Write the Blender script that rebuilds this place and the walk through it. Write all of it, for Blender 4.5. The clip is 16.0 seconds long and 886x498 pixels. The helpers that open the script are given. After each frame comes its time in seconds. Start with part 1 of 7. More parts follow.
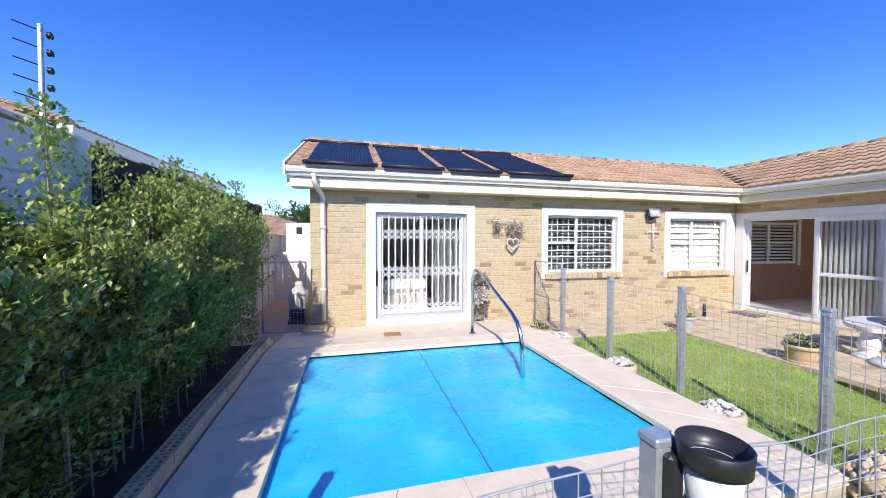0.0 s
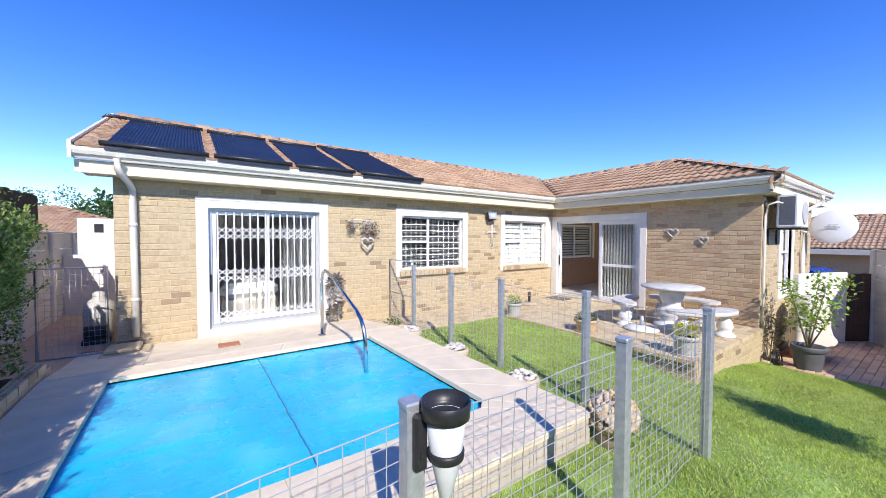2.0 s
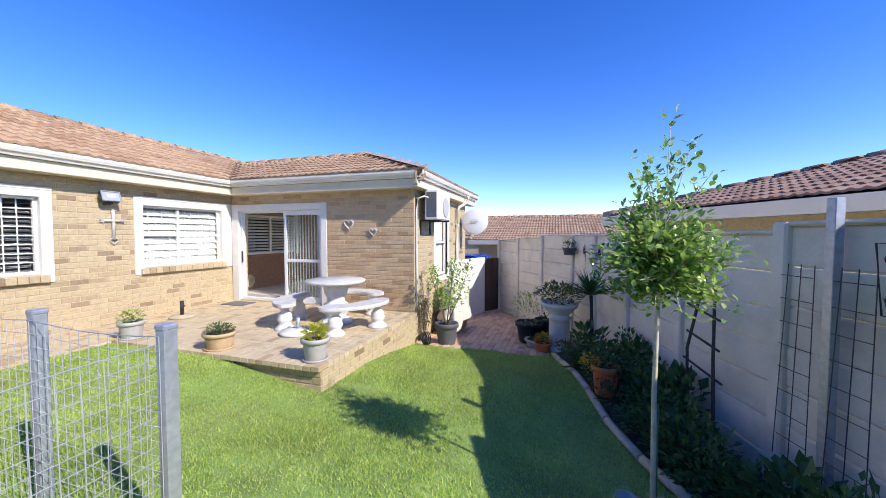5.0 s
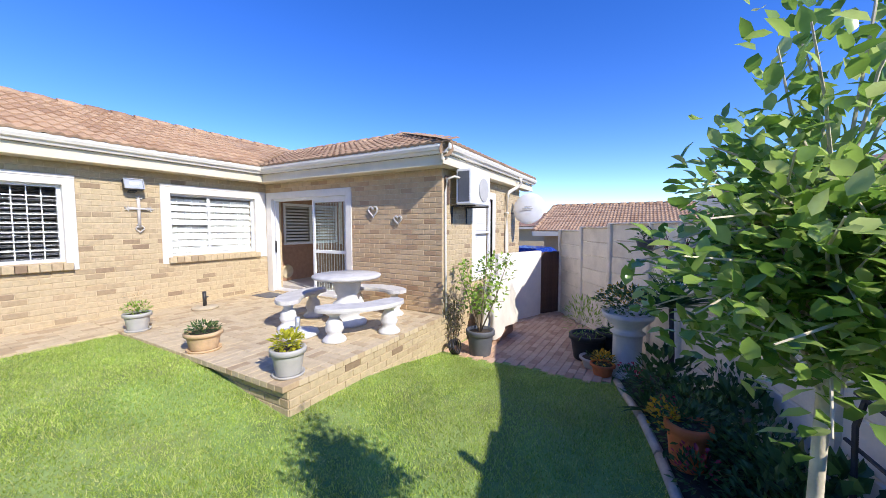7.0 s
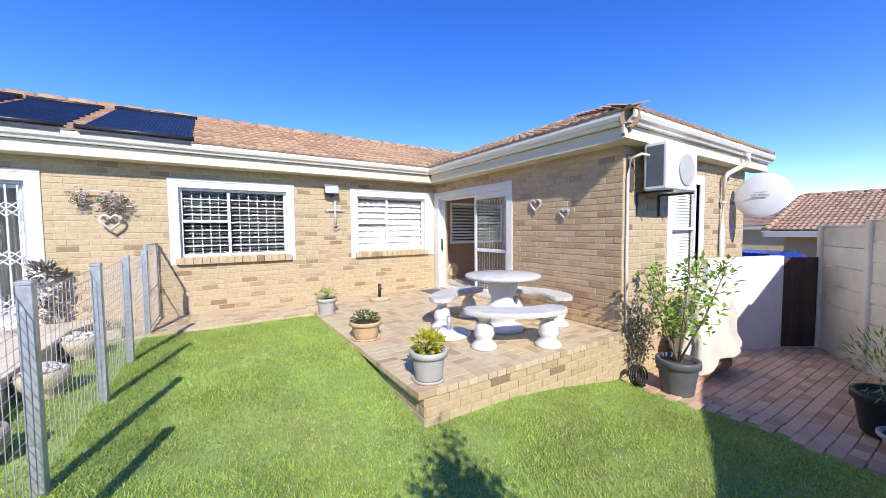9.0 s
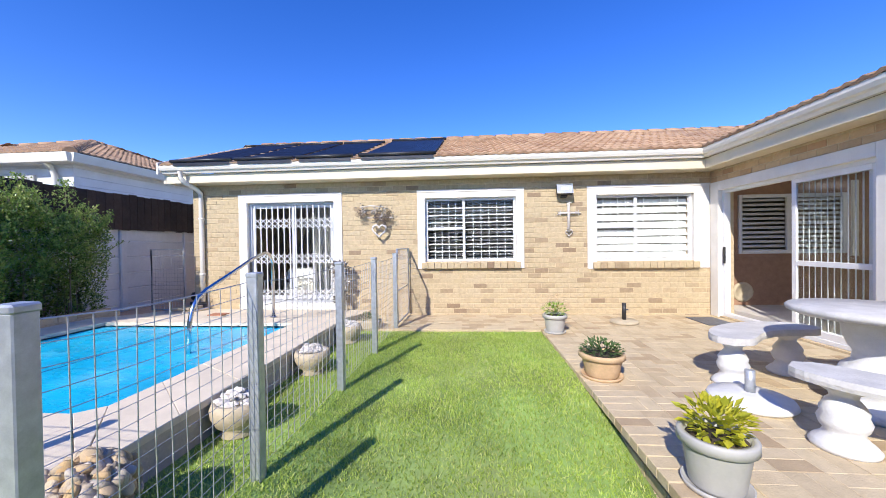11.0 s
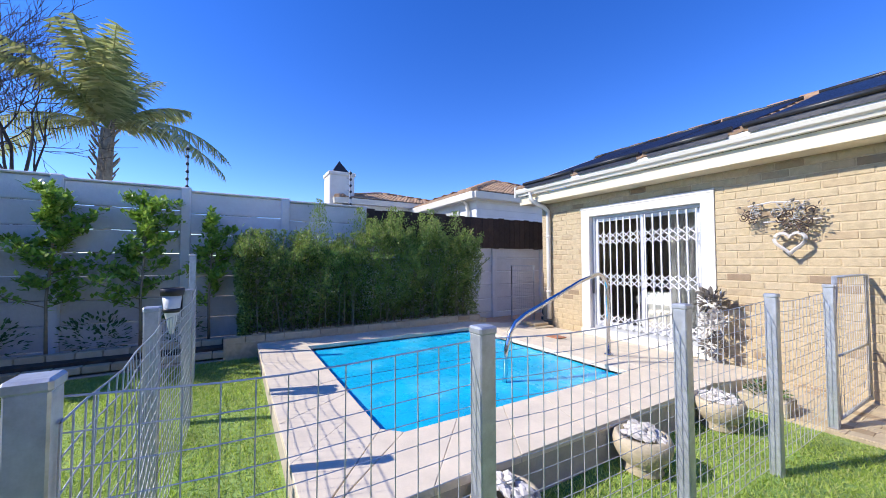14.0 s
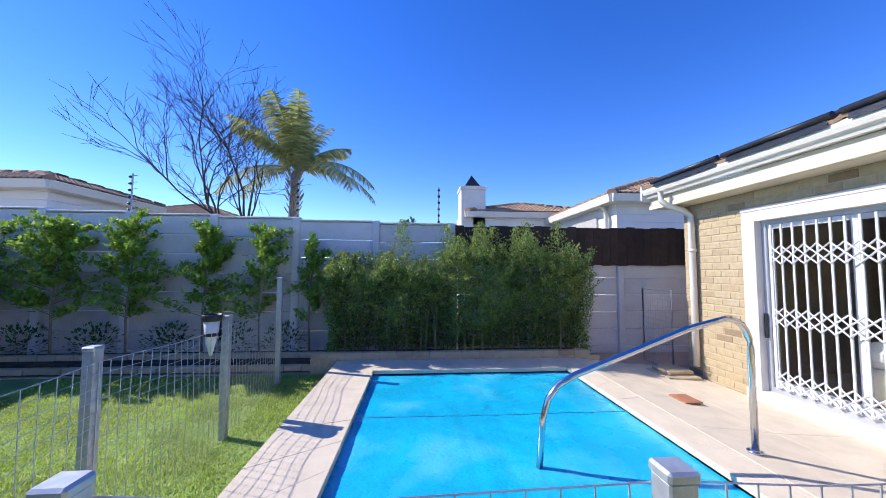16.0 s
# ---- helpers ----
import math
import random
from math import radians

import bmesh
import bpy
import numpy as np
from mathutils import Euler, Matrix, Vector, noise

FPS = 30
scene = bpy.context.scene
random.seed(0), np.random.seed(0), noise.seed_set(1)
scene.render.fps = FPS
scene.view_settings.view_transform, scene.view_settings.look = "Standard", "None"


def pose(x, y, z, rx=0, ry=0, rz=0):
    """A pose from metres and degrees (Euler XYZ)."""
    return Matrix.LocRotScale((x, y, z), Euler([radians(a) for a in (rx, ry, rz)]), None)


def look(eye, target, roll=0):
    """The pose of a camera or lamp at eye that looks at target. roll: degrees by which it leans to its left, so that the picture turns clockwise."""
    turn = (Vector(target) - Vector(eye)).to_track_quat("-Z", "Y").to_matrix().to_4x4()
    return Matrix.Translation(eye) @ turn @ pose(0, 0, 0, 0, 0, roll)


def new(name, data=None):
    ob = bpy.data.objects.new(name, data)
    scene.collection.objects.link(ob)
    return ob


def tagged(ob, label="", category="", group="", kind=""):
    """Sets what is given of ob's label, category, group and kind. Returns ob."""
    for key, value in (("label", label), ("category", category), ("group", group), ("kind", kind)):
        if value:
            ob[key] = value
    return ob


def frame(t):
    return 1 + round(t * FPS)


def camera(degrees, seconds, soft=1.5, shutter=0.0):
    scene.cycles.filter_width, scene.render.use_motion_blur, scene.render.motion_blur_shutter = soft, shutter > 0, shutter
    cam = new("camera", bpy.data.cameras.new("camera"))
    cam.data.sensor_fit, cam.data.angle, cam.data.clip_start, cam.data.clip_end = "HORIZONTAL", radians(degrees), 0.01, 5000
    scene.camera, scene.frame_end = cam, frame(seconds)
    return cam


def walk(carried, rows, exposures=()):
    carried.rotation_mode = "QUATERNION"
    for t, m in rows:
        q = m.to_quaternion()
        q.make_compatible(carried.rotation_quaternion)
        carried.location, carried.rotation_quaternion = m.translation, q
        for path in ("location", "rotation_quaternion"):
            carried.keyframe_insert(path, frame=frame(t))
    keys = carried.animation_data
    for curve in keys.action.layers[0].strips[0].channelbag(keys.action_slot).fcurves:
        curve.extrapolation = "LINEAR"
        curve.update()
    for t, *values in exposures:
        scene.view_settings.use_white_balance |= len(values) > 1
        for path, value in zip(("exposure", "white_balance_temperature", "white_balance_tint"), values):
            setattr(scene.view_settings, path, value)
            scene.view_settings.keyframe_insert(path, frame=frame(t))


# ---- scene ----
cam = camera(102.7, 16.0, soft=0.6)
PATH = [
    (0, (-0.258, 0.066, 1.324), (0.248, 2.0, 1.267), 0.2),
    (0.5, (-0.295, 0.048, 1.326), (0.253, 1.971, 1.271), 0.2),
    (1, (-0.274, -0.012, 1.336), (0.404, 1.869, 1.28), 0.1),
    (1.5, (-0.206, -0.088, 1.359), (0.68, 1.704, 1.295), 0.1),
    (2, (-0.06, -0.167, 1.341), (1.099, 1.462, 1.278), 0.2),
    (2.5, (0.148, -0.255, 1.327), (1.587, 1.133, 1.266), 0.1),
    (3, (0.429, -0.338, 1.307), (2.098, 0.761, 1.25), 0.1),
    (3.5, (0.752, -0.481, 1.278), (2.579, 0.33, 1.211), 0.1),
    (4, (1.113, -0.637, 1.264), (3.023, -0.049, 1.188), -0.0),
    (6.5, (2.913, -1.095, 1.208), (4.748, -0.308, 1.084), 0.1),
    (7, (3.195, -1.124, 1.189), (4.934, -0.143, 1.063), -0.0),
    (7.5, (3.397, -1.111, 1.162), (4.994, 0.086, 1.03), -0.2),
    (8, (3.575, -1.056, 1.137), (5.027, 0.313, 1.006), -0.4),
    (10.5, (4.058, -0.243, 0.989), (4.29, 1.743, 0.945), -0.6),
    (11, (4.171, -0.019, 0.976), (4.018, 1.975, 0.952), -0.8),
    (11.5, (4.255, 0.147, 0.969), (3.732, 2.077, 0.97), -0.6),
    (12, (4.315, 0.271, 0.971), (3.47, 2.084, 0.99), -0.5),
    (12.5, (4.297, 0.383, 0.993), (3.175, 2.039, 1.02), -0.6),
    (13, (4.213, 0.601, 1.019), (2.831, 2.046, 1.053), -0.1),
    (13.5, (4.082, 0.796, 1.027), (2.507, 2.027, 1.07), 0.0),
    (14, (3.936, 1.106, 1.046), (2.212, 2.118, 1.116), -0.1),
    (14.5, (3.812, 1.39, 1.075), (1.992, 2.219, 1.145), 0.1),
    (15, (3.758, 1.747, 1.131), (1.849, 2.338, 1.219), 0.3),
    (15.5, (3.752, 2.105, 1.182), (1.79, 2.474, 1.29), 0.2),
    (16, (3.746, 2.439, 1.229), (1.755, 2.582, 1.349), 0.2),
]
walk(cam, [(t, look(eye, target, roll)) for t, eye, target, roll in PATH], [(0.0, 0.6), (16.0, 0.6)])

# ---- world, sun, exposure ----
SUN_TRAVEL = Vector((0.50, 1.42, -1.12)).normalized()
world = bpy.data.worlds.new("sky")
scene.world = world
world.use_nodes = True
wn = world.node_tree.nodes
sky = wn.new("ShaderNodeTexSky")
sky.sky_type = "NISHITA"
sky.sun_disc = False
sky.sun_elevation = radians(36.7)
sky.sun_rotation = radians(199.4)
sky.altitude = 1500
sky.air_density, sky.dust_density, sky.ozone_density = 1.0, 0.04, 3.0
rich = wn.new("ShaderNodeHueSaturation")
rich.inputs["Hue"].default_value = 0.521
rich.inputs["Saturation"].default_value = 1.32
rich.inputs["Value"].default_value = 1.26
world.node_tree.links.new(sky.outputs[0], rich.inputs["Color"])
world.node_tree.links.new(rich.outputs[0], wn["Background"].inputs[0])
wn["Background"].inputs[1].default_value = 0.15
# daylight that enters the wing by its end window
day_data = bpy.data.lights.new("window_daylight", "AREA")
day_data.shape, day_data.size, day_data.size_y, day_data.energy, day_data.color = "RECTANGLE", 0.8, 1.3, 14.0, (0.95, 0.97, 1.0)
new("window_daylight", day_data).matrix_world = Matrix.Translation((9.8, 1.86, 1.02)) @ Matrix.Rotation(radians(90), 4, "X")
sun_data = bpy.data.lights.new("sun", "SUN")
sun_data.energy, sun_data.angle, sun_data.color = 4.1, radians(0.53), (1.0, 0.935, 0.86)
sun = new("sun", sun_data)
sun.matrix_world = Matrix.Translation((0, 0, 20)) @ SUN_TRAVEL.to_track_quat("-Z", "Y").to_matrix().to_4x4()


# ---- materials ----
def mat(name, col, rough=0.7, metal=0.0, vary=0.12, scale=8.0, bump=0.0, bump_scale=60.0, island=0.0, obj=0.0,
        stain=0.0, stain_col=(0.2, 0.17, 0.14), stain_scale=1.5, spec=0.5, hue=None, trans=0.0, coord="Object"):
    """A procedural surface: colour with noise at two scales, variation from piece to piece, stains and fine relief."""
    m = bpy.data.materials.new(name)
    m.use_nodes = True
    nt = m.node_tree
    N, L = nt.nodes, nt.links
    b = N["Principled BSDF"]
    b.inputs["Roughness"].default_value = rough
    b.inputs["Metallic"].default_value = metal
    b.inputs["Specular IOR Level"].default_value = spec
    tc = N.new("ShaderNodeTexCoord")
    geo = N.new("ShaderNodeNewGeometry")
    where = geo.outputs["Position"] if coord == "World" else tc.outputs["Object"]

    def noise_tex(s, detail=4.0):
        n = N.new("ShaderNodeTexNoise")
        n.inputs["Scale"].default_value = s
        n.inputs["Detail"].default_value = detail
        L.new(where, n.inputs["Vector"])
        return n.outputs["Fac"]

    def mix(fac, a, c, kind="MIX"):
        x = N.new("ShaderNodeMix")
        x.data_type, x.blend_type = "RGBA", kind
        for sock, v in ((x.inputs[0], fac), (x.inputs[6], a), (x.inputs[7], c)):
            if isinstance(v, (int, float)):
                sock.default_value = v
            elif isinstance(v, tuple):
                sock.default_value = (*v, 1.0)
            else:
                L.new(v, sock)
        return x.outputs[2]

    def ramp(src, lo, hi, a=0.0, c=1.0):
        r = N.new("ShaderNodeMapRange")
        for k, v in zip(("From Min", "From Max", "To Min", "To Max"), (lo, hi, a, c)):
            r.inputs[k].default_value = v
        L.new(src, r.inputs["Value"])
        return r.outputs["Result"]

    dark = tuple(max(0.0, c * (1 - vary)) for c in col)
    light = tuple(min(1.0, c * (1 + vary)) for c in col)
    out = mix(ramp(noise_tex(scale), 0.3, 0.7), dark, light)
    fine = mix(ramp(noise_tex(scale * 9, 6.0), 0.3, 0.7), (1 - vary * 0.6,) * 3, (1.0,) * 3)
    out = mix(1.0, out, fine, "MULTIPLY")
    if island or obj:
        src = geo.outputs["Random Per Island"]
        if obj:
            oi = N.new("ShaderNodeObjectInfo")
            mx = N.new("ShaderNodeMath")
            mx.operation = "ADD"
            L.new(oi.outputs["Random"], mx.inputs[0])
            L.new(src, mx.inputs[1])
            fr = N.new("ShaderNodeMath")
            fr.operation = "FRACT"
            L.new(mx.outputs[0], fr.inputs[0])
            src = fr.outputs[0]
        cr = N.new("ShaderNodeValToRGB")
        tones = hue or (tuple(c * (1 - (island or obj)) for c in col), col, tuple(min(1, c * (1 + (island or obj) * 0.5)) for c in col))
        cr.color_ramp.elements[0].color = (*tones[0], 1)
        cr.color_ramp.elements[-1].color = (*tones[-1], 1)
        for k, tone in enumerate(tones[1:-1], 1):
            e = cr.color_ramp.elements.new(k / (len(tones) - 1))
            e.color = (*tone, 1)
        L.new(src, cr.inputs[0])
        out = mix(1.0, cr.outputs[0], mix(ramp(noise_tex(scale), 0.3, 0.7), (1 - vary,) * 3, (1.0,) * 3), "MULTIPLY")
        out = mix(1.0, out, fine, "MULTIPLY")
    if stain:
        out = mix(ramp(noise_tex(stain_scale, 7.0), 0.52, 0.78, 0.0, stain), out, stain_col)
    L.new(out, b.inputs["Base Color"])
    L.new(ramp(noise_tex(scale * 3), 0.3, 0.7, max(0.02, rough - 0.08), min(1.0, rough + 0.08)), b.inputs["Roughness"])
    if bump:
        bp = N.new("ShaderNodeBump")
        bp.inputs["Strength"].default_value = bump
        bp.inputs["Distance"].default_value = 0.01
        L.new(noise_tex(bump_scale, 6.0), bp.inputs["Height"])
        L.new(bp.outputs[0], b.inputs["Normal"])
    if trans:
        tr = N.new("ShaderNodeBsdfTranslucent")
        L.new(out, tr.inputs["Color"])
        ms = N.new("ShaderNodeMixShader")
        ms.inputs[0].default_value = trans
        L.new(b.outputs[0], ms.inputs[1])
        L.new(tr.outputs[0], ms.inputs[2])
        L.new(ms.outputs[0], N["Material Output"].inputs["Surface"])
    return m


BUFF = ((0.30, 0.21, 0.13), (0.54, 0.43, 0.26), (0.55, 0.44, 0.27), (0.57, 0.455, 0.28), (0.56, 0.45, 0.275), (0.58, 0.46, 0.285), (0.56, 0.445, 0.27), (0.57, 0.46, 0.29), (0.55, 0.44, 0.27), (0.50, 0.38, 0.23))
M_BRICK = mat("buff_brick", (0.56, 0.42, 0.25), 0.85, vary=0.2, scale=18, bump=0.5, bump_scale=90, obj=0.3, hue=BUFF, coord="World")
RED = ((0.40, 0.25, 0.14), (0.53, 0.37, 0.21), (0.59, 0.43, 0.25), (0.58, 0.42, 0.245), (0.61, 0.45, 0.27), (0.57, 0.41, 0.24), (0.60, 0.43, 0.25), (0.48, 0.31, 0.18))
M_BRICK_WING = mat("tan_brick", (0.52, 0.33, 0.2), 0.85, vary=0.14, scale=14, bump=0.5, bump_scale=90, obj=0.3, hue=RED, coord="World")
M_MORTAR = mat("mortar", (0.55, 0.44, 0.28), 0.95, vary=0.15, scale=20, bump=0.4, bump_scale=150, coord="World")
PAVE = ((0.44, 0.32, 0.19), (0.57, 0.45, 0.28), (0.62, 0.50, 0.32), (0.63, 0.51, 0.33), (0.62, 0.50, 0.32), (0.65, 0.53, 0.34), (0.61, 0.49, 0.31), (0.50, 0.37, 0.22))
M_PAVER = mat("clay_paver", (0.55, 0.42, 0.27), 0.85, vary=0.16, scale=10, bump=0.4, bump_scale=80, obj=0.3, hue=PAVE, stain=0.2, stain_col=(0.48, 0.38, 0.24), stain_scale=2.0, coord="World")
PATHC = ((0.50, 0.30, 0.19), (0.66, 0.43, 0.28), (0.72, 0.50, 0.34), (0.62, 0.39, 0.26))
M_PATH = mat("red_paver", (0.45, 0.28, 0.19), 0.88, vary=0.16, scale=10, bump=0.4, bump_scale=80, obj=0.3, hue=PATHC, coord="World")
M_WHITE = mat("white_plaster", (0.74, 0.71, 0.65), 0.7, vary=0.05, scale=5, bump=0.15, bump_scale=120, stain=0.12, stain_col=(0.6, 0.57, 0.5), coord="World")
M_CREAM = mat("cream_fascia_paint", (0.70, 0.62, 0.45), 0.55, vary=0.05, scale=4, stain=0.15, stain_col=(0.5, 0.46, 0.38), coord="World")
M_GUTTER = mat("white_gutter_enamel", (0.72, 0.685, 0.60), 0.35, vary=0.05, scale=3, stain=0.2, stain_col=(0.55, 0.5, 0.42), stain_scale=3, coord="World")
M_ALU = mat("white_powder_coated_aluminium", (0.72, 0.73, 0.74), 0.35, vary=0.04, scale=6)
M_ALUGREY = mat("grey_aluminium", (0.48, 0.50, 0.52), 0.4, metal=0.3, vary=0.06, scale=6)
TILES = ((0.35, 0.21, 0.125), (0.43, 0.27, 0.16), (0.49, 0.32, 0.195), (0.48, 0.32, 0.20), (0.40, 0.25, 0.15))
M_TILE = mat("terracotta_roof_tile", (0.45, 0.24, 0.14), 0.85, vary=0.2, scale=6, bump=0.4, bump_scale=70, obj=0.3, hue=TILES, stain=0.25, stain_col=(0.36, 0.27, 0.17), stain_scale=2.5, coord="World")
TILES2 = ((0.24, 0.14, 0.10), (0.33, 0.20, 0.14), (0.38, 0.25, 0.18), (0.30, 0.18, 0.13))
M_TILE_FAR = mat("brown_roof_tile", (0.34, 0.21, 0.15), 0.85, vary=0.2, scale=4, obj=0.3, hue=TILES2, coord="World")
M_TILE_DARK = mat("roof_underlay", (0.12, 0.08, 0.06), 0.9, vary=0.2, scale=3)
M_GRASS_SOIL = mat("lawn_base", (0.26, 0.38, 0.10), 0.95, vary=0.35, scale=2.5, bump=0.6, bump_scale=90, stain=0.55, stain_col=(0.34, 0.32, 0.13), stain_scale=0.9, coord="World")
M_GRASS = mat("grass_blade", (0.14, 0.26, 0.04), 0.6, vary=0.3, scale=1.6, island=0.4, hue=((0.31, 0.46, 0.055), (0.54, 0.71, 0.13), (0.70, 0.84, 0.20), (0.86, 0.88, 0.37)), trans=0.5, coord="World")
M_SOIL = mat("garden_soil", (0.07, 0.05, 0.035), 0.95, vary=0.4, scale=6, bump=0.8, bump_scale=40, coord="World")
M_SAND = mat("bare_ground", (0.22, 0.19, 0.13), 0.95, vary=0.25, scale=0.4, coord="World")
M_COPING = mat("pale_stone_coping", (0.72, 0.62, 0.47), 0.85, vary=0.08, scale=5, bump=0.3, bump_scale=120, stain=0.25, stain_col=(0.50, 0.43, 0.34), stain_scale=2.2, coord="World")
M_COPSIDE = mat("plastered_slab_side", (0.52, 0.45, 0.37), 0.9, vary=0.15, scale=4, bump=0.4, bump_scale=60, stain=0.5, stain_col=(0.30, 0.27, 0.23), stain_scale=2.0, coord="World")
# stain here paints paler streaks and glare into the cover's blue
M_COVER = mat("blue_bubble_cover", (0.008, 0.49, 0.77), 0.28, vary=0.16, scale=1.3, bump=0.4, bump_scale=35, stain=0.7, stain_col=(0.20, 0.70, 0.86), stain_scale=1.2, coord="World")
M_SEAM = mat("dark_blue_seam", (0.03, 0.12, 0.30), 0.5, vary=0.3, scale=12, coord="World")
M_POOLTILE = mat("blue_mosaic", (0.05, 0.16, 0.42), 0.25, vary=0.3, scale=30, coord="World")
M_PRECAST = mat("painted_precast_concrete", (0.86, 0.78, 0.64), 0.85, vary=0.12, scale=3, bump=0.3, bump_scale=50, stain=0.6, stain_col=(0.46, 0.40, 0.29), stain_scale=2.4, obj=0.06, coord="World")
M_PRECAST_W = mat("pale_grey_precast_concrete", (0.78, 0.76, 0.75), 0.85, vary=0.10, scale=3, bump=0.3, bump_scale=50, stain=0.3, stain_col=(0.36, 0.35, 0.33), stain_scale=1.6, obj=0.06, coord="World")
# darker, warmer grey for the wall's lower panels
M_PRECAST_LOW = mat("darker_precast_concrete", (0.68, 0.63, 0.58), 0.9, vary=0.16, scale=3, bump=0.4, bump_scale=50, stain=0.4, stain_col=(0.22, 0.21, 0.19), stain_scale=1.6, obj=0.08, coord="World")
M_JOINT = mat("jointing_sand", (0.54, 0.44, 0.28), 0.95, vary=0.15, scale=9, bump=0.3, bump_scale=90, coord="World")
M_GALV = mat("galvanised_steel", (0.50, 0.53, 0.56), 0.45, metal=0.55, vary=0.15, scale=25, stain=0.3, stain_col=(0.33, 0.34, 0.35), stain_scale=12)
M_WIRE = mat("galvanised_wire", (0.56, 0.57, 0.58), 0.45, metal=0.5, vary=0.1, scale=20)
M_BROWNWOOD = mat("dark_brown_board", (0.06, 0.034, 0.024), 0.75, vary=0.35, scale=7, bump=0.5, bump_scale=40, obj=0.3)
M_DARKIN = mat("inner_brick", (0.40, 0.235, 0.15), 0.9, vary=0.2, scale=12, obj=0.2)
M_DARKROOM = mat("interior_paint", (0.58, 0.54, 0.48), 0.9, vary=0.1, scale=3)
M_GLASS = bpy.data.materials.new("window_glass")
M_GLASS.use_nodes = True
_g = M_GLASS.node_tree.nodes["Principled BSDF"]
_g.inputs["Base Color"].default_value = (0.9, 0.94, 0.95, 1)
_g.inputs["Roughness"].default_value = 0.02
_g.inputs["Transmission Weight"].default_value = 1.0
_g.inputs["IOR"].default_value = 1.25


# ---- mesh helpers ----
def box(bm, x0, y0, z0, x1, y1, z1, bevel=0.0, m=None):
    r = bmesh.ops.create_cube(bm, size=1.0)
    vs = r["verts"]
    for v in vs:
        v.co = Vector(((x0 + x1) / 2 + v.co.x * (x1 - x0), (y0 + y1) / 2 + v.co.y * (y1 - y0), (z0 + z1) / 2 + v.co.z * (z1 - z0)))
    if bevel:
        es = list({e for v in vs for e in v.link_edges})
        vs = list({v for f in bmesh.ops.bevel(bm, geom=es, offset=bevel, segments=1, affect="EDGES", profile=0.5)["faces"] for v in f.verts} | {v for v in vs if v.is_valid})
    if m is not None:
        bmesh.ops.transform(bm, matrix=m, verts=[v for v in vs if v.is_valid])
    return vs


def lathe(bm, profile, segs=24, centre=(0, 0, 0), squash=1.0):
    """A turned solid from (radius, height) pairs, closed at both ends."""
    rings = []
    for r, z in profile:
        rings.append([bm.verts.new((centre[0] + r * math.cos(2 * math.pi * k / segs), centre[1] + r * squash * math.sin(2 * math.pi * k / segs), centre[2] + z)) for k in range(segs)])
    for a, b in zip(rings, rings[1:]):
        for k in range(segs):
            f = bm.faces.new((a[k], a[(k + 1) % segs], b[(k + 1) % segs], b[k]))
            f.smooth = True
    bm.faces.new(rings[0][::-1])
    bm.faces.new(rings[-1])


def tube(bm, pts, r, segs=8, taper=1.0):
    """A round bar along points."""
    pts = [Vector(p) for p in pts]
    rings = []
    for i, p in enumerate(pts):
        d = (pts[min(i + 1, len(pts) - 1)] - pts[max(i - 1, 0)])
        d = d.normalized() if d.length > 1e-9 else Vector((0, 0, 1))
        u = d.cross(Vector((0, 0, 1)))
        u = u.normalized() if u.length > 0.05 else d.cross(Vector((1, 0, 0))).normalized()
        w = u.cross(d).normalized()
        q = r * (1 + (taper - 1) * i / max(1, len(pts) - 1))
        rings.append([bm.verts.new(p + u * q * math.cos(2 * math.pi * k / segs) + w * q * math.sin(2 * math.pi * k / segs)) for k in range(segs)])
    for a, b in zip(rings, rings[1:]):
        for k in range(segs):
            f = bm.faces.new((a[k], a[(k + 1) % segs], b[(k + 1) % segs], b[k]))
            f.smooth = segs > 5
    bm.faces.new(rings[0][::-1])
    bm.faces.new(rings[-1])


def mesh_of(name, bm, material):
    bmesh.ops.recalc_face_normals(bm, faces=bm.faces)
    me = bpy.data.meshes.new(name)
    bm.to_mesh(me)
    bm.free()
    me.materials.append(material)
    return me


def part(name, bm, material, parent=None, label="", m=None):
    """Links a bmesh as one mesh object under a thing or under a part."""
    ob = new(name, mesh_of(name, bm, material))
    if parent is not None:
        ob.parent = parent
    if m is not None:
        ob.matrix_basis = m
    if label:
        tagged(ob, label)
    return ob


def thing(name, label, category, group="", m=None, kind=""):
    e = new(name)
    if m is not None:
        e.matrix_basis = m
    return tagged(e, label, category, group, kind)


def sheet_mesh(name, verts, faces, material, smooth=False):
    me = bpy.data.meshes.new(name)
    me.from_pydata([tuple(v) for v in verts], [], faces)
    me.materials.append(material)
    if smooth:
        me.polygons.foreach_set("use_smooth", [True] * len(me.polygons))
    me.update()
    return me


CUBE_F = ((0, 3, 2, 1), (4, 5, 6, 7), (0, 1, 5, 4), (1, 2, 6, 5), (2, 3, 7, 6), (3, 0, 4, 7))


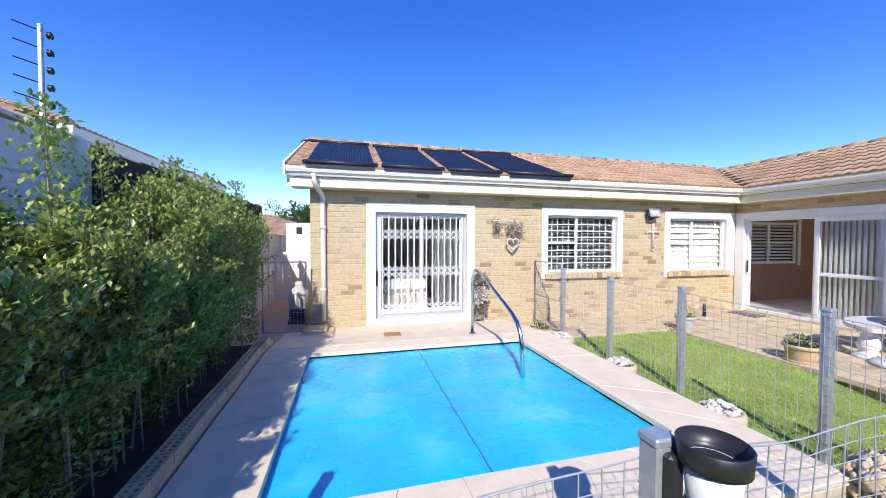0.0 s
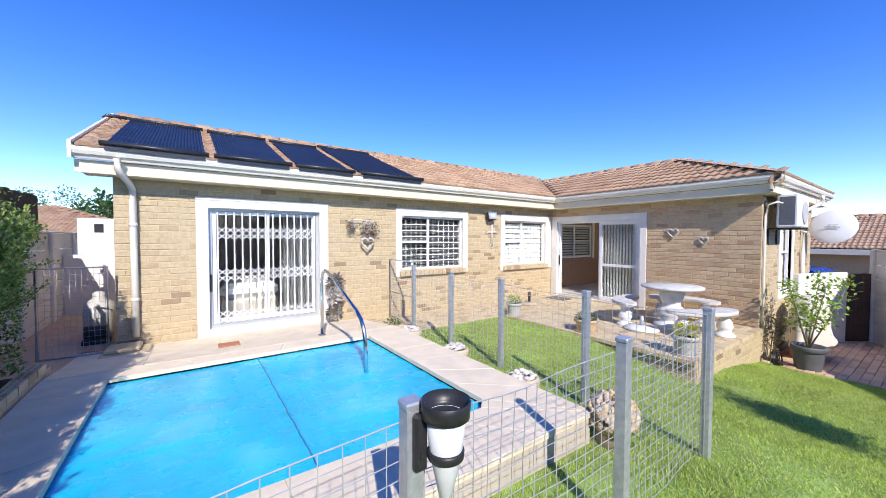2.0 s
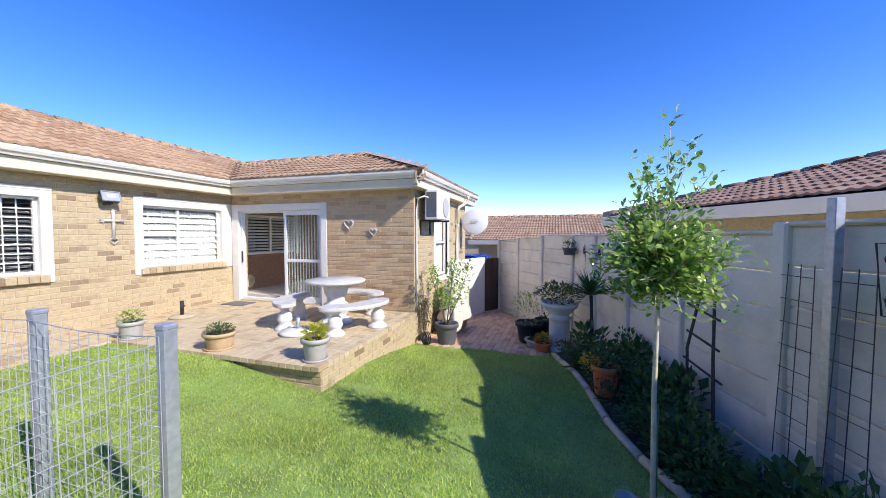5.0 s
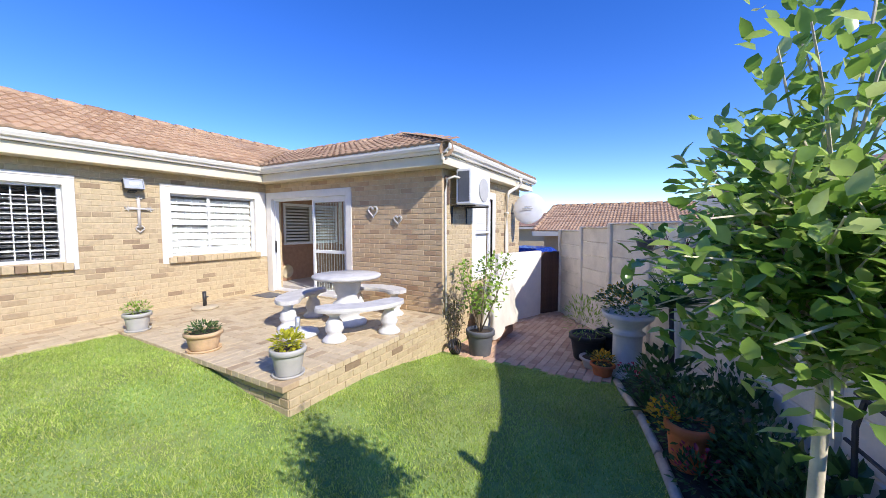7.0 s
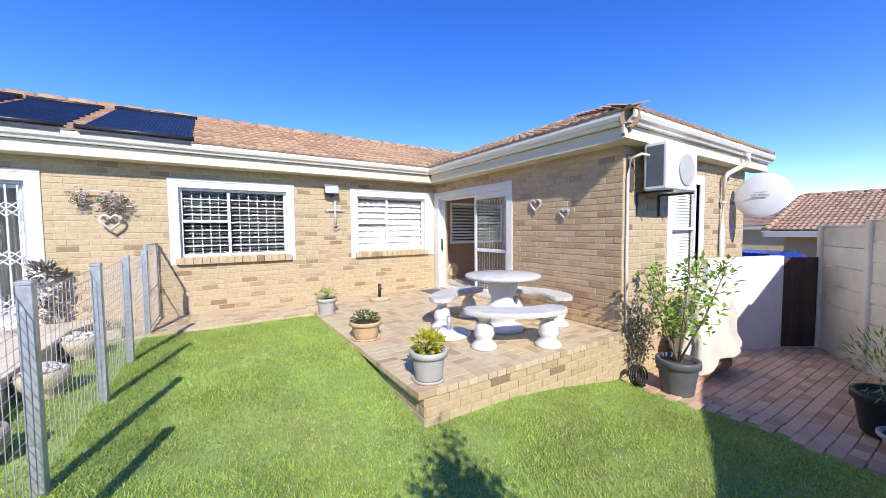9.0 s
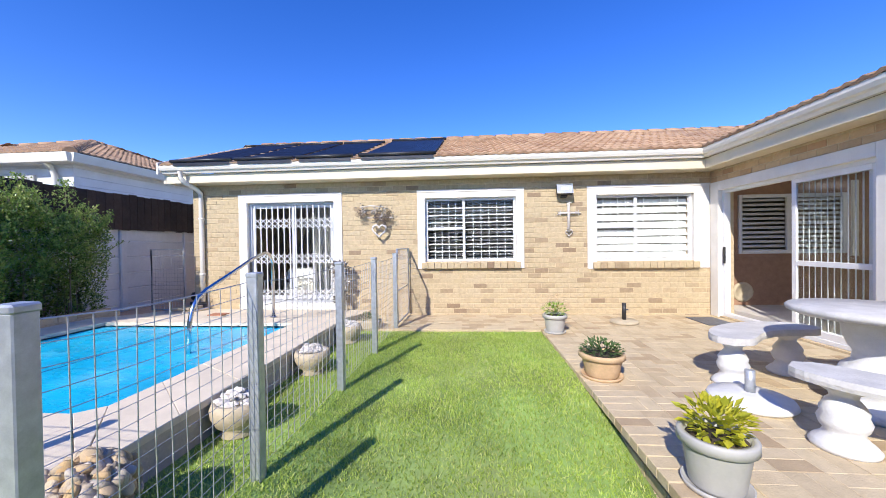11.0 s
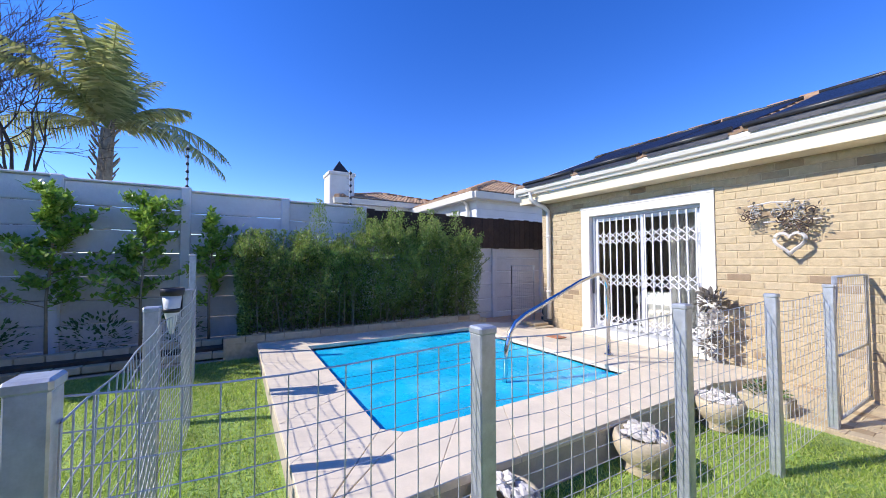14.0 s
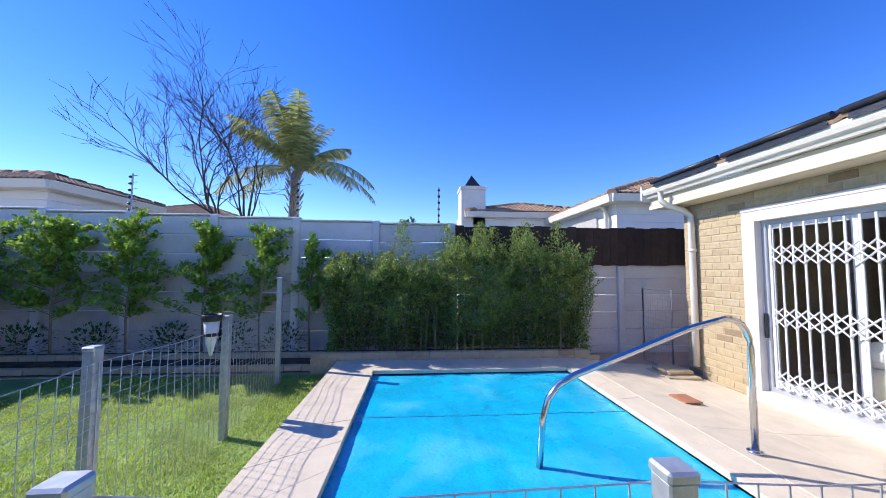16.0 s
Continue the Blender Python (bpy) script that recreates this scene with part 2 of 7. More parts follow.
def pieces(name, parent, places, mesh, stuff_name, near, limit=290):
    """Lays pieces (matrices) that share one mesh: the first `limit` that pass near() as objects of their own, the rest joined."""
    src_v = np.array([v.co[:] for v in mesh.vertices])
    src_f = [tuple(p.vertices) for p in mesh.polygons]
    verts, faces, made = [], [], 0
    for m in places:
        if made < limit and near(m.translation):
            o = new(name, mesh)
            o.parent, o.matrix_basis = parent, m
            made += 1
            continue
        a = np.array(m)
        base = len(verts)
        verts.extend(map(tuple, src_v @ a[:3, :3].T + a[:3, 3]))
        faces.extend(tuple(base + k for k in f) for f in src_f)
    if faces:
        o = new(stuff_name, sheet_mesh(stuff_name, verts, faces, mesh.materials[0]))
        o.parent = parent
        tagged(o, kind="stuff")


def brick_mesh(name, material, l, w, h, bev=0.004):
    """A brick with its worn top edges; x along its length, y into the wall, z up."""
    bm = bmesh.new()
    box(bm, -l / 2, -w / 2, -h / 2, l / 2, w / 2, h / 2, bevel=bev)
    return mesh_of(name, bm, material)


# ---- ground ----
def smooth(a, b, x):
    t = min(1.0, max(0.0, (x - a) / (b - a)))
    return t * t * (3 - 2 * t)


def ground_z(x, y):
    z = -0.18 - 0.022 * min(4.0, max(0.0, x + 1.0))
    z -= 0.27 * smooth(3.0, 5.2, x) * smooth(3.5, 1.4, y)
    z -= 0.05 * smooth(5.2, 8.0, x) * smooth(4.7, 1.5, y)
    z -= (0.30 * smooth(6.0, 9.0, x) + 0.035 * max(0.0, min(4.0, x - 9.0))) * smooth(4.7, 1.5, y)
    z -= 0.17 * smooth(0.2, -1.4, y) * smooth(2.6, 4.2, x) * smooth(7.5, 5.5, x)
    return z


def grid(name, x0, x1, y0, y1, step, zf, material, jitter=0.0, keep=None):
    nx, ny = max(1, round((x1 - x0) / step)), max(1, round((y1 - y0) / step))
    vs = [(x0 + (x1 - x0) * i / nx, y0 + (y1 - y0) * j / ny) for j in range(ny + 1) for i in range(nx + 1)]
    verts = [(x, y, zf(x, y) + (random.uniform(-jitter, jitter) if jitter else 0)) for x, y in vs]
    faces = [(j * (nx + 1) + i, j * (nx + 1) + i + 1, (j + 1) * (nx + 1) + i + 1, (j + 1) * (nx + 1) + i) for j in range(ny) for i in range(nx)]
    return sheet_mesh(name, verts, faces, material, True)


def far_ground(x, y):
    d = max(abs(x - 3.5) - 10.0, abs(y - 2) - 9.0, 0.0)
    return ground_z(x, y) - 0.02 - min(0.5, d * 0.05)


# one sheet from the garden to the horizon, with finer cells near
def stretched(lo, hi, far, fine):
    inner = [lo + (hi - lo) * k / fine for k in range(fine + 1)]
    return [lo - far, lo - far / 8, lo - far / 40, lo - 6] + inner + [hi + 6, hi + far / 40, hi + far / 8, hi + far]


gx, gy = stretched(-4.0, 14.0, 1500, 60), stretched(-6.0, 10.0, 1500, 54)
ground = new("ground", sheet_mesh("ground", [(x, y, far_ground(x, y)) for y in gy for x in gx],
             [(j * len(gx) + i, j * len(gx) + i + 1, (j + 1) * len(gx) + i + 1, (j + 1) * len(gx) + i) for j in range(len(gy) - 1) for i in range(len(gx) - 1)], M_SAND, True))
tagged(ground, "bare sandy ground around the house and garden", "ground", kind="structure")
lawn = new("lawn", grid("lawn", -2.8, 9.0, -5.2, 6.1, 0.16, lambda x, y: ground_z(x, y) + 0.006 * noise.noise((x * 2, y * 2, 0)), M_GRASS_SOIL))
tagged(lawn, "mown green lawn with patchy yellowish turf", "lawn", kind="structure")

# ---- house: walls with real openings ----
WALL_N, WALL_E, PATIO, DECK = 6.12, 8.11, -0.23, -0.14
WT = 0.22


def wall_boxes(bm, along, a0, a1, z0, z1, f0, f1, holes):
    """A wall from a0 to a1, with rectangular openings (a, b, lo, hi)."""
    holes = sorted(holes)
    def put(a, b, lo, hi):
        if b - a > 1e-4 and hi - lo > 1e-4:
            box(bm, *((a, f0, lo, b, f1, hi) if along == "x" else (f0, a, lo, f1, b, hi)))
    at = a0
    for a, b, lo, hi in holes:
        put(at, a, z0, z1)
        put(a, b, z0, lo)
        put(a, b, hi, z1)
        at = b
    put(at, a1, z0, z1)


def inside(v, lo, hi):
    return lo <= v <= hi


def lay_bricks(parent, along, sign, face, a0, a1, z0, z1, avoid, mesh_full, near, limit, proud=0.006, name="brick"):
    """Running bond in front of a wall's face; avoid: rectangles that stay free."""
    course, step, full = 0.0858, 0.232, 0.222
    rows = int((z1 - z0) / course)
    places = []
    for r in range(rows):
        z = z0 + course * (r + 0.5)
        a = a0 - (step / 2 if r % 2 else 0.0)
        while a < a1:
            spans = [(max(a, a0), min(a + full, a1))]
            for ra, rb, lo, hi in avoid:
                if lo - 0.02 < z < hi + 0.02:
                    nxt = []
                    for s, e in spans:
                        if e <= ra or s >= rb:
                            nxt.append((s, e))
                        else:
                            if s < ra: nxt.append((s, ra))
                            if e > rb: nxt.append((rb, e))
                    spans = nxt
            for s, e in spans:
                if e - s > 0.03:
                    c = (s + e) / 2
                    off = proud + random.uniform(-0.0015, 0.0015)
                    sc = Matrix.Diagonal(((e - s) / full, 1, 1, 1))
                    if along == "x":
                        m = Matrix.Translation((c, face + sign * (0.05 - off) , z)) @ sc
                    else:
                        m = Matrix.Translation((face + sign * (0.05 - off), c, z)) @ Matrix.Rotation(math.pi / 2, 4, "Z") @ sc
                    places.append(m)
            a += step
    pieces(name, parent, places, mesh_full, name + "work", near, limit)


DOOR1 = (0.15, 1.77, DECK + 0.10, 1.78)
WIN1 = (3.39, 4.965, 0.68, 1.79)
WIN2 = (6.28, 7.85, 0.66, 1.78)
SUR1, SURW1, SURW2 = (0.0, 1.915, DECK - 0.02, 1.915), (3.26, 5.09, 0.56, 1.915), (6.14, 8.0, 0.54, 1.915)
bm = bmesh.new()
wall_boxes(bm, "x", -0.88, WALL_E + WT, -0.6, 2.2, WALL_N, WALL_N + WT, [DOOR1, WIN1, WIN2])
wall_north = part("wall_north", bm, M_MORTAR)
tagged(wall_north, "buff face-brick house wall with plastered openings", "wall", kind="structure")
DOOR2 = (3.72, 5.92, PATIO + 0.02, 1.78)
bm = bmesh.new()
wall_boxes(bm, "y", 1.66, WALL_N - 0.001, -1.1, 2.2, WALL_E, WALL_E + WT, [DOOR2])
wall_east = part("wall_east", bm, M_MORTAR)
tagged(wall_east, "tan face-brick wing wall beside the patio", "wall", kind="structure")
WIN3 = (9.35, 10.25, 0.3, 1.75)
bm = bmesh.new()
wall_boxes(bm, "x", WALL_E + WT + 0.001, 12.1, -1.3, 2.2, 1.66, 1.66 + WT, [WIN3])
wall_south = part("wall_south", bm, M_MORTAR)
tagged(wall_south, "buff face-brick end wall of the wing", "wall", kind="structure")
for nm, a in (("wall_west_gable", (-0.88, WALL_N + WT + 0.001, -0.6, -0.66, 11.5, 2.2)), ("wall_back", (-0.66, 11.3, -0.6, 12.1, 11.5, 2.2)), ("wall_wing_back", (11.88, 1.89, -1.3, 12.1, 11.29, 2.2))):
    bm = bmesh.new()
    box(bm, *a)
    tagged(part(nm, bm, M_MORTAR), "plain buff brick outer wall of the house", "wall", kind="structure")
# interior floor, ceiling and partitions that close the rooms
bm = bmesh.new()
box(bm, -0.65, WALL_N + WT + 0.002, -0.5, 11.87, 11.29, -0.12)
tagged(part("floor", bm, M_DARKROOM), "pale floor inside the house", "floor", kind="structure")
bm = bmesh.new()
box(bm, WALL_E + WT + 0.002, 1.9, -0.5, 11.87, WALL_N + WT, -0.125)
tagged(part("floor_wing", bm, M_DARKROOM), "pale floor inside the wing", "floor", kind="structure")
bm = bmesh.new()
box(bm, -0.86, WALL_N + 0.02, 2.202, 12.08, 11.48, 2.25)
box(bm, WALL_E + 0.02, 1.68, 2.202, 12.08, WALL_N + 0.015, 2.25)
tagged(part("ceiling", bm, M_DARKROOM), "plain white ceiling inside the house", "ceiling", kind="structure")
for a in ((2.6, 6.36, -0.11, 2.7, 9.2, 2.19), (5.6, 6.36, -0.11, 5.7, 9.2, 2.19), (-0.6, 9.2, -0.11, 11.8, 9.3, 2.19)):
    bm = bmesh.new()
    box(bm, *a)
    tagged(part("partition_wall", bm, M_DARKROOM), "painted wall between rooms", "wall", kind="structure")
bm = bmesh.new()
wall_boxes(bm, "x", 8.36, 11.8, -0.11, 2.19, 6.36, 6.46, [(8.7, 10.4, 0.75, 1.75)])
tagged(part("wing_inner_wall", bm, M_DARKIN), "inner wall of the sunroom with a window opening", "wall", kind="structure")

# plaster surrounds round the openings
def surround(name, outer, hole, y, sill=True):
    bm = bmesh.new()
    a, b, lo, hi = outer
    ha, hb, hlo, hhi = hole
    y0, y1 = y - 0.022, y + 0.1
    box(bm, a, y0, lo, ha + 0.004, y1, hi, 0.003)
    box(bm, hb - 0.004, y0, lo, b, y1, hi, 0.003)
    box(bm, ha + 0.004, y0 + 0.001, hhi - 0.004, hb - 0.004, y1, hi, 0.0)
    if not sill:
        box(bm, ha + 0.004, y0 + 0.001, lo, hb - 0.004, y1, hlo + 0.004, 0.0)
    box(bm, a - 0.004, y0 - 0.008, hi - 0.03, b + 0.004, y1, hi + 0.012, 0.004)
    return tagged(part(name, bm, M_WHITE), "white plaster surround framing the opening", "trim", kind="structure")


surround("trim_door", SUR1, DOOR1, WALL_N, sill=False)
surround("trim_window_a", SURW1, WIN1, WALL_N)
surround("trim_window_b", (SURW2[0], 8.085, SURW2[2], SURW2[3]), WIN2, WALL_N)
# wing door surround, on the west face
bm = bmesh.new()
for y0, y1, z0, z1 in ((3.59, 3.724, PATIO, 1.915), (5.916, 6.095, PATIO, 1.915), (3.725, 5.915, 1.776, 1.914)):
    box(bm, WALL_E - 0.022, y0, z0, WALL_E + 0.1, y1, z1, 0.003)
tagged(part("trim_wing_door", bm, M_WHITE), "white plaster surround of the wing's sliding door", "trim", kind="structure")

# ---- roof ----
EAVE_Y, EAVE_X, EAVE_Z, PITCH = 5.74, 7.76, 2.40, 0.382
RIDGE_Y, RIDGE_Z = 8.80, 3.57
APEX = (10.2, 3.81, 2.40 + PITCH * (10.2 - EAVE_X))
E_Y = 1.37
roof = thing("roof", "terracotta double-roman tiled roof with white gutters", "roof", kind="structure")
verts = [(-1.14, EAVE_Y, EAVE_Z), (EAVE_X, EAVE_Y, EAVE_Z), (APEX[0], EAVE_Y + APEX[0] - EAVE_X, APEX[2]), (RIDGE_Y - EAVE_Y + EAVE_X, RIDGE_Y, RIDGE_Z), (-1.14, RIDGE_Y, RIDGE_Z),
         (EAVE_X, E_Y, EAVE_Z), APEX, (12.64, E_Y, EAVE_Z), (12.64, RIDGE_Y + 3.06, EAVE_Z), (-1.14, RIDGE_Y + 3.06, EAVE_Z), (12.64, 7.0, EAVE_Z)]
roof_faces = [(0, 1, 2, 3, 4), (1, 5, 6, 2), (5, 7, 6), (4, 3, 8, 9), (6, 7, 10, 3, 2), (3, 10, 8)]
o = new("underlay", sheet_mesh("underlay", [(x, y, z - 0.05) for x, y, z in verts], roof_faces, M_TILE_DARK))
o.parent = roof


def tile_mesh(name, material, w=0.30, l=0.36):
    """A double-roman tile: two rolls across its width, thick lower edge; x across, y up the slope."""
    bm = bmesh.new()
    n = 12
    prof = []
    for k in range(n + 1):
        u = k / n
        prof.append((-w / 2 + w * u, 0.026 * (0.5 - 0.5 * math.cos(4 * math.pi * u)) ** 1.4))
    top0 = [bm.verts.new((x, 0, z + 0.030)) for x, z in prof]
    top1 = [bm.verts.new((x, l, z + 0.006)) for x, z in prof]
    bot0 = [bm.verts.new((x, 0, z * 0.6)) for x, z in prof]
    for k in range(n):
        for a, b in ((top0, top1), (bot0, top0)):
            f = bm.faces.new((a[k], a[k + 1], b[k + 1], b[k]))
            f.smooth = a is top0
    return mesh_of(name, bm, material)


M_T = tile_mesh("tile", M_TILE)
ang = math.atan(PITCH)
tiles_s, tiles_w, tiles_sh = [], [], []
cosp = math.cos(ang)
for r in range(10):
    d = r * 0.325
    y, z = EAVE_Y + d * cosp - 0.02, EAVE_Z + d * math.sin(ang)
    if y > RIDGE_Y - 0.1:
        break
    x = -1.0
    while x < EAVE_X + (y - EAVE_Y) + 0.1:
        tiles_s.append(Matrix.Translation((x, y, z + random.uniform(0, 0.004))) @ Matrix.Rotation(ang, 4, "X") @ Matrix.Rotation(random.uniform(-0.012, 0.012), 4, "Z"))
        x += 0.298
for r in range(8):
    d = r * 0.325
    x, z = EAVE_X + d * cosp - 0.02, EAVE_Z + d * math.sin(ang)
    if x > APEX[0] - 0.1:
        break
    y = E_Y + (x - EAVE_X) + 0.12
    while y < EAVE_Y + (x - EAVE_X) + 0.05:
        tiles_w.append(Matrix.Translation((x, y, z + random.uniform(0, 0.004))) @ Matrix.Rotation(-math.pi / 2, 4, "Z") @ Matrix.Rotation(ang, 4, "X") @ Matrix.Rotation(random.uniform(-0.012, 0.012), 4, "Z"))
        y += 0.298
    yy = E_Y + d * cosp - 0.02
    x = EAVE_X + d * cosp + 0.12
    while x < 12.64 - d * cosp - 0.1:
        tiles_sh.append(Matrix.Translation((x, yy, z)) @ Matrix.Rotation(ang, 4, "X"))
        x += 0.298


def ridge(bm, a, b, r=0.11, n=None):
    a, b = Vector(a), Vector(b)
    n = n or max(2, round((b - a).length / 0.4))
    for k in range(n):
        p, q = a.lerp(b, k / n), a.lerp(b, (k + 1.06) / n)
        tube(bm, [p + Vector((0, 0, -0.02)), p.lerp(q, 0.5) + Vector((0, 0, -0.012)), q + Vector((0, 0, -0.04))], r, 10, 0.9)


for a, b in (((-1.14, RIDGE_Y, RIDGE_Z), (10.8, RIDGE_Y, RIDGE_Z)), ((EAVE_X + 0.05, E_Y + 0.05, EAVE_Z - 0.05), APEX), (APEX, (APEX[0], 6.6 + 1.6, APEX[2])), ((-1.09, EAVE_Y + 0.1, EAVE_Z + 0.1 * PITCH - 0.03), (-1.09, RIDGE_Y, RIDGE_Z - 0.03))):
    bm = bmesh.new()
    ridge(bm, a, b)
    part("ridge_tiles", bm, M_TILE, roof)

# fascia, soffit and gutters
def extrude_profile(bm, prof, p0, p1, out):
    """A profile of (out, up) pairs carried from p0 to p1; out: horizontal unit vector."""
    p0, p1, out = Vector(p0), Vector(p1), Vector(out)
    a = [bm.verts.new(p0 + out * u + Vector((0, 0, v))) for u, v in prof]
    b = [bm.verts.new(p1 + out * u + Vector((0, 0, v))) for u, v in prof]
    for k in range(len(prof)):
        j = (k + 1) % len(prof)
        bm.faces.new((a[k], a[j], b[j], b[k]))
    bm.faces.new(a[::-1])
    bm.faces.new(b)


GUT = ((0.0, 0.0), (0.0, -0.095), (0.055, -0.095), (0.07, -0.06), (0.10, -0.045), (0.115, -0.005), (0.115, 0.04), (0.10, 0.04), (0.095, -0.004), (0.085, -0.03), (0.05, -0.055), (0.03, -0.085), (0.008, -0.085), (0.008, 0.0))
runs = (("gutter_north", (-1.18, EAVE_Y + 0.10, EAVE_Z - 0.03), (EAVE_X + 0.10, EAVE_Y + 0.10, EAVE_Z - 0.03), (0, -1, 0)),
        ("gutter_wing", (EAVE_X + 0.10, EAVE_Y + 0.10, EAVE_Z - 0.03), (EAVE_X + 0.10, E_Y + 0.10, EAVE_Z - 0.03), (-1, 0, 0)),
        ("gutter_south", (EAVE_X + 0.02, E_Y + 0.10, EAVE_Z - 0.03), (12.6, E_Y + 0.10, EAVE_Z - 0.03), (0, -1, 0)))
for nm, a, b, out in runs:
    bm = bmesh.new()
    extrude_profile(bm, GUT, a, b, out)
    part(nm, bm, M_GUTTER, roof, "white ogee gutter")
    bm = bmesh.new()
    extrude_profile(bm, ((0.0, -0.10), (0.0, -0.24), (-0.03, -0.24), (-0.03, -0.10)), a, b, out)
    extrude_profile(bm, ((0.012, -0.20), (0.012, -0.255), (-0.03, -0.255), (-0.03, -0.20)), a, b, out)
    part("fascia", bm, M_CREAM, roof, "cream fascia board")
bm = bmesh.new()
box(bm, -1.12, EAVE_Y + 0.13, 2.112, EAVE_X + 0.1, WALL_N - 0.002, 2.13)
box(bm, EAVE_X + 0.13, E_Y + 0.13, 2.112, WALL_E - 0.002, WALL_N - 0.01, 2.13)
box(bm, WALL_E, E_Y + 0.13, 2.112, 12.5, 1.655, 2.13)
part("soffit", bm, M_CREAM, roof, "cream painted soffit under the eaves")
bm = bmesh.new()
for y0, z0, y1, z1 in ((EAVE_Y - 0.02, EAVE_Z, RIDGE_Y, RIDGE_Z), (RIDGE_Y, RIDGE_Z, RIDGE_Y + 3.06, EAVE_Z)):
    v = [bm.verts.new((x, y, z + dz)) for x in (-1.215, -1.18) for y, z in ((y0, z0), (y1, z1)) for dz in (-0.14, 0.06)]
    for f in ((0, 2, 3, 1), (4, 5, 7, 6), (0, 1, 5, 4), (2, 6, 7, 3), (0, 4, 6, 2), (1, 3, 7, 5)):
        bm.faces.new([v[k] for k in f])
part("barge_board", bm, M_GUTTER, roof, "white barge board on the gable")
bm = bmesh.new()
v = [bm.verts.new(p) for p in ((-0.87, EAVE_Y + 0.4, 2.2), (-0.87, 11.4, 2.2), (-0.87, RIDGE_Y, RIDGE_Z - 0.06))]
w = [bm.verts.new(p) for p in ((-0.67, EAVE_Y + 0.4, 2.2), (-0.67, 11.4, 2.2), (-0.67, RIDGE_Y, RIDGE_Z - 0.06))]
bm.faces.new(v), bm.faces.new(w[::-1])
for k in range(3):
    bm.faces.new((v[k], w[k], w[(k + 1) % 3], v[(k + 1) % 3]))
part("gable", bm, M_MORTAR, roof)

# ---- pool, deck, patio, path ----
PX0, PX1, PY0, PY1 = -0.74, 1.92, 1.89, 4.37
SX0, SX1, SY0, SY1 = -1.22, 2.45, 1.38, 4.92
def deck_z(x, y):
    return 0.0 if y < PY1 + 0.25 else DECK * smooth(PY1 + 0.25, 5.9, y)


slab = thing("pool_surround", "pale stone coping slab around the swimming pool", "pool surround", kind="structure")
CH = 0.13
bm = bmesh.new()
def poly_prism(bm, pts, z0, z1, skip_top=False):
    a = [bm.verts.new((x, y, z0)) for x, y in pts]
    b = [bm.verts.new((x, y, z1)) for x, y in pts]
    n = len(pts)
    for k in range(n):
        bm.faces.new((a[k], a[(k + 1) % n], b[(k + 1) % n], b[k]))
    bm.faces.new(b)
    bm.faces.new(a[::-1])


for pts in ([(SX0, SY0), (PX0, PY0), (PX0, PY1), (SX0, PY1 + 0.25)], [(SX0, SY0), (SX1, SY0), (PX1 - CH, PY0), (PX0, PY0)], [(SX1, SY0), (PX1, PY0 + CH), (PX1 - CH, PY0)],
            [(SX1, SY0), (SX1, PY1 + 0.25), (PX1, PY1), (PX1, PY0 + CH)], [(SX0, PY1 + 0.25), (PX0, PY1), (PX1, PY1), (SX1, PY1 + 0.25)]):
    poly_prism(bm, pts, -0.75, -0.045)
part("slab_body", bm, M_COPSIDE, slab, "weathered plastered side of the raised slab")
# coping stones, each with its own edges
def coping_stone(pts, z0, z1, gap=0.0015):
    c = Vector((sum(p[0] for p in pts) / len(pts), sum(p[1] for p in pts) / len(pts)))
    q = []
    for p in pts:
        d = Vector(p) - c
        q.append(tuple(c + d * (1 - gap / max(0.05, d.length))))
    bm = bmesh.new()
    poly_prism(bm, q, z0, z1)
    top = [e for e in bm.edges if all(abs(v.co.z - z1) < 1e-5 for v in e.verts)]
    bmesh.ops.bevel(bm, geom=top, offset=0.004, segments=2, affect="EDGES", profile=0.5)
    return bm


def strip(n, f):
    for k in range(n):
        part("coping_stone", coping_stone(f(k / n, (k + 1) / n), -0.042, random.uniform(-0.002, 0.002)), M_COPING, slab)


lerp = lambda a, b, t: a + (b - a) * t
strip(7, lambda s, t: [(SX0, lerp(SY0, PY1 + .25, s)), (PX0 + 0.02, lerp(PY0, PY1, s)), (PX0 + 0.02, lerp(PY0, PY1, t)), (SX0, lerp(SY0, PY1 + .25, t))])
strip(7, lambda s, t: [(lerp(SX0, SX1, s), SY0 - 0.015), (lerp(SX0, SX1, t), SY0 - 0.015), (lerp(PX0, PX1 - CH, t), PY0 + 0.02), (lerp(PX0, PX1 - CH, s), PY0 + 0.02)])
strip(6, lambda s, t: [(SX1 + 0.015, lerp(SY0, PY1 + .25, s)), (SX1 + 0.015, lerp(SY0, PY1 + .25, t)), (PX1 - 0.02, lerp(PY0 + CH, PY1, t)), (PX1 - 0.02, lerp(PY0 + CH, PY1, s))])
strip(7, lambda s, t: [(lerp(SX0, SX1, s), PY1 + .25), (lerp(PX0, PX1, s), PY1 - 0.02), (lerp(PX0, PX1, t), PY1 - 0.02), (lerp(SX0, SX1, t), PY1 + .25)])
part("coping_stone", coping_stone([(SX1 + .015, SY0 - .015), (PX1 - .02, PY0 + CH), (PX1 - CH, PY0 + .02)], -0.042, 0.0), M_COPING, slab)
deck = thing("pool_deck", "pale paved deck between the pool and the house", "deck", kind="structure")
cols, rowsn = 5, 2
dx0, dx1, dy0, dy1 = SX0, SX1, PY1 + 0.255, WALL_N - 0.03
bm = bmesh.new()
box(bm, dx0, dy0, -0.7, dx1, WALL_N - 0.001, -0.20)
part("deck_body", bm, M_COPSIDE, deck)
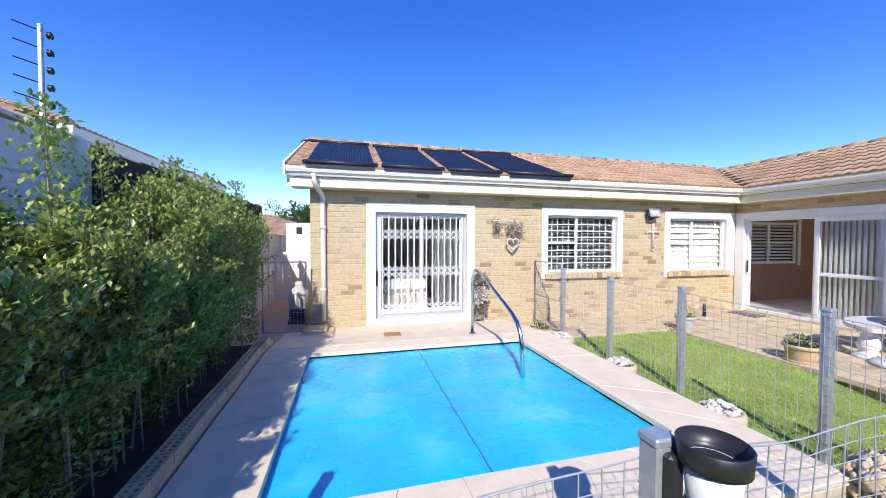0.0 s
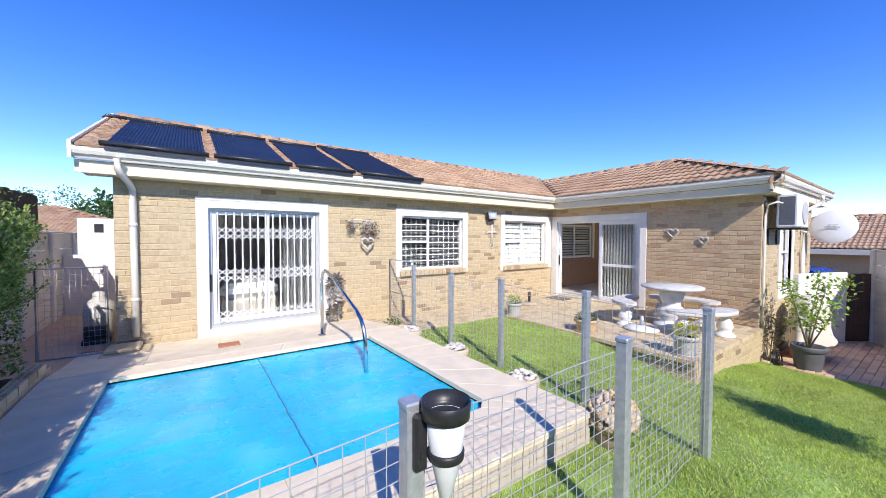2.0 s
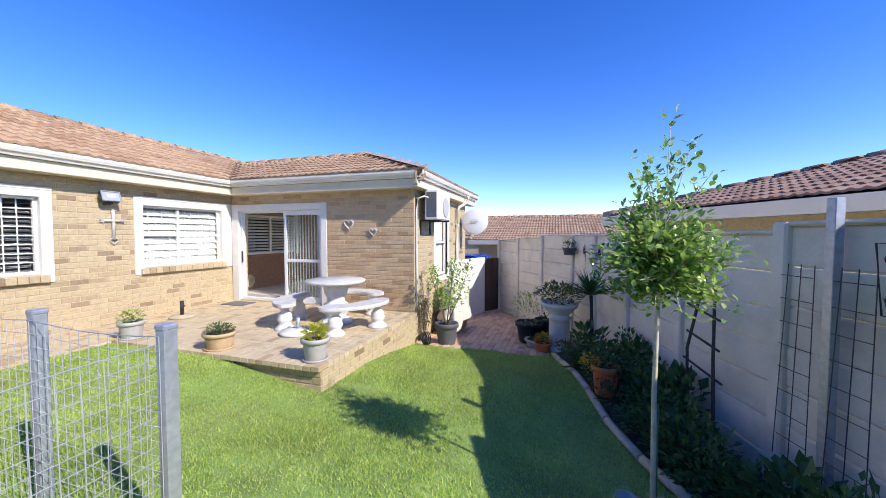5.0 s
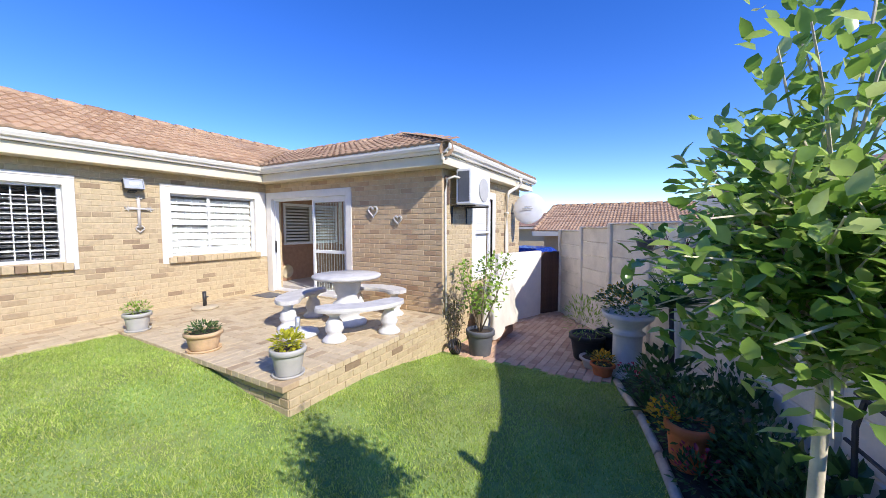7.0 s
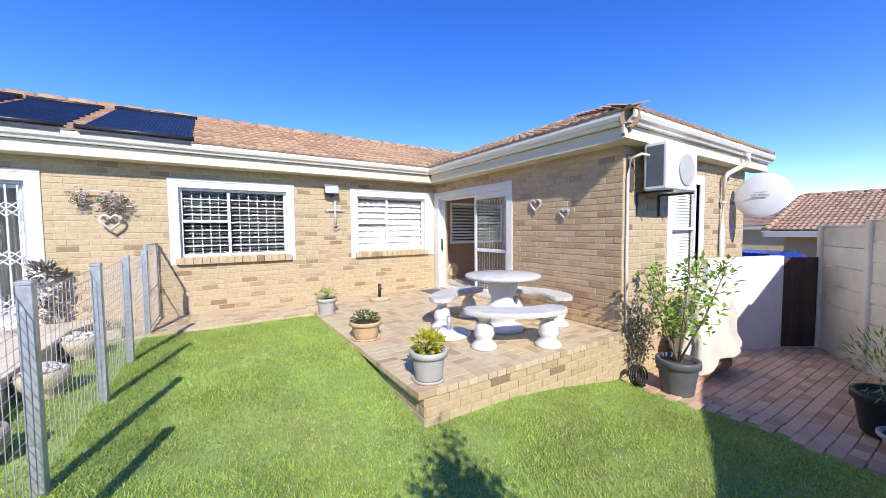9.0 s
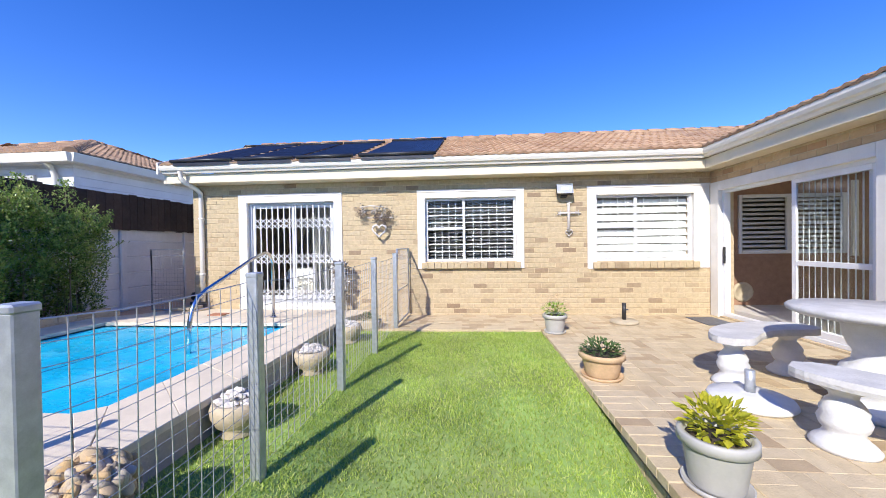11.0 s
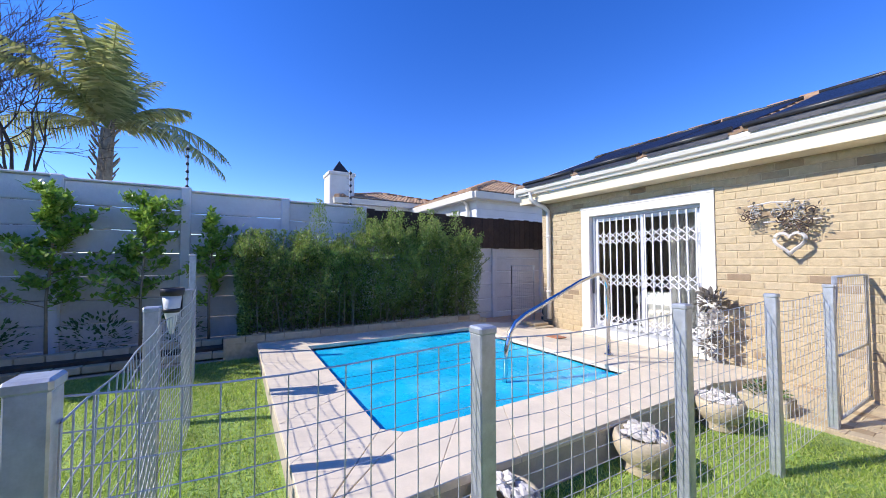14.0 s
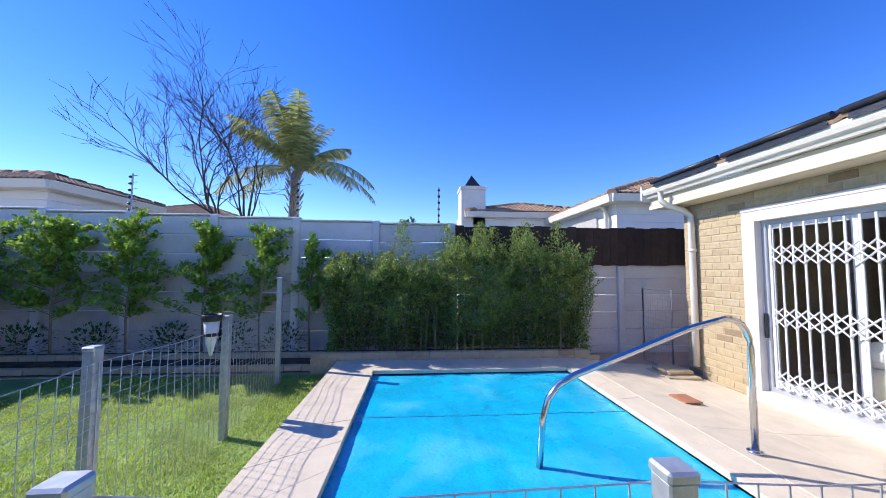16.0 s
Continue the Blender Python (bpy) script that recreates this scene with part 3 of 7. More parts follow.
for i in range(cols):
    for j in range(rowsn):
        xa, xb = lerp(dx0, dx1, i / cols), lerp(dx0, dx1, (i + 1) / cols)
        ya, yb = lerp(dy0, dy1, j / rowsn), lerp(dy0, dy1, (j + 1) / rowsn)
        if i == cols - 1 and j == 1:
            yb = lerp(ya, yb, 0.9)
        bm = coping_stone([(xa, ya), (xb, ya), (xb, yb), (xa, yb)], -0.05, 0.0)
        for v in bm.verts:
            v.co.z += deck_z(v.co.x, v.co.y) - (0.15 if v.co.z < -0.03 else 0.0)
        part("slab", bm, M_COPING, deck)
bm = bmesh.new()
box(bm, -2.02, SY1 + 0.12, -0.6, SX0 - 0.004, 9.2, -0.13, 0.01)
box(bm, SX0 - 0.002, WALL_N + .005, -0.6, -0.89, 9.2, -0.13, 0.01)
tagged(part("side_paving", bm, M_PATH), "shaded brick paving of the side passage", "paving", kind="structure")
# pool shell and cover
pool = thing("swimming_pool", "small swimming pool under a blue bubble cover", "swimming pool", kind="structure")
bm = bmesh.new()
pts = [(PX0, PY0), (PX1 - CH, PY0), (PX1, PY0 + CH), (PX1, PY1), (PX0, PY1)]
a = [bm.verts.new((x, y, -0.05)) for x, y in pts]
b = [bm.verts.new((x, y, -0.24)) for x, y in pts]
for k in range(5):
    bm.faces.new((a[k], b[k], b[(k + 1) % 5], a[(k + 1) % 5]))
bm.faces.new(b)
part("waterline_tiles", bm, M_POOLTILE, pool, "dark blue mosaic band at the waterline")
nx, ny = 90, 84
def cover_z(x, y):
    z = -0.060 + 0.006 * noise.noise((x * 1.3, y * 1.1, 2.0)) + 0.0025 * noise.noise((x * 6, y * 2.0, 5.0)) + 0.006 * noise.noise((x * .9 + y * .3, y * 11, 7.0)) * math.exp(-((y - 2.9) / .8) ** 2)
    z += 0.006 * math.exp(-((x - 0.55) / 0.03) ** 2)
    r_, a_ = math.hypot(x - 0.7, y - 2.9), math.atan2(y - 2.9, x - 0.7)
    z += 0.007 * noise.noise((a_ * 4.0, r_ * .5, 3.0)) * smooth(.15, .5, r_) * smooth(1.7, .7, r_)
    return z
bm = bmesh.new()
rowsv = []
for j in range(ny + 1):
    rv = []
    for i in range(nx + 1):
        x, y = lerp(PX0 + 0.012, PX1 - 0.012, i / nx), lerp(PY0 + 0.012, PY1 - 0.012, j / ny)
        k = (x - (PX1 - CH)) + (PY0 + CH - y) - CH
        if k > 0:
            x -= k / 2
            y += k / 2
        rv.append(bm.verts.new((x, y, cover_z(x, y))))
    rowsv.append(rv)
for j in range(ny):
    for i in range(nx):
        try:
            f = bm.faces.new((rowsv[j][i], rowsv[j][i + 1], rowsv[j + 1][i + 1], rowsv[j + 1][i]))
            f.smooth = True
        except ValueError:
            pass
cover = part("pool_cover", bm, M_COVER)
tagged(cover, "bright blue bubble cover floating on the pool", "pool cover")
bm = bmesh.new()
tube(bm, [(0.55 + random.uniform(-.004, .004), lerp(PY0 + 0.03, PY1 - 0.03, k / 40), cover_z(.55, lerp(PY0 + 0.03, PY1 - 0.03, k / 40)) - 0.003) for k in range(41)], 0.006, 6)
part("seam", bm, M_SEAM, cover, "dark welded seam")

# patio of brick pavers with a brick retaining edge
PTX0, PTY0 = 5.20, 1.60
patio = thing("patio", "raised patio of buff clay pavers", "patio", kind="structure")
bm = bmesh.new()
box(bm, PTX0 + 0.02, PTY0 + 0.02, -1.1, WALL_E - 0.002, WALL_N - 0.002, PATIO - 0.006)
box(bm, SX1 + 0.02, 5.02, -0.8, PTX0 + 0.02, WALL_N - 0.002, PATIO - 0.012)
part("patio_body", bm, M_MORTAR, patio)

# planter edging west of the pool, boundary walls
planter = thing("planter_edge", "low brick planter edge beside the pool", "planter", kind="structure")
bm = bmesh.new()
box(bm, SX0 - 0.13, 1.0, -0.4, SX0 - 0.02, 5.05, 0.025)
part("edge_core", bm, M_MORTAR, planter)
bm = bmesh.new()
box(bm, -2.01, -5.0, -0.5, SX0 - 0.135, 5.0, -0.03)
bed_w = part("bed_west", bm, M_SOIL)
tagged(bed_w, "dark soil bed along the boundary wall", "garden bed", kind="structure")


def precast(name, label, p0, p1, z0, tops, bay, material, rows_h=0.30, thick=0.05, low=None, split=0.0):
    """A precast concrete wall: posts with stacked panels between them; tops: height of each bay's top."""
    w = thing(name, label, "wall", kind="structure")
    p0, p1 = Vector((*p0, 0)), Vector((*p1, 0))
    d = (p1 - p0).normalized()
    rot = Matrix.Rotation(math.atan2(d.y, d.x), 4, "Z")
    n = round((p1 - p0).length / bay)
    post = {}
    for k in range(n):
        top = tops[min(k, len(tops) - 1)]
        rows = max(1, round((top - z0) / rows_h))
        h = (top - z0) / rows
        m = Matrix.Translation(p0 + d * (bay * k)) @ rot
        for r in range(rows):
            bm = bmesh.new()
            lean = random.uniform(-.006, .006)
            box(bm, 0.05, -thick / 2 + lean, z0 + h * r + 0.003, bay - 0.05, thick / 2 + lean, z0 + h * (r + 1) - 0.004, 0.012)
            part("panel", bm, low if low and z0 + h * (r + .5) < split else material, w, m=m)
        bm = bmesh.new()
        box(bm, -0.06, -0.07, z0 - 0.3, 0.06, 0.07, top + 0.03, 0.015)
        part("post", bm, material, w, m=m)
        bm = bmesh.new()
        box(bm, 0.05, -0.06, top, bay - 0.05, 0.06, top + 0.03, 0.01)
        part("coping", bm, material, w, m=m)
    return w


SW_ANG = radians(195.4)
SW0 = Vector((9.52, -1.27, 0))
SWC = Vector((12.55, 0.68, 0))
SWD = Vector((math.cos(SW_ANG), math.sin(SW_ANG), 0))
SW1 = SW0 + SWD * 15.0
precast("boundary_wall_south", "pale painted precast concrete boundary wall", SW0[:2], SW1[:2], -1.0, [1.23, 1.23, 1.23, 1.25, 1.31, 1.45, 1.56, 1.60, 1.64, 1.68, 1.72], 1.1538, M_PRECAST)
precast("boundary_wall_southeast", "pale painted precast concrete wall beside the brick path", SWC[:2], SW0[:2], -1.15, [1.08, 1.16, 1.23], 1.201, M_PRECAST)
WX = -2.05
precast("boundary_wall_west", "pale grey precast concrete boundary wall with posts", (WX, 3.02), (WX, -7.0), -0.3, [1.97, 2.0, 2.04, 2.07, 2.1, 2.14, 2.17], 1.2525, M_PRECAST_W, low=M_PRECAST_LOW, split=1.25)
precast("boundary_wall_northwest", "low precast wall under dark timber boards", (WX, 12.85), (WX, 3.05), -0.3, [1.40], 1.4, M_PRECAST_W)
screen = thing("timber_screen", "dark brown timber boards fixed above the boundary wall", "screen")
for k in range(33):
    bm = bmesh.new()
    y = 3.05 + k * 0.145
    box(bm, WX + 0.07, y, 1.32 + random.uniform(-.01, .01), WX + 0.095, y + 0.142, 1.95 + random.uniform(-.015, .015), 0.003)
    part("board", bm, M_BROWNWOOD, screen)
for z in (1.45, 1.8):
    bm = bmesh.new()
    box(bm, WX + 0.03, 3.05, z, WX + 0.068, 7.83, z + 0.06)
    part("rail", bm, M_BROWNWOOD, screen)
# side fences that close the garden behind the camera
precast("boundary_wall_behind", "pale precast wall closing the garden", (WX, -7.0), SW1[:2], -0.4, [2.1], 1.4, M_PRECAST_W)

# bed along the south wall with its timber edge
BED_EDGE = ((-3.0, -5.1), (2.0, -3.03), (4.2, -2.05), (4.75, -1.80), (5.6, -1.46), (6.87, -1.20), (7.96, -0.92), (8.22, -0.88))


def bed_edge(x):
    """The lawn-side edge of the south bed: its y for an x."""
    for (xa, ya), (xb, yb) in zip(BED_EDGE, BED_EDGE[1:]):
        if x <= xb:
            return ya + (yb - ya) * (x - xa) / (xb - xa)
    return BED_EDGE[-1][1]


def bed_point(k):
    x = 8.2 - 10.2 * k
    return Vector((x, bed_edge(x), 0))


bm = bmesh.new()
n = 30
va = [bm.verts.new(Vector((*bed_point(k / n)[:2], ground_z(*bed_point(k / n)[:2]) + 0.03))) for k in range(n + 1)]
vb = [bm.verts.new(Vector((*(SW0 + SWD * (0.7 + 11.0 * k / n))[:2], ground_z(*bed_point(k / n)[:2]) + 0.06))) for k in range(n + 1)]
for k in range(n):
    bm.faces.new((va[k], va[k + 1], vb[k + 1], vb[k]))
tagged(part("bed_south", bm, M_SOIL), "dark soil bed along the boundary wall", "garden bed", kind="structure")
# ---- pool fence ----
fence = thing("pool_fence", "galvanised post and wire-mesh pool fence", "fence")
POSTS_E = [(3.07, 5.10), (3.057, 4.005), (3.045, 2.955), (3.02, 1.79), (3.01, 0.80)]
POSTS_S = [(1.76, 0.77), (0.50, 0.79), (-0.92, 0.70)]
ROUTE = POSTS_E + POSTS_S
FTOP = 0.82


def fence_post(bm, h):
    box(bm, -0.03, -0.03, -0.3, 0.03, 0.03, h, 0.004)
    box(bm, -0.034, -0.034, h - 0.004, 0.034, 0.034, h + 0.022, 0.006)


for k, (x, y) in enumerate(ROUTE):
    bm = bmesh.new()
    z = ground_z(x, y)
    top = FTOP + (0.02 if k == 0 else 0.0) - (0.01 if k in (5, 6) else 0.0) + (0.29 if k == len(ROUTE) - 1 else 0.0)
    fence_post(bm, top - z)
    part("post", bm, M_GALV, fence, m=Matrix.Translation((x, y, z)) @ Matrix.Rotation(random.uniform(-.02, .02), 4, "Z"))


def wire(verts, faces, a, b, r=0.002):
    d = (b - a)
    u = d.cross(Vector((0.3, 0.2, 1))).normalized() * r
    w = d.cross(u).normalized() * r
    base = len(verts)
    for p in (a, b):
        verts.extend((p + u, p + w, p - u, p - w))
    faces.extend((base + i, base + (i + 1) % 4, base + 4 + (i + 1) % 4, base + 4 + i) for i in range(4))


def mesh_panel(p, q, cell=0.072, sag=0.0, warp=0.0):
    """Welded wire mesh between two posts."""
    p, q = Vector((*p, 0)), Vector((*q, 0))
    d = (q - p).normalized()
    side = Vector((-d.y, d.x, 0))
    L = (q - p).length
    nc, nr = round(L / cell), 15

    def at(i, j):
        s = i / nc
        base = ground_z(*(p.lerp(q, s))[:2]) + 0.02
        top = FTOP - (0.03 if p.y > 1 else 0.07) - sag * math.sin(math.pi * s)
        z = base + (top - base) * j / nr
        off = 0.034 + warp * math.sin(s * 9 + j * 0.35) * math.sin(math.pi * s)
        return p.lerp(q, s) - side * off + Vector((0, 0, z + warp * 0.5 * math.sin(s * 7)))

    verts, faces = [], []
    seg = 2 if warp else 4
    for j in range(nr + 1):
        for i in range(0, nc, seg):
            wire(verts, faces, at(i, j), at(min(i + seg, nc), j), 0.0028 if j == nr else 0.0019)
    for i in range(nc + 1):
        for j in range(0, nr, 5):
            wire(verts, faces, at(i, j), at(i, j + 5), 0.0022)
    return sheet_mesh("wire_mesh", verts, faces, M_WIRE)


for a, b in zip(ROUTE, ROUTE[1:]):
    o = new("wire_mesh", mesh_panel(a, b, sag=0.02, warp=0.012 if a[1] < 1 else 0.004))
    o.parent = fence

# ---- more materials ----
M_CHROME = mat("polished_steel", (0.62, 0.63, 0.65), 0.16, metal=1.0, vary=0.05, scale=8)
M_BLACK = mat("black_plastic", (0.025, 0.025, 0.027), 0.4, vary=0.2, scale=10)
M_SOLAR = mat("black_solar_mat", (0.016, 0.018, 0.028), 0.38, vary=0.25, scale=5, bump=0.3, bump_scale=30)
M_TRANSL = mat("milky_plastic", (0.72, 0.74, 0.74), 0.35, vary=0.08, scale=7, stain=0.2, stain_col=(0.5, 0.48, 0.42))
M_CURTAIN = mat("white_curtain", (0.80, 0.80, 0.80), 0.9, vary=0.05, scale=4, trans=0.3)
M_BLIND = mat("white_blind_slat", (0.76, 0.76, 0.74), 0.6, vary=0.03, scale=5)
M_VBLIND = mat("grey_vertical_blind", (0.78, 0.78, 0.78), 0.8, vary=0.06, scale=5)
M_TABLE = mat("whitewashed_cast_concrete", (0.58, 0.565, 0.53), 0.85, vary=0.12, scale=7, bump=0.5, bump_scale=45, stain=0.35, stain_col=(0.42, 0.41, 0.39), stain_scale=5)
M_PEDESTAL = mat("white_painted_concrete", (0.68, 0.68, 0.66), 0.75, vary=0.08, scale=9, bump=0.3, bump_scale=50, stain=0.2, stain_col=(0.5, 0.49, 0.46), stain_scale=6)
M_POTGREY = mat("grey_plastic_pot", (0.46, 0.45, 0.42), 0.6, vary=0.08, scale=8, stain=0.2, stain_col=(0.34, 0.32, 0.28), stain_scale=6)
M_POTDARK = mat("dark_grey_plastic_pot", (0.11, 0.115, 0.13), 0.55, vary=0.12, scale=8)
M_POTSAND = mat("sandstone_coloured_pot", (0.60, 0.42, 0.24), 0.85, vary=0.15, scale=9, bump=0.4, bump_scale=50, stain=0.3, stain_col=(0.42, 0.33, 0.22), stain_scale=5)
M_BOWL = mat("cast_stone_bowl", (0.50, 0.42, 0.29), 0.9, vary=0.15, scale=8, bump=0.6, bump_scale=50, stain=0.4, stain_col=(0.34, 0.30, 0.22), stain_scale=5)
M_POTBLACK = mat("black_plastic_pot", (0.022, 0.022, 0.024), 0.5, vary=0.15, scale=8)
M_TERRA = mat("terracotta_pot", (0.66, 0.20, 0.07), 0.85, vary=0.12, scale=8, bump=0.3, bump_scale=60)
M_SHELL = mat("white_shells_and_stones", (0.66, 0.62, 0.57), 0.8, vary=0.2, scale=12, island=0.25)
M_SHELLPIECE = mat("white_shell", (0.66, 0.62, 0.57), 0.8, vary=0.2, scale=12, obj=0.25)
M_STONE = mat("river_stone", (0.50, 0.42, 0.31), 0.85, vary=0.2, scale=14, bump=0.3, bump_scale=60, obj=0.4, hue=((0.42, 0.33, 0.23), (0.60, 0.49, 0.34), (0.68, 0.58, 0.43), (0.62, 0.42, 0.20), (0.55, 0.47, 0.37), (0.70, 0.62, 0.50)))
M_LOG = mat("weathered_log", (0.33, 0.27, 0.19), 0.95, vary=0.25, scale=9, bump=0.9, bump_scale=25, stain=0.4, stain_col=(0.16, 0.13, 0.10), stain_scale=6)
M_BARK = mat("bark", (0.30, 0.24, 0.16), 0.9, vary=0.25, scale=14, bump=0.6, bump_scale=50)
M_BARKPALE = mat("pale_smooth_bark", (0.64, 0.57, 0.42), 0.85, vary=0.2, scale=12, bump=0.3, bump_scale=50)
M_BARKDARK = mat("dark_bare_branches", (0.075, 0.06, 0.05), 0.9, vary=0.25, scale=8)
def leafmat(name, tones, trans=0.3, rough=0.45, spec=0.5):
    return mat(name, tones[len(tones) // 2], rough, vary=0.15, scale=9, island=0.4, hue=tones, trans=trans, spec=spec)
M_METALLEAF = mat("weathered_metal_leaf", (0.30, 0.27, 0.23), 0.6, metal=0.3, vary=0.25, scale=12, island=0.35)
M_LEAF_HEDGE = leafmat("hedge_leaf", ((0.06, 0.12, 0.03), (0.20, 0.32, 0.07), (0.35, 0.49, 0.11), (0.62, 0.68, 0.24)), 0.40, 0.26, 0.9)
# hedge leaf with sunlight put into its colour, for upper and outer sprays
M_LEAF_SPRIG = leafmat("sunlit_hedge_leaf", ((0.16, 0.26, 0.05), (0.26, 0.38, 0.07), (0.40, 0.50, 0.11), (0.54, 0.60, 0.18)), 0.4)
M_LEAF_TREE = leafmat("glossy_green_leaf", ((0.15, 0.29, 0.05), (0.30, 0.48, 0.09), (0.46, 0.64, 0.15), (0.68, 0.78, 0.30)), 0.5, 0.2, 0.9)
M_LEAF_YOUNG = leafmat("bright_green_leaf", ((0.16, 0.30, 0.04), (0.27, 0.45, 0.06), (0.38, 0.56, 0.09), (0.50, 0.65, 0.14)), 0.4, 0.4)
M_LEAF_DARK = leafmat("dark_shrub_leaf", ((0.04, 0.09, 0.025), (0.07, 0.14, 0.035), (0.10, 0.19, 0.05), (0.16, 0.26, 0.07)), 0.25)
M_LEAF_OLIVE = leafmat("olive_brown_leaf", ((0.10, 0.11, 0.04), (0.18, 0.17, 0.06), (0.28, 0.24, 0.09)), 0.3)
M_LEAF_LIME = leafmat("yellow_green_leaf", ((0.46, 0.50, 0.05), (0.68, 0.66, 0.06), (0.80, 0.74, 0.08)), 0.5)
M_LEAF_PALM = leafmat("palm_leaflet", ((0.28, 0.33, 0.11), (0.45, 0.48, 0.18), (0.64, 0.62, 0.28)), 0.45)
M_FLOWER_Y = leafmat("yellow_petal", ((0.70, 0.38, 0.02), (0.78, 0.50, 0.03), (0.80, 0.42, 0.02)), 0.2)
M_FLOWER_R = leafmat("red_petal", ((0.45, 0.03, 0.04), (0.55, 0.05, 0.08), (0.5, 0.08, 0.14)), 0.2)
M_RUST = mat("rusty_wrought_iron", (0.16, 0.11, 0.085), 0.75, metal=0.3, vary=0.3, scale=14)
M_STAKE = mat("green_stake", (0.16, 0.26, 0.07), 0.6, vary=0.15, scale=12)
M_RED = mat("dark_red_metal_petal", (0.085, 0.022, 0.02), 0.6, vary=0.2, scale=9)
M_TARP = mat("dusty_cream_tarpaulin", (0.62, 0.59, 0.51), 0.7, vary=0.1, scale=4, stain=0.35, stain_col=(0.42, 0.38, 0.31), stain_scale=4)
M_GATEWOOD = mat("brown_timber_slat", (0.13, 0.065, 0.04), 0.75, vary=0.3, scale=10, bump=0.5, bump_scale=35, obj=0.25)
M_SIDING = mat("white_siding_board", (0.72, 0.73, 0.74), 0.6, vary=0.05, scale=2, stain=0.15, stain_col=(0.55, 0.55, 0.55), coord="World")
M_SIDEDGE = mat("timber_bed_edge", (0.58, 0.50, 0.38), 0.9, vary=0.25, scale=7, bump=0.5, bump_scale=30)
M_BED = mat("white_quilt", (0.75, 0.75, 0.76), 0.9, vary=0.06, scale=6)
M_BLUE = mat("blue_car_paint", (0.01, 0.03, 0.22), 0.25, vary=0.05, scale=3)
M_CHIP = mat("terracotta_drain_cover", (0.45, 0.19, 0.10), 0.8, vary=0.15, scale=10)

# ---- house: doors and windows ----
def window(name, hole, y, label, blind=False):
    a, b, lo, hi = hole
    w = tagged(new(name), label, "window", kind="structure")
    f = 0.045
    mull = lerp(a, b, 0.43)
    mid = lerp(lo, hi, 0.52)
    y0, y1 = y + 0.055, y + 0.105
    bm = bmesh.new()
    for s in ((a, lo, a + f, hi), (b - f, lo, b, hi), (a + f, lo, b - f, lo + f), (a + f, hi - f, b - f, hi), (mull - f / 2, lo + f, mull + f / 2, hi - f), (a + f, mid - f / 2, mull - f / 2, mid + f / 2)):
        box(bm, s[0], y0, s[1], s[2], y1, s[3], 0.004)
    part("window_frame", bm, M_ALU, w, "white aluminium frame")
    for s in ((a + f, mid + f / 2, mull - f / 2, hi - f), (a + f, lo + f, mull - f / 2, mid - f / 2), (mull + f / 2, lo + f, b - f, hi - f)):
        bm = bmesh.new()
        box(bm, s[0], y + 0.078, s[1], s[2], y + 0.082, s[3])
        p = part("pane", bm, M_GLASS, w)
        p.visible_shadow = False
    bars = []
    nl, nr = 5, 6
    for k in range(1, nl):
        x = lerp(a + f, mull - f / 2, k / nl)
        bars.append((x - .006, y + .115, lo + f, x + .006, y + .125, hi - f))
    for k in range(1, nr):
        x = lerp(mull + f / 2, b - f, k / nr)
        bars.append((x - .006, y + .115, lo + f, x + .006, y + .125, hi - f))
    for k in range(1, 8):
        z = lerp(lo + f, hi - f, k / 8)
        bars.append((a + f, y + .106, z - .007, b - f, y + .1145, z + .007))
    for s in bars:
        bm = bmesh.new()
        box(bm, *s)
        part("burglar_bar", bm, M_ALU, w)
    if blind:
        for k in range(8):
            z = lerp(lo + 0.05, hi - 0.05, k / 8)
            h = (hi - lo - 0.1) / 8
            bm = bmesh.new()
            box(bm, a + 0.03, -0.004, 0, b - 0.03, 0.004, h * 0.80, 0.002)
            part("blind_slat", bm, M_BLIND, w, m=Matrix.Translation((0, y + 0.145, z)) @ Matrix.Rotation(radians(-14), 4, "X"))
    else:
        for k in range(16):
            z = lerp(lo + 0.05, hi - 0.03, k / 16)
            bm = bmesh.new()
            box(bm, a + 0.03, -0.025, 0, b - 0.03, 0.025, 0.003)
            part("blind_slat", bm, M_POTDARK, w, m=Matrix.Translation((0, y + 0.185, z)) @ Matrix.Rotation(radians(38), 4, "X"))
    bm = bmesh.new()
    n = round((b - a + 0.1) / 0.112)
    for k in range(n):
        x0 = lerp(a - 0.06, b + 0.06, k / n)
        x1 = lerp(a - 0.06, b + 0.06, (k + 1) / n)
        v = box(bm, x0 + .003, y - 0.075, lo - 0.115, x1 - .003, y + 0.05, lo - 0.012, 0.005)
    sill = part("window_sill", bm, M_BRICK, w, "sloping buff brick sill")
    return w


window("window_1", WIN1, WALL_N, "white aluminium window with burglar bars and dark blinds")
window("window_2", WIN2, WALL_N, "white aluminium window with closed white blinds", True)

# trellis-gated sliding door
a, b, lo, hi = DOOR1
d1 = tagged(new("door_1"), "closed glass sliding door behind a white trellis security gate", "door", kind="structure")
bm = bmesh.new()
f = 0.05
mx = lerp(a, b, 0.5)
for s in ((a, lo, a + f, hi), (b - f, lo, b, hi), (a + f, lo, b - f, lo + 0.06), (a + f, hi - f, b - f, hi)):
    box(bm, s[0], WALL_N + 0.06, s[1], s[2], WALL_N + 0.15, s[3], 0.004)
part("door_frame", bm, M_ALUGREY, d1, "grey aluminium frame")
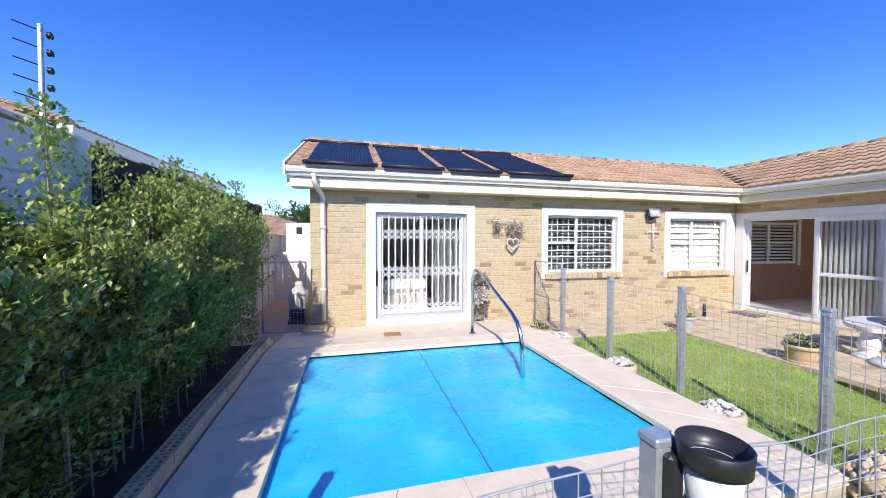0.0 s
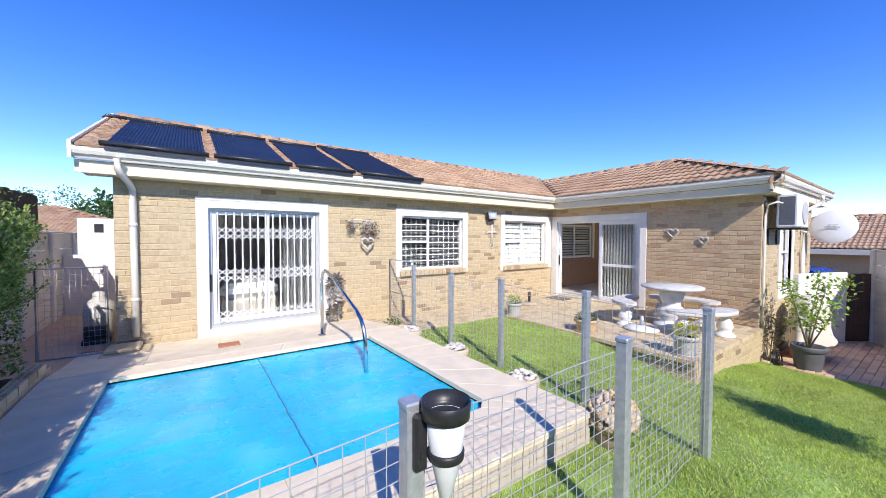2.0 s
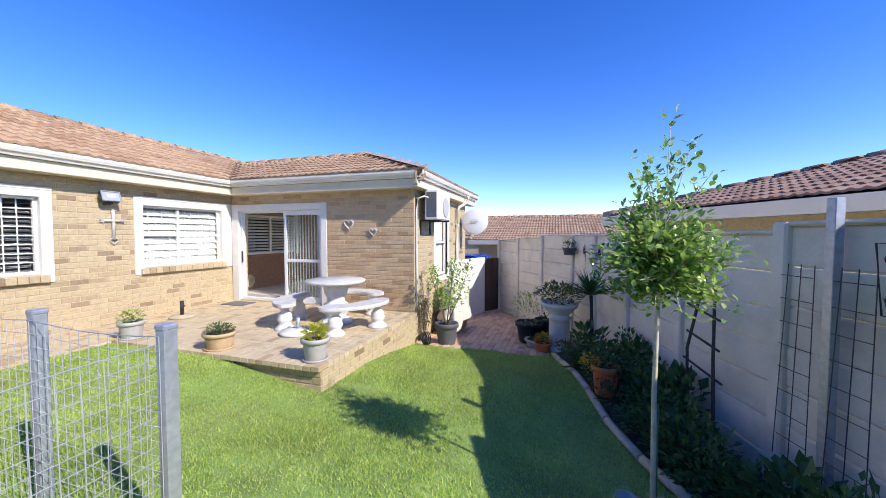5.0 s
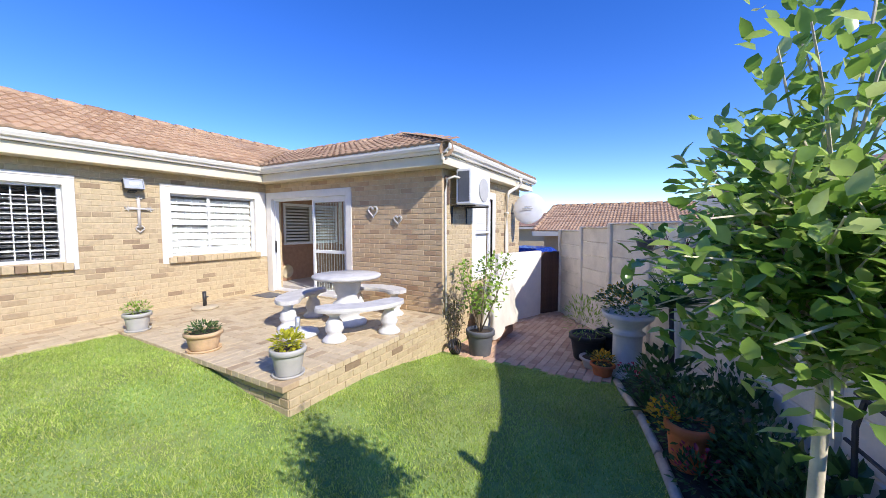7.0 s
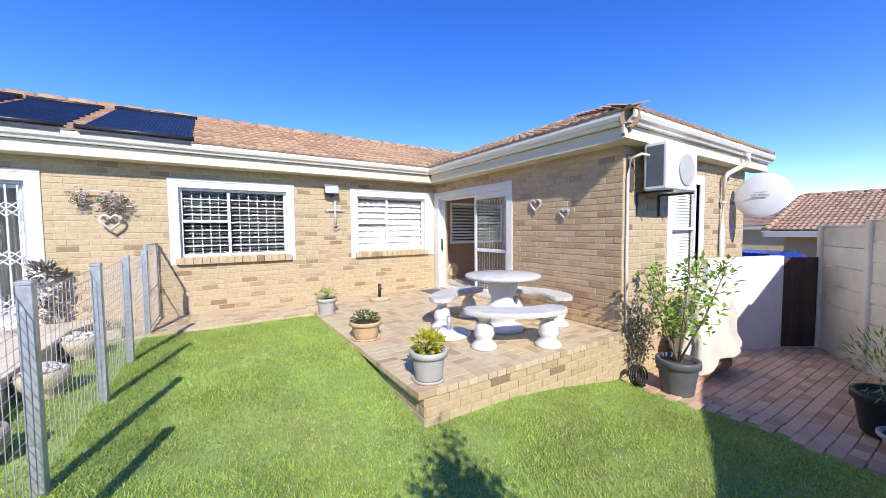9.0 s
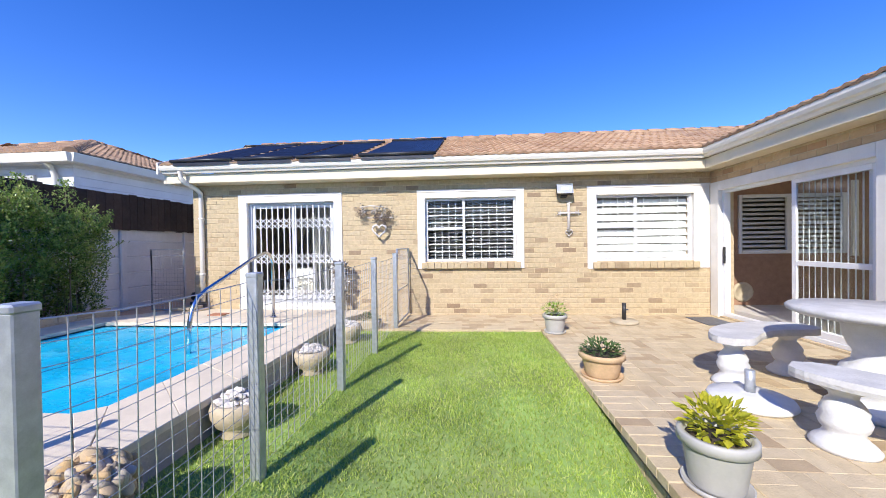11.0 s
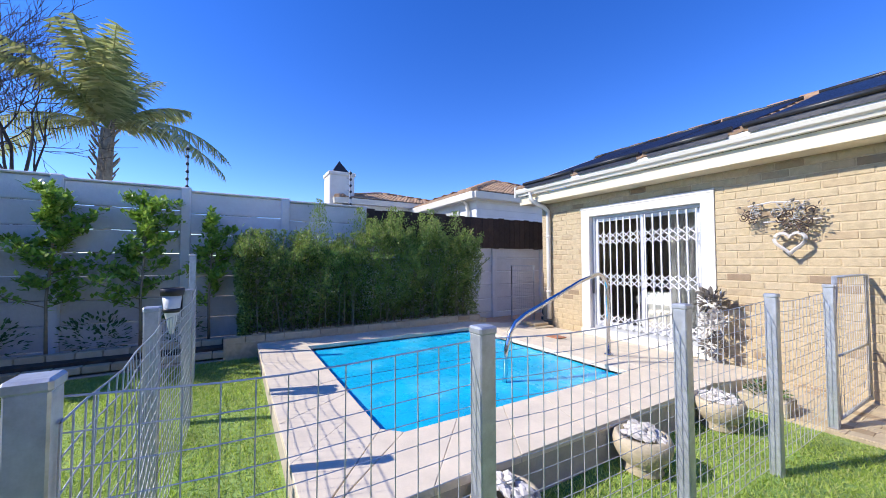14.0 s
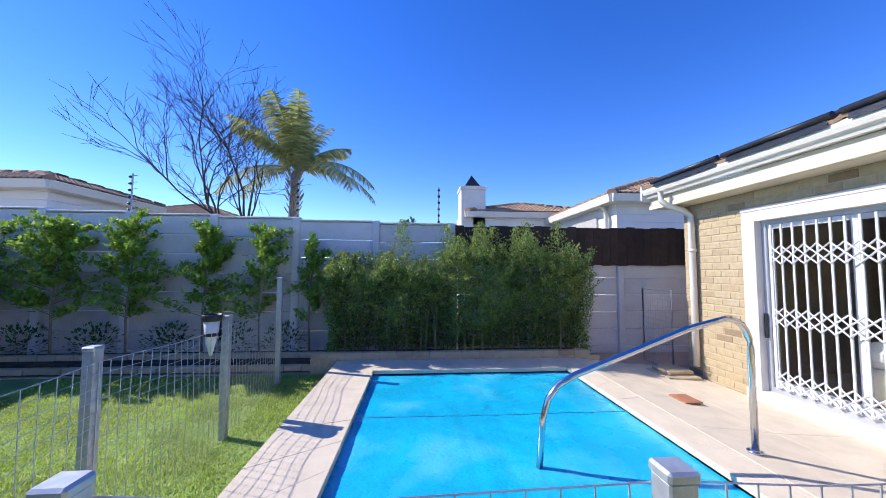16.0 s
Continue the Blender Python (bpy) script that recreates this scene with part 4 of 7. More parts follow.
for x0, x1, yy in ((a + f, mx + 0.03, 0.085), (mx - 0.03, b - f, 0.115)):
    bm = bmesh.new()
    for s in ((x0, lo + .06, x0 + .055, hi - f), (x1 - .055, lo + .06, x1, hi - f), (x0 + .055, lo + .06, x1 - .055, lo + .14), (x0 + .055, hi - f - .05, x1 - .055, hi - f)):
        box(bm, s[0], WALL_N + yy, s[1], s[2], WALL_N + yy + 0.025, s[3], 0.003)
    p = part("door_leaf", bm, M_ALU, d1, "white sliding leaf")
    bm = bmesh.new()
    box(bm, x0 + .055, WALL_N + yy + .01, lo + .14, x1 - .055, WALL_N + yy + .014, hi - f - .05)
    g = part("pane", bm, M_GLASS, p)
    g.visible_shadow = False
gate = thing("security_gate", "white concertina trellis security gate across the sliding door", "security gate")
gy_ = WALL_N + 0.045
xs = [lerp(a + 0.12, b - 0.08, k / 13) for k in range(14)]
for x in xs:
    bm = bmesh.new()
    box(bm, x - .010, gy_ - .008, lo + .07, x + .010, gy_ + .008, hi - .06, 0.003)
    part("bar", bm, M_ALU, gate)
for z in (1.40, 0.76, 0.12):
    bm = bmesh.new()
    for x0, x1 in zip(xs, xs[1:]):
        for r in range(2):
            za, zb = z - .095 + r * .095, z + r * .095
            for p, q in (((x0, za), (x1, zb)), ((x0, zb), (x1, za))):
                tube(bm, [(p[0], gy_ - .016, p[1]), (q[0], gy_ - .016, q[1])], 0.008, 4)
    part("lattice", bm, M_ALU, gate, "white steel lattice links")
bm = bmesh.new()
box(bm, a + .012, gy_ - .012, .52, a + .04, gy_ + .01, .78, 0.004)
part("lock", bm, M_BLACK, gate, "black lock housing")
bm = bmesh.new()
box(bm, 0.0, WALL_N - 0.05, DECK - 0.05, 1.915, WALL_N - 0.021, DECK + 0.10, 0.006)
tagged(part("door_step", bm, M_WHITE), "white plastered threshold below the sliding door", "step", kind="structure")


def curtain(name, x0, x1, y, z0, z1, label, folds=9, amp=0.03):
    bm = bmesh.new()
    n = folds * 8
    lo_, hi_ = [], []
    for k in range(n + 1):
        x = lerp(x0, x1, k / n)
        dy = amp * math.sin(2 * math.pi * folds * k / n)
        lo_.append(bm.verts.new((x + .01 * math.sin(k * .7), y + dy * 1.3, z0)))
        hi_.append(bm.verts.new((x, y + dy * .8, z1)))
    for k in range(n):
        bm.faces.new((lo_[k], lo_[k + 1], hi_[k + 1], hi_[k])).smooth = True
    bmesh.ops.solidify(bm, geom=bm.faces[:], thickness=0.004)
    return tagged(part(name, bm, M_CURTAIN), label, "curtain")


curtain("curtain", 1.22, 1.76, WALL_N + 0.30, -0.06, 1.76, "white curtain drawn to one side of the door")
bedt = thing("bed", "bed with a white quilt inside the room", "bed")
bm = bmesh.new()
box(bm, 0.35, 7.0, -0.11, 1.25, 8.9, 0.25, 0.03)
part("base", bm, M_DARKROOM, bedt)
bm = bmesh.new()
box(bm, 0.33, 6.98, 0.252, 1.27, 8.9, 0.52, 0.09)
part("quilt", bm, M_BED, bedt, "white quilted cover")

# wing sliding door, half open, with vertical blinds
y0, y1, lo, hi = DOOR2
d2 = tagged(new("door_2"), "half-open white aluminium sliding door to the sunroom", "door", kind="structure")
bm = bmesh.new()
for s in ((y0, lo, y0 + .05, hi), (y1 - .05, lo, y1, hi), (y0 + .05, hi - .05, y1 - .05, hi), (y0 + .05, lo, y1 - .05, lo + .05)):
    box(bm, WALL_E + 0.05, s[0], s[1], WALL_E + 0.14, s[2], s[3], 0.004)
part("door_frame", bm, M_ALU, d2, "white aluminium frame")
ym = 4.72
for ya, yb, xo in ((y0 + .05, ym, 0.06), (y0 + .12, ym + .05, 0.10)):
    bm = bmesh.new()
    for s in ((ya, lo + .05, ya + .06, hi - .05), (yb - .06, lo + .05, yb, hi - .05), (ya + .06, lo + .05, yb - .06, lo + .13), (ya + .06, hi - .11, yb - .06, hi - .05), (ya + .06, 0.66, yb - .06, 0.72)):
        box(bm, WALL_E + xo, s[0], s[1], WALL_E + xo + 0.03, s[2], s[3], 0.003)
    p = part("door_leaf", bm, M_ALU, d2, "white sliding leaf")
    bm = bmesh.new()
    box(bm, WALL_E + xo + .012, ya + .06, lo + .13, WALL_E + xo + .016, yb - .06, hi - .11)
    g = part("pane", bm, M_GLASS, p)
    g.visible_shadow = False
bm = bmesh.new()
box(bm, WALL_E + .03, y1 - .06, .62, WALL_E + .06, y1 - .035, .88, 0.004)
part("door_handle", bm, M_BLACK, d2, "dark handle")
vb = thing("vertical_blind", "grey vertical blind behind the sliding door", "blind")
for k in range(13):
    bm = bmesh.new()
    box(bm, -0.045, -0.0015, lo + .08, 0.045, 0.0015, hi - .06)
    part("vane", bm, M_VBLIND, vb, m=Matrix.Translation((WALL_E + 0.20, lerp(y0 + .1, ym, k / 12), 0)) @ Matrix.Rotation(radians(52), 4, "Z"))
# sunroom back wall seen through the door: dark brick with a louvred window
bm = bmesh.new()
box(bm, 8.36, 6.33, -0.11, 10.9, 6.355, 0.70)
tagged(part("inner_brick_wall", bm, M_DARKIN), "dark brick wall below the sunroom window", "wall", kind="structure")
lv = thing("louvre_blind", "pale slatted blind inside the sunroom", "blind")
for k in range(12):
    bm = bmesh.new()
    box(bm, 8.72, -.028, -.002, 10.38, .028, .002)
    part("slat", bm, M_BLIND, lv, m=Matrix.Translation((0, 6.40, .8 + k * .078)) @ Matrix.Rotation(radians(48), 4, "X"))
w4 = tagged(new("window_4"), "white two-light window in the sunroom's inner brick wall", "window", kind="structure")
for nm_, x0, z0, x1, z1 in (("jamb", 8.70, .75, 8.76, 1.75), ("jamb", 10.34, .75, 10.40, 1.75), ("head", 8.76, 1.69, 10.34, 1.75), ("window_sill", 8.76, .75, 10.34, .81), ("mullion", 9.46, .81, 9.53, 1.69), ("transom", 9.53, 1.24, 10.34, 1.29)):
    bm = bmesh.new()
    box(bm, x0, 6.335, z0, x1, 6.372, z1, .004)
    part(nm_, bm, M_ALU, w4)
bm = bmesh.new()
box(bm, 10.46, 6.32, .70, 10.56, 6.355, 1.95, .004)
part("reveal_strip", bm, M_WHITE, w4, "white plastered reveal beside the window")
petdoor = thing("pet_door", "round cream pet door against the sunroom brick", "pet door")
bm = bmesh.new()
lathe(bm, ((0.16, -.015), (0.17, 0), (0.16, .02), (0.125, .03), (0.12, .012), (0.0001, .01)), 28)
part("ring", bm, M_BOWL, petdoor, m=Matrix.Translation((8.75, 6.325, .11)) @ Matrix.Rotation(radians(90), 4, "X"))

# wing window (end wall), air conditioner, dish, pipes
w3 = tagged(new("window_3"), "tall white window in the wing's end wall", "window", kind="structure")
a, b, lo, hi = WIN3
bm = bmesh.new()
for s in ((a - .14, lo - .14, a, hi + .14), (b, lo - .14, b + .14, hi + .14), (a, hi, b, hi + .14), (a, lo - .14, b, lo)):
    box(bm, s[0], 1.66 - .02, s[1], s[2], 1.74, s[3], 0.003)
part("surround", bm, M_WHITE, w3, "white plaster surround")
bm = bmesh.new()
for s in ((a, lo, a + .05, hi), (b - .05, lo, b, hi), (a + .05, lo, b - .05, lo + .05), (a + .05, hi - .05, b - .05, hi), (a + .05, 1.05, b - .05, 1.1)):
    box(bm, s[0], 1.70, s[1], s[2], 1.75, s[3], 0.003)
part("window_frame", bm, M_ALU, w3)
for k in range(30):
    z = lerp(lo + .06, hi - .06, k / 29)
    bm = bmesh.new()
    box(bm, a + .05, -.025, -.002, b - .05, .025, .002)
    part("blind_slat", bm, M_BLIND, w3, m=Matrix.Translation((0, 1.78, z)) @ Matrix.Rotation(radians(68), 4, "X"))


def pipe_down(name, pts, r, label):
    t = thing(name, label, "downpipe")
    bm = bmesh.new()
    tube(bm, pts, r, 12)
    part("pipe", bm, M_GUTTER, t)
    x, y = pts[-1][0], pts[-1][1]
    for z in (1.5, 0.5):
        bm = bmesh.new()
        lathe(bm, ((r + .002, -.02), (r + .008, -.018), (r + .008, .018), (r + .002, .02)), 16, (x, y, z))
        part("bracket", bm, M_GUTTER, t)
    return t


pipe_down("downpipe", [(-0.78, 5.72, 2.30), (-0.78, 5.72, 2.18), (-0.76, 5.78, 2.12), (-0.70, 5.98, 2.03), (-0.68, 6.05, 1.96), (-0.68, 6.06, 1.8), (-0.68, 6.06, 1.0), (-0.68, 6.06, 0.0)], 0.04, "white round downpipe on the house corner")
pipe_down("downpipe", [(11.25, 1.36, 2.30), (11.25, 1.36, 2.18), (11.2, 1.42, 2.1), (11.05, 1.57, 1.98), (11.0, 1.60, 1.9), (11.0, 1.60, 1.0), (11.0, 1.60, -0.5)], 0.04, "white round downpipe on the wing's end wall")

ac = thing("air_conditioner", "white outdoor air conditioner unit on a wall bracket", "air conditioner", m=Matrix.Translation((8.30, 1.24, 1.54)))
bm = bmesh.new()
box(bm, 0.0, 0.0, 0.0, 0.78, 0.28, 0.58, 0.02)
part("casing", bm, M_ALU, ac)
bm = bmesh.new()
box(bm, -0.006, 0.04, 0.05, 0.001, 0.24, 0.53, 0.004)
part("side_grille", bm, M_POTDARK, ac, "dark coil grille")
bm = bmesh.new()
lathe(bm, ((0.19, 0), (0.2, .006), (0.19, .012), (0.175, .008)), 32)
for k in range(5):
    lathe(bm, ((0.03 + k * .03, .001), (0.034 + k * .03, .005), (0.038 + k * .03, .001)), 24)
part("fan_grille", bm, M_POTGREY, ac, "round fan grille", m=Matrix.Translation((0.48, -0.001, 0.26)) @ Matrix.Rotation(radians(90), 4, "X"))
for x in (0.1, 0.65):
    bm = bmesh.new()
    tube(bm, [(x, -0.02, -0.015), (x, 0.40, -0.015)], 0.014, 4)
    tube(bm, [(x, 0.40, -0.015), (x, 0.40, -0.3)], 0.014, 4)
    part("bracket", bm, M_BLACK, ac)
bm = bmesh.new()
tube(bm, [(-0.02, .2, .42), (-.10, .25, .44), (-.14, .36, .40), (-.14, .39, .2), (-.14, .39, -.9), (-.12, .39, -1.9)], 0.018, 8)
part("hose", bm, M_GUTTER, ac, "white insulated pipe down the wall")
vent = thing("wall_vent", "small dark wall vent under the eave", "vent")
bm = bmesh.new()
box(bm, 8.16, 1.63, 1.55, 8.30, 1.652, 2.0, 0.004)
part("plate", bm, M_RUST, vent)

dish = thing("satellite_dish", "white satellite dish on the wing wall", "satellite dish", m=Matrix.Translation((11.37, 1.22, 1.63)) @ Matrix.Scale(.88, 4))
bm = bmesh.new()
lathe(bm, [(0.0001, 0.0)] + [(0.42 * k / 8, 0.075 * (k / 8) ** 2) for k in range(1, 9)] + [(0.425, 0.082), (0.41, 0.068)] + [(0.42 * k / 8, 0.075 * (k / 8) ** 2 - .006) for k in range(7, 0, -1)] + [(0.0001, -.006)], 36)
part("reflector", bm, M_ALU, dish, m=look((0, 0, 0), (1.6, -0.0, -0.35)) @ Matrix.Rotation(math.pi, 4, "X") @ Matrix.Scale(1, 4))
bm = bmesh.new()
tube(bm, [(-.02, .04, 0), (0.1, .25, -.05), (0.12, .5, -.1)], 0.022, 8)
part("arm", bm, M_GALV, dish)
bm = bmesh.new()
box(bm, -.13, -.006, .04, .14, -.003, .07)
box(bm, -.10, -.006, -.02, .09, -.003, .0)
part("marking", bm, M_POTGREY, dish, "faded grey lettering bars", m=look((-.022, -.0, 0.02), (-1.6, 0.0, 0.35)) @ Matrix.Rotation(radians(90), 4, "X"))

# solar heating mats
for k, (x0, x1, yt) in enumerate(((-0.90, 0.12, 8.18), (0.26, 1.20, 8.08), (1.34, 2.22, 8.02), (2.40, 3.60, 8.30))):
    sp = thing("solar_mat", "black solar pool-heating mat on the roof tiles", "solar panel", "solar mats on the roof")
    def on_roof(x, y, up=0.065):
        return (x, y, EAVE_Z + PITCH * (y - EAVE_Y) + up)
    yb = 5.705
    bm = bmesh.new()
    n = 26 * 4
    cols_ = []
    for i in range(n + 1):
        x = lerp(x0, x1, i / n)
        u = .066 + .016 * abs(math.sin(math.pi * i / 4))
        cols_.append([bm.verts.new(on_roof(x, lerp(yb, yt, j / 8), uu + .003 * math.sin(j * 1.3 + x * 5))) for uu in (u, .0) for j in range(9)])
    for p_, q_ in zip(cols_, cols_[1:]):
        for j in range(8):
            bm.faces.new((p_[j], q_[j], q_[j + 1], p_[j + 1]))
        bm.faces.new((p_[0], p_[9], q_[9], q_[0]))
    part("tube_mat", bm, M_SOLAR, sp)
    for y in (yb, yt):
        bm = bmesh.new()
        tube(bm, [on_roof(x0 - .04, y, .085), on_roof(x1 + .04, y, .085)], 0.03, 8)
        part("header_pipe", bm, M_BLACK, sp)
bm = bmesh.new()
tube(bm, [(-0.94, 8.18, 3.42), (-1.2, 8.18, 3.42), (-1.25, 8.18, 3.36)], 0.03, 8)
tagged(part("solar_feed_pipe", bm, M_BLACK), "black feed pipe of the solar mats at the gable", "pipe")

# wall ornaments and lamp
lamp = thing("floodlight", "silver square floodlight mounted under the eave", "floodlight", m=Matrix.Translation((5.74, 6.0, 1.86)) @ Matrix.Rotation(radians(-18), 4, "X"))
bm = bmesh.new()
box(bm, -.13, -.03, -.085, .13, .04, .085, .012)
part("housing", bm, M_BLACK, lamp, "dark grey housing")
bm = bmesh.new()
for s in ((-.13, -.085, -.115, .085), (.115, -.085, .13, .085), (-.115, .07, .115, .085), (-.115, -.085, .115, -.07)):
    box(bm, s[0], -.052, s[1], s[2], -.03, s[3], .003)
part("rim", bm, M_GALV, lamp, "silver rim")
bm = bmesh.new()
box(bm, -.113, -.040, -.068, .113, -.032, .068, .003)
part("lens", bm, M_ALUGREY, lamp, "ribbed reflector behind the glass")
bm = bmesh.new()
box(bm, -.06, -.046, -.028, .06, -.041, .028, .003)
part("led_chip", bm, M_ALU, lamp, "white LED plate")
for k in range(5):
    bm = bmesh.new()
    box(bm, -.12, .04, -.07 + k * .032, .12, .055, -.062 + k * .032, .002)
    part("cooling_fin", bm, M_BLACK, lamp)
bm = bmesh.new()
box(bm, -.05, .03, -.1, .05, .12, -.07, .004)
part("bracket", bm, M_BLACK, lamp)


def heart(bm, s, r, centre=(0, 0, 0), segs=6):
    pts = []
    for k in range(33):
        t = 2 * math.pi * k / 32
        pts.append((centre[0] + s * 16 * math.sin(t) ** 3 / 17, centre[1], centre[2] + s * (13 * math.cos(t) - 5 * math.cos(2 * t) - 2 * math.cos(3 * t) - math.cos(4 * t)) / 17))
    tube(bm, pts, r, segs)


cross = thing("wall_cross", "ornate pale iron cross hung on the brick wall", "cross", m=Matrix.Translation((5.83, 6.09, 1.40)))
bm = bmesh.new()
tube(bm, [(0, 0, -.24), (0, 0, .24)], .024, 6)
tube(bm, [(-.14, 0, .08), (.14, 0, .08)], .022, 6)
for x, z in ((0, .25), (-.15, .08), (.15, .08), (0, -.2)):
    for q in range(5):
        t = q / 5 * 2 * math.pi
        tube(bm, [(x, 0, z), (x + .045 * math.cos(t), -.004, z + .045 * math.sin(t))], .009, 5)
heart(bm, .06, .008, (0, -.01, -.25))
part("cross", bm, M_SHELL, cross)
for y, z, s in ((3.06, 1.46, .10), (2.52, 1.31, .075)):
    h = thing("heart_ornament", "small white wicker heart hung on the brick wall", "wall ornament", "hearts on the wall")
    bm = bmesh.new()
    for q in range(5):
        heart(bm, s * (1 + .05 * q), .010, (random.uniform(-.01, .01), -.012 * (q % 2), random.uniform(-.008, .008)), 5)
    part("heart", bm, M_SHELL, h, m=Matrix.Translation((WALL_E - 0.02, y, z)) @ Matrix.Rotation(radians(-90), 4, "Z"))

# ---- leaves ----
def leaf_mesh(name, leaves, material, fine=False):
    """Many folded leaves in one mesh. leaves: (place, direction, length, width)."""
    verts, faces = [], []
    for p, d, l, w in leaves:
        d = Vector(d).normalized()
        side = d.cross(Vector((random.uniform(-.5, .5), random.uniform(-.5, .5), 1))).normalized()
        nrm = side.cross(d).normalized()
        p = Vector(p)
        b = len(verts)
        if fine:
            m0, m1, m2, m3 = p, p + d * l * .3 - nrm * l * .02, p + d * l * .65 - nrm * l * .03, p + d * l - nrm * l * .12
            s1, s2, up = side * w * .46, side * w * .42, nrm * w * .14
            verts += [m0, m1, m2, m3, m1 - s1 + up, m2 - s2 + up, m1 + s1 + up, m2 + s2 + up]
            faces += [(b, b + 4, b + 1), (b, b + 1, b + 6), (b + 4, b + 5, b + 2, b + 1), (b + 1, b + 2, b + 7, b + 6), (b + 5, b + 3, b + 2), (b + 2, b + 3, b + 7)]
        else:
            verts += [p, p + d * l * .5 + side * w * .5 + nrm * w * .15, p + d * l, p + d * l * .5 - side * w * .5 + nrm * w * .15]
            faces += [(b, b + 1, b + 2), (b, b + 2, b + 3)]
    return sheet_mesh(name, verts, faces, material, fine)


def rdir(up=0.3, spread=1.0):
    return Vector((random.uniform(-1, 1) * spread, random.uniform(-1, 1) * spread, random.uniform(-.5, 1) + up)).normalized()


def rball(c, r):
    while True:
        v = Vector((random.uniform(-1, 1), random.uniform(-1, 1), random.uniform(-1, 1)))
        if v.length <= 1:
            return Vector(c) + Vector((v.x * r[0], v.y * r[1], v.z * r[2]))


def tuft(n, c, r, l, w, up=0.5):
    out = []
    for _ in range(n):
        p = rball(c, r)
        d = (p - Vector(c)) * 2 / max(r) + rdir(up)
        out.append((p, d, l * random.uniform(.6, 1.2), w * random.uniform(.7, 1.2)))
    return out


def leaves(name, data, material, parent, label="", fine=False):
    o = tagged(new(name, leaf_mesh(name, data, material, fine)), kind="stuff")
    o.parent = parent
    if label:
        tagged(o, label)
    return o


# ---- hedge ----
hedge = thing("hedge", "dense green leafy hedge against the boundary wall", "hedge")
HY0, HY1 = 1.15, 5.02
hl = []
spires = [(random.uniform(-1.85, -1.5), lerp(HY0 + .1, HY1 - .1, (k + random.uniform(.2, .8)) / 26), random.choice((1.45, 1.6, 1.72, 1.95)) + random.uniform(-.06, .06)) for k in range(26)]
spires = [(x, y, z if y > 2.2 else min(z, 1.5)) for x, y, z in spires]


def hedge_top(x, y):
    return 1.20 + 0.28 * smooth(2.6, 3.2, y) + 0.62 * noise.noise((x * 1.5, y * 2.6, 3)) + 0.18 * noise.noise((x * 6, y * 5, 8))


def hedge_face(y, z):
    return -1.42 - 0.48 * noise.noise((y * 3.2, z * .8, 1)) - 0.14 * noise.noise((y * 5, z * 5, 4)) - 0.42 * max(0, .75 - z) - 0.10 * max(0.0, z - 1.1)


def small():
    return random.uniform(.026, .046), random.uniform(.016, .027)


for _ in range(24000):
    y, z = random.uniform(HY0, HY1), random.uniform(0.0, 1.55)
    x = hedge_face(y, z) - abs(random.gauss(0, .09))
    if z < hedge_top(x, y):
        hl.append(((x, y, z), rdir(.35) + Vector((.7, 0, 0)), *small()))
for _ in range(8000):
    x, y = random.uniform(-1.95, -1.26), random.uniform(HY0, HY1)
    hl.append(((x, y, hedge_top(x, y) - abs(random.gauss(0, .10))), rdir(.8), *small()))
for ys, sg in ((HY0, -1), (HY1, 1)):
    for _ in range(4500):
        x, z = random.uniform(-1.95, -1.4), random.uniform(0, 1.4)
        y = ys + sg * (.14 * noise.noise((x * 3, z * 3, 6)) - abs(random.gauss(0, .07)))
        hl.append(((x, y, z), rdir(.35) + Vector((0, sg * .7, 0)), *small()))
for _ in range(13000):
    hl.append(((random.uniform(-1.95, -1.66), random.uniform(HY0 + .05, HY1 - .05), random.uniform(0.05, 1.2)), rdir(), random.uniform(.035, .06), random.uniform(.028, .045)))
# bright sprays of twigs that stand out of the face and the top
sprays, twigs = [], bmesh.new()
for k in range(1000):
    y = random.uniform(HY0, HY1)
    if k % 5 < 3:
        z = .35 + 1.1 * random.random() ** .5
        p = Vector((hedge_face(y, z) - .04, y, z))
        d = Vector((random.uniform(.3, 1), random.gauss(0, .6), random.uniform(.1, 1.1))).normalized()
    else:
        x = random.uniform(-1.9, -1.3)
        p = Vector((x, y, hedge_top(x, y) - .1))
        d = Vector((random.gauss(0, .35), random.gauss(0, .35), 1)).normalized()
    if p.z > hedge_top(p.x, y) + .02:
        continue
    ln = random.uniform(.10, .24) * (1.5 if k % 11 == 0 else 1)
    tube(twigs, [p, p + d * ln], .003, 3)
    for _ in range(int(ln * 130)):
        u = random.random() ** .7
        sprays.append((p + d * ln * u + Vector((random.gauss(0, .018), random.gauss(0, .018), random.gauss(0, .018))), d * .6 + rdir(.3), *small()))
for x, y, z in spires:
    h0 = hedge_top(x, y) - .15
    for _ in range(int(max(0, z - h0) * 680)):
        t = random.random()
        r = .15 * (1 - t) + .03
        sprays.append(((x + random.gauss(0, r), y + random.gauss(0, r), lerp(h0, z, t)), rdir(.6), *small()))
tagged(part("twig_mass", twigs, M_BARK, hedge), kind="stuff")
sprays = [q for q in sprays if q[0][2] < 1.5 or q[0][1] > 2.0]
# this brighter leaf colour paints the sun on the outer sprays
leaves("new_growth", sprays, M_LEAF_SPRIG, hedge, "yellow-green shoots with sunlight put into the leaf colour")
leaves("foliage", hl, M_LEAF_HEDGE, hedge)
bm = bmesh.new()
for x, y, z in spires:
    tube(bm, [(x + .05, y, -.05), (x, y + .03, .8), (x, y, z - .05)], .008, 5, .4)
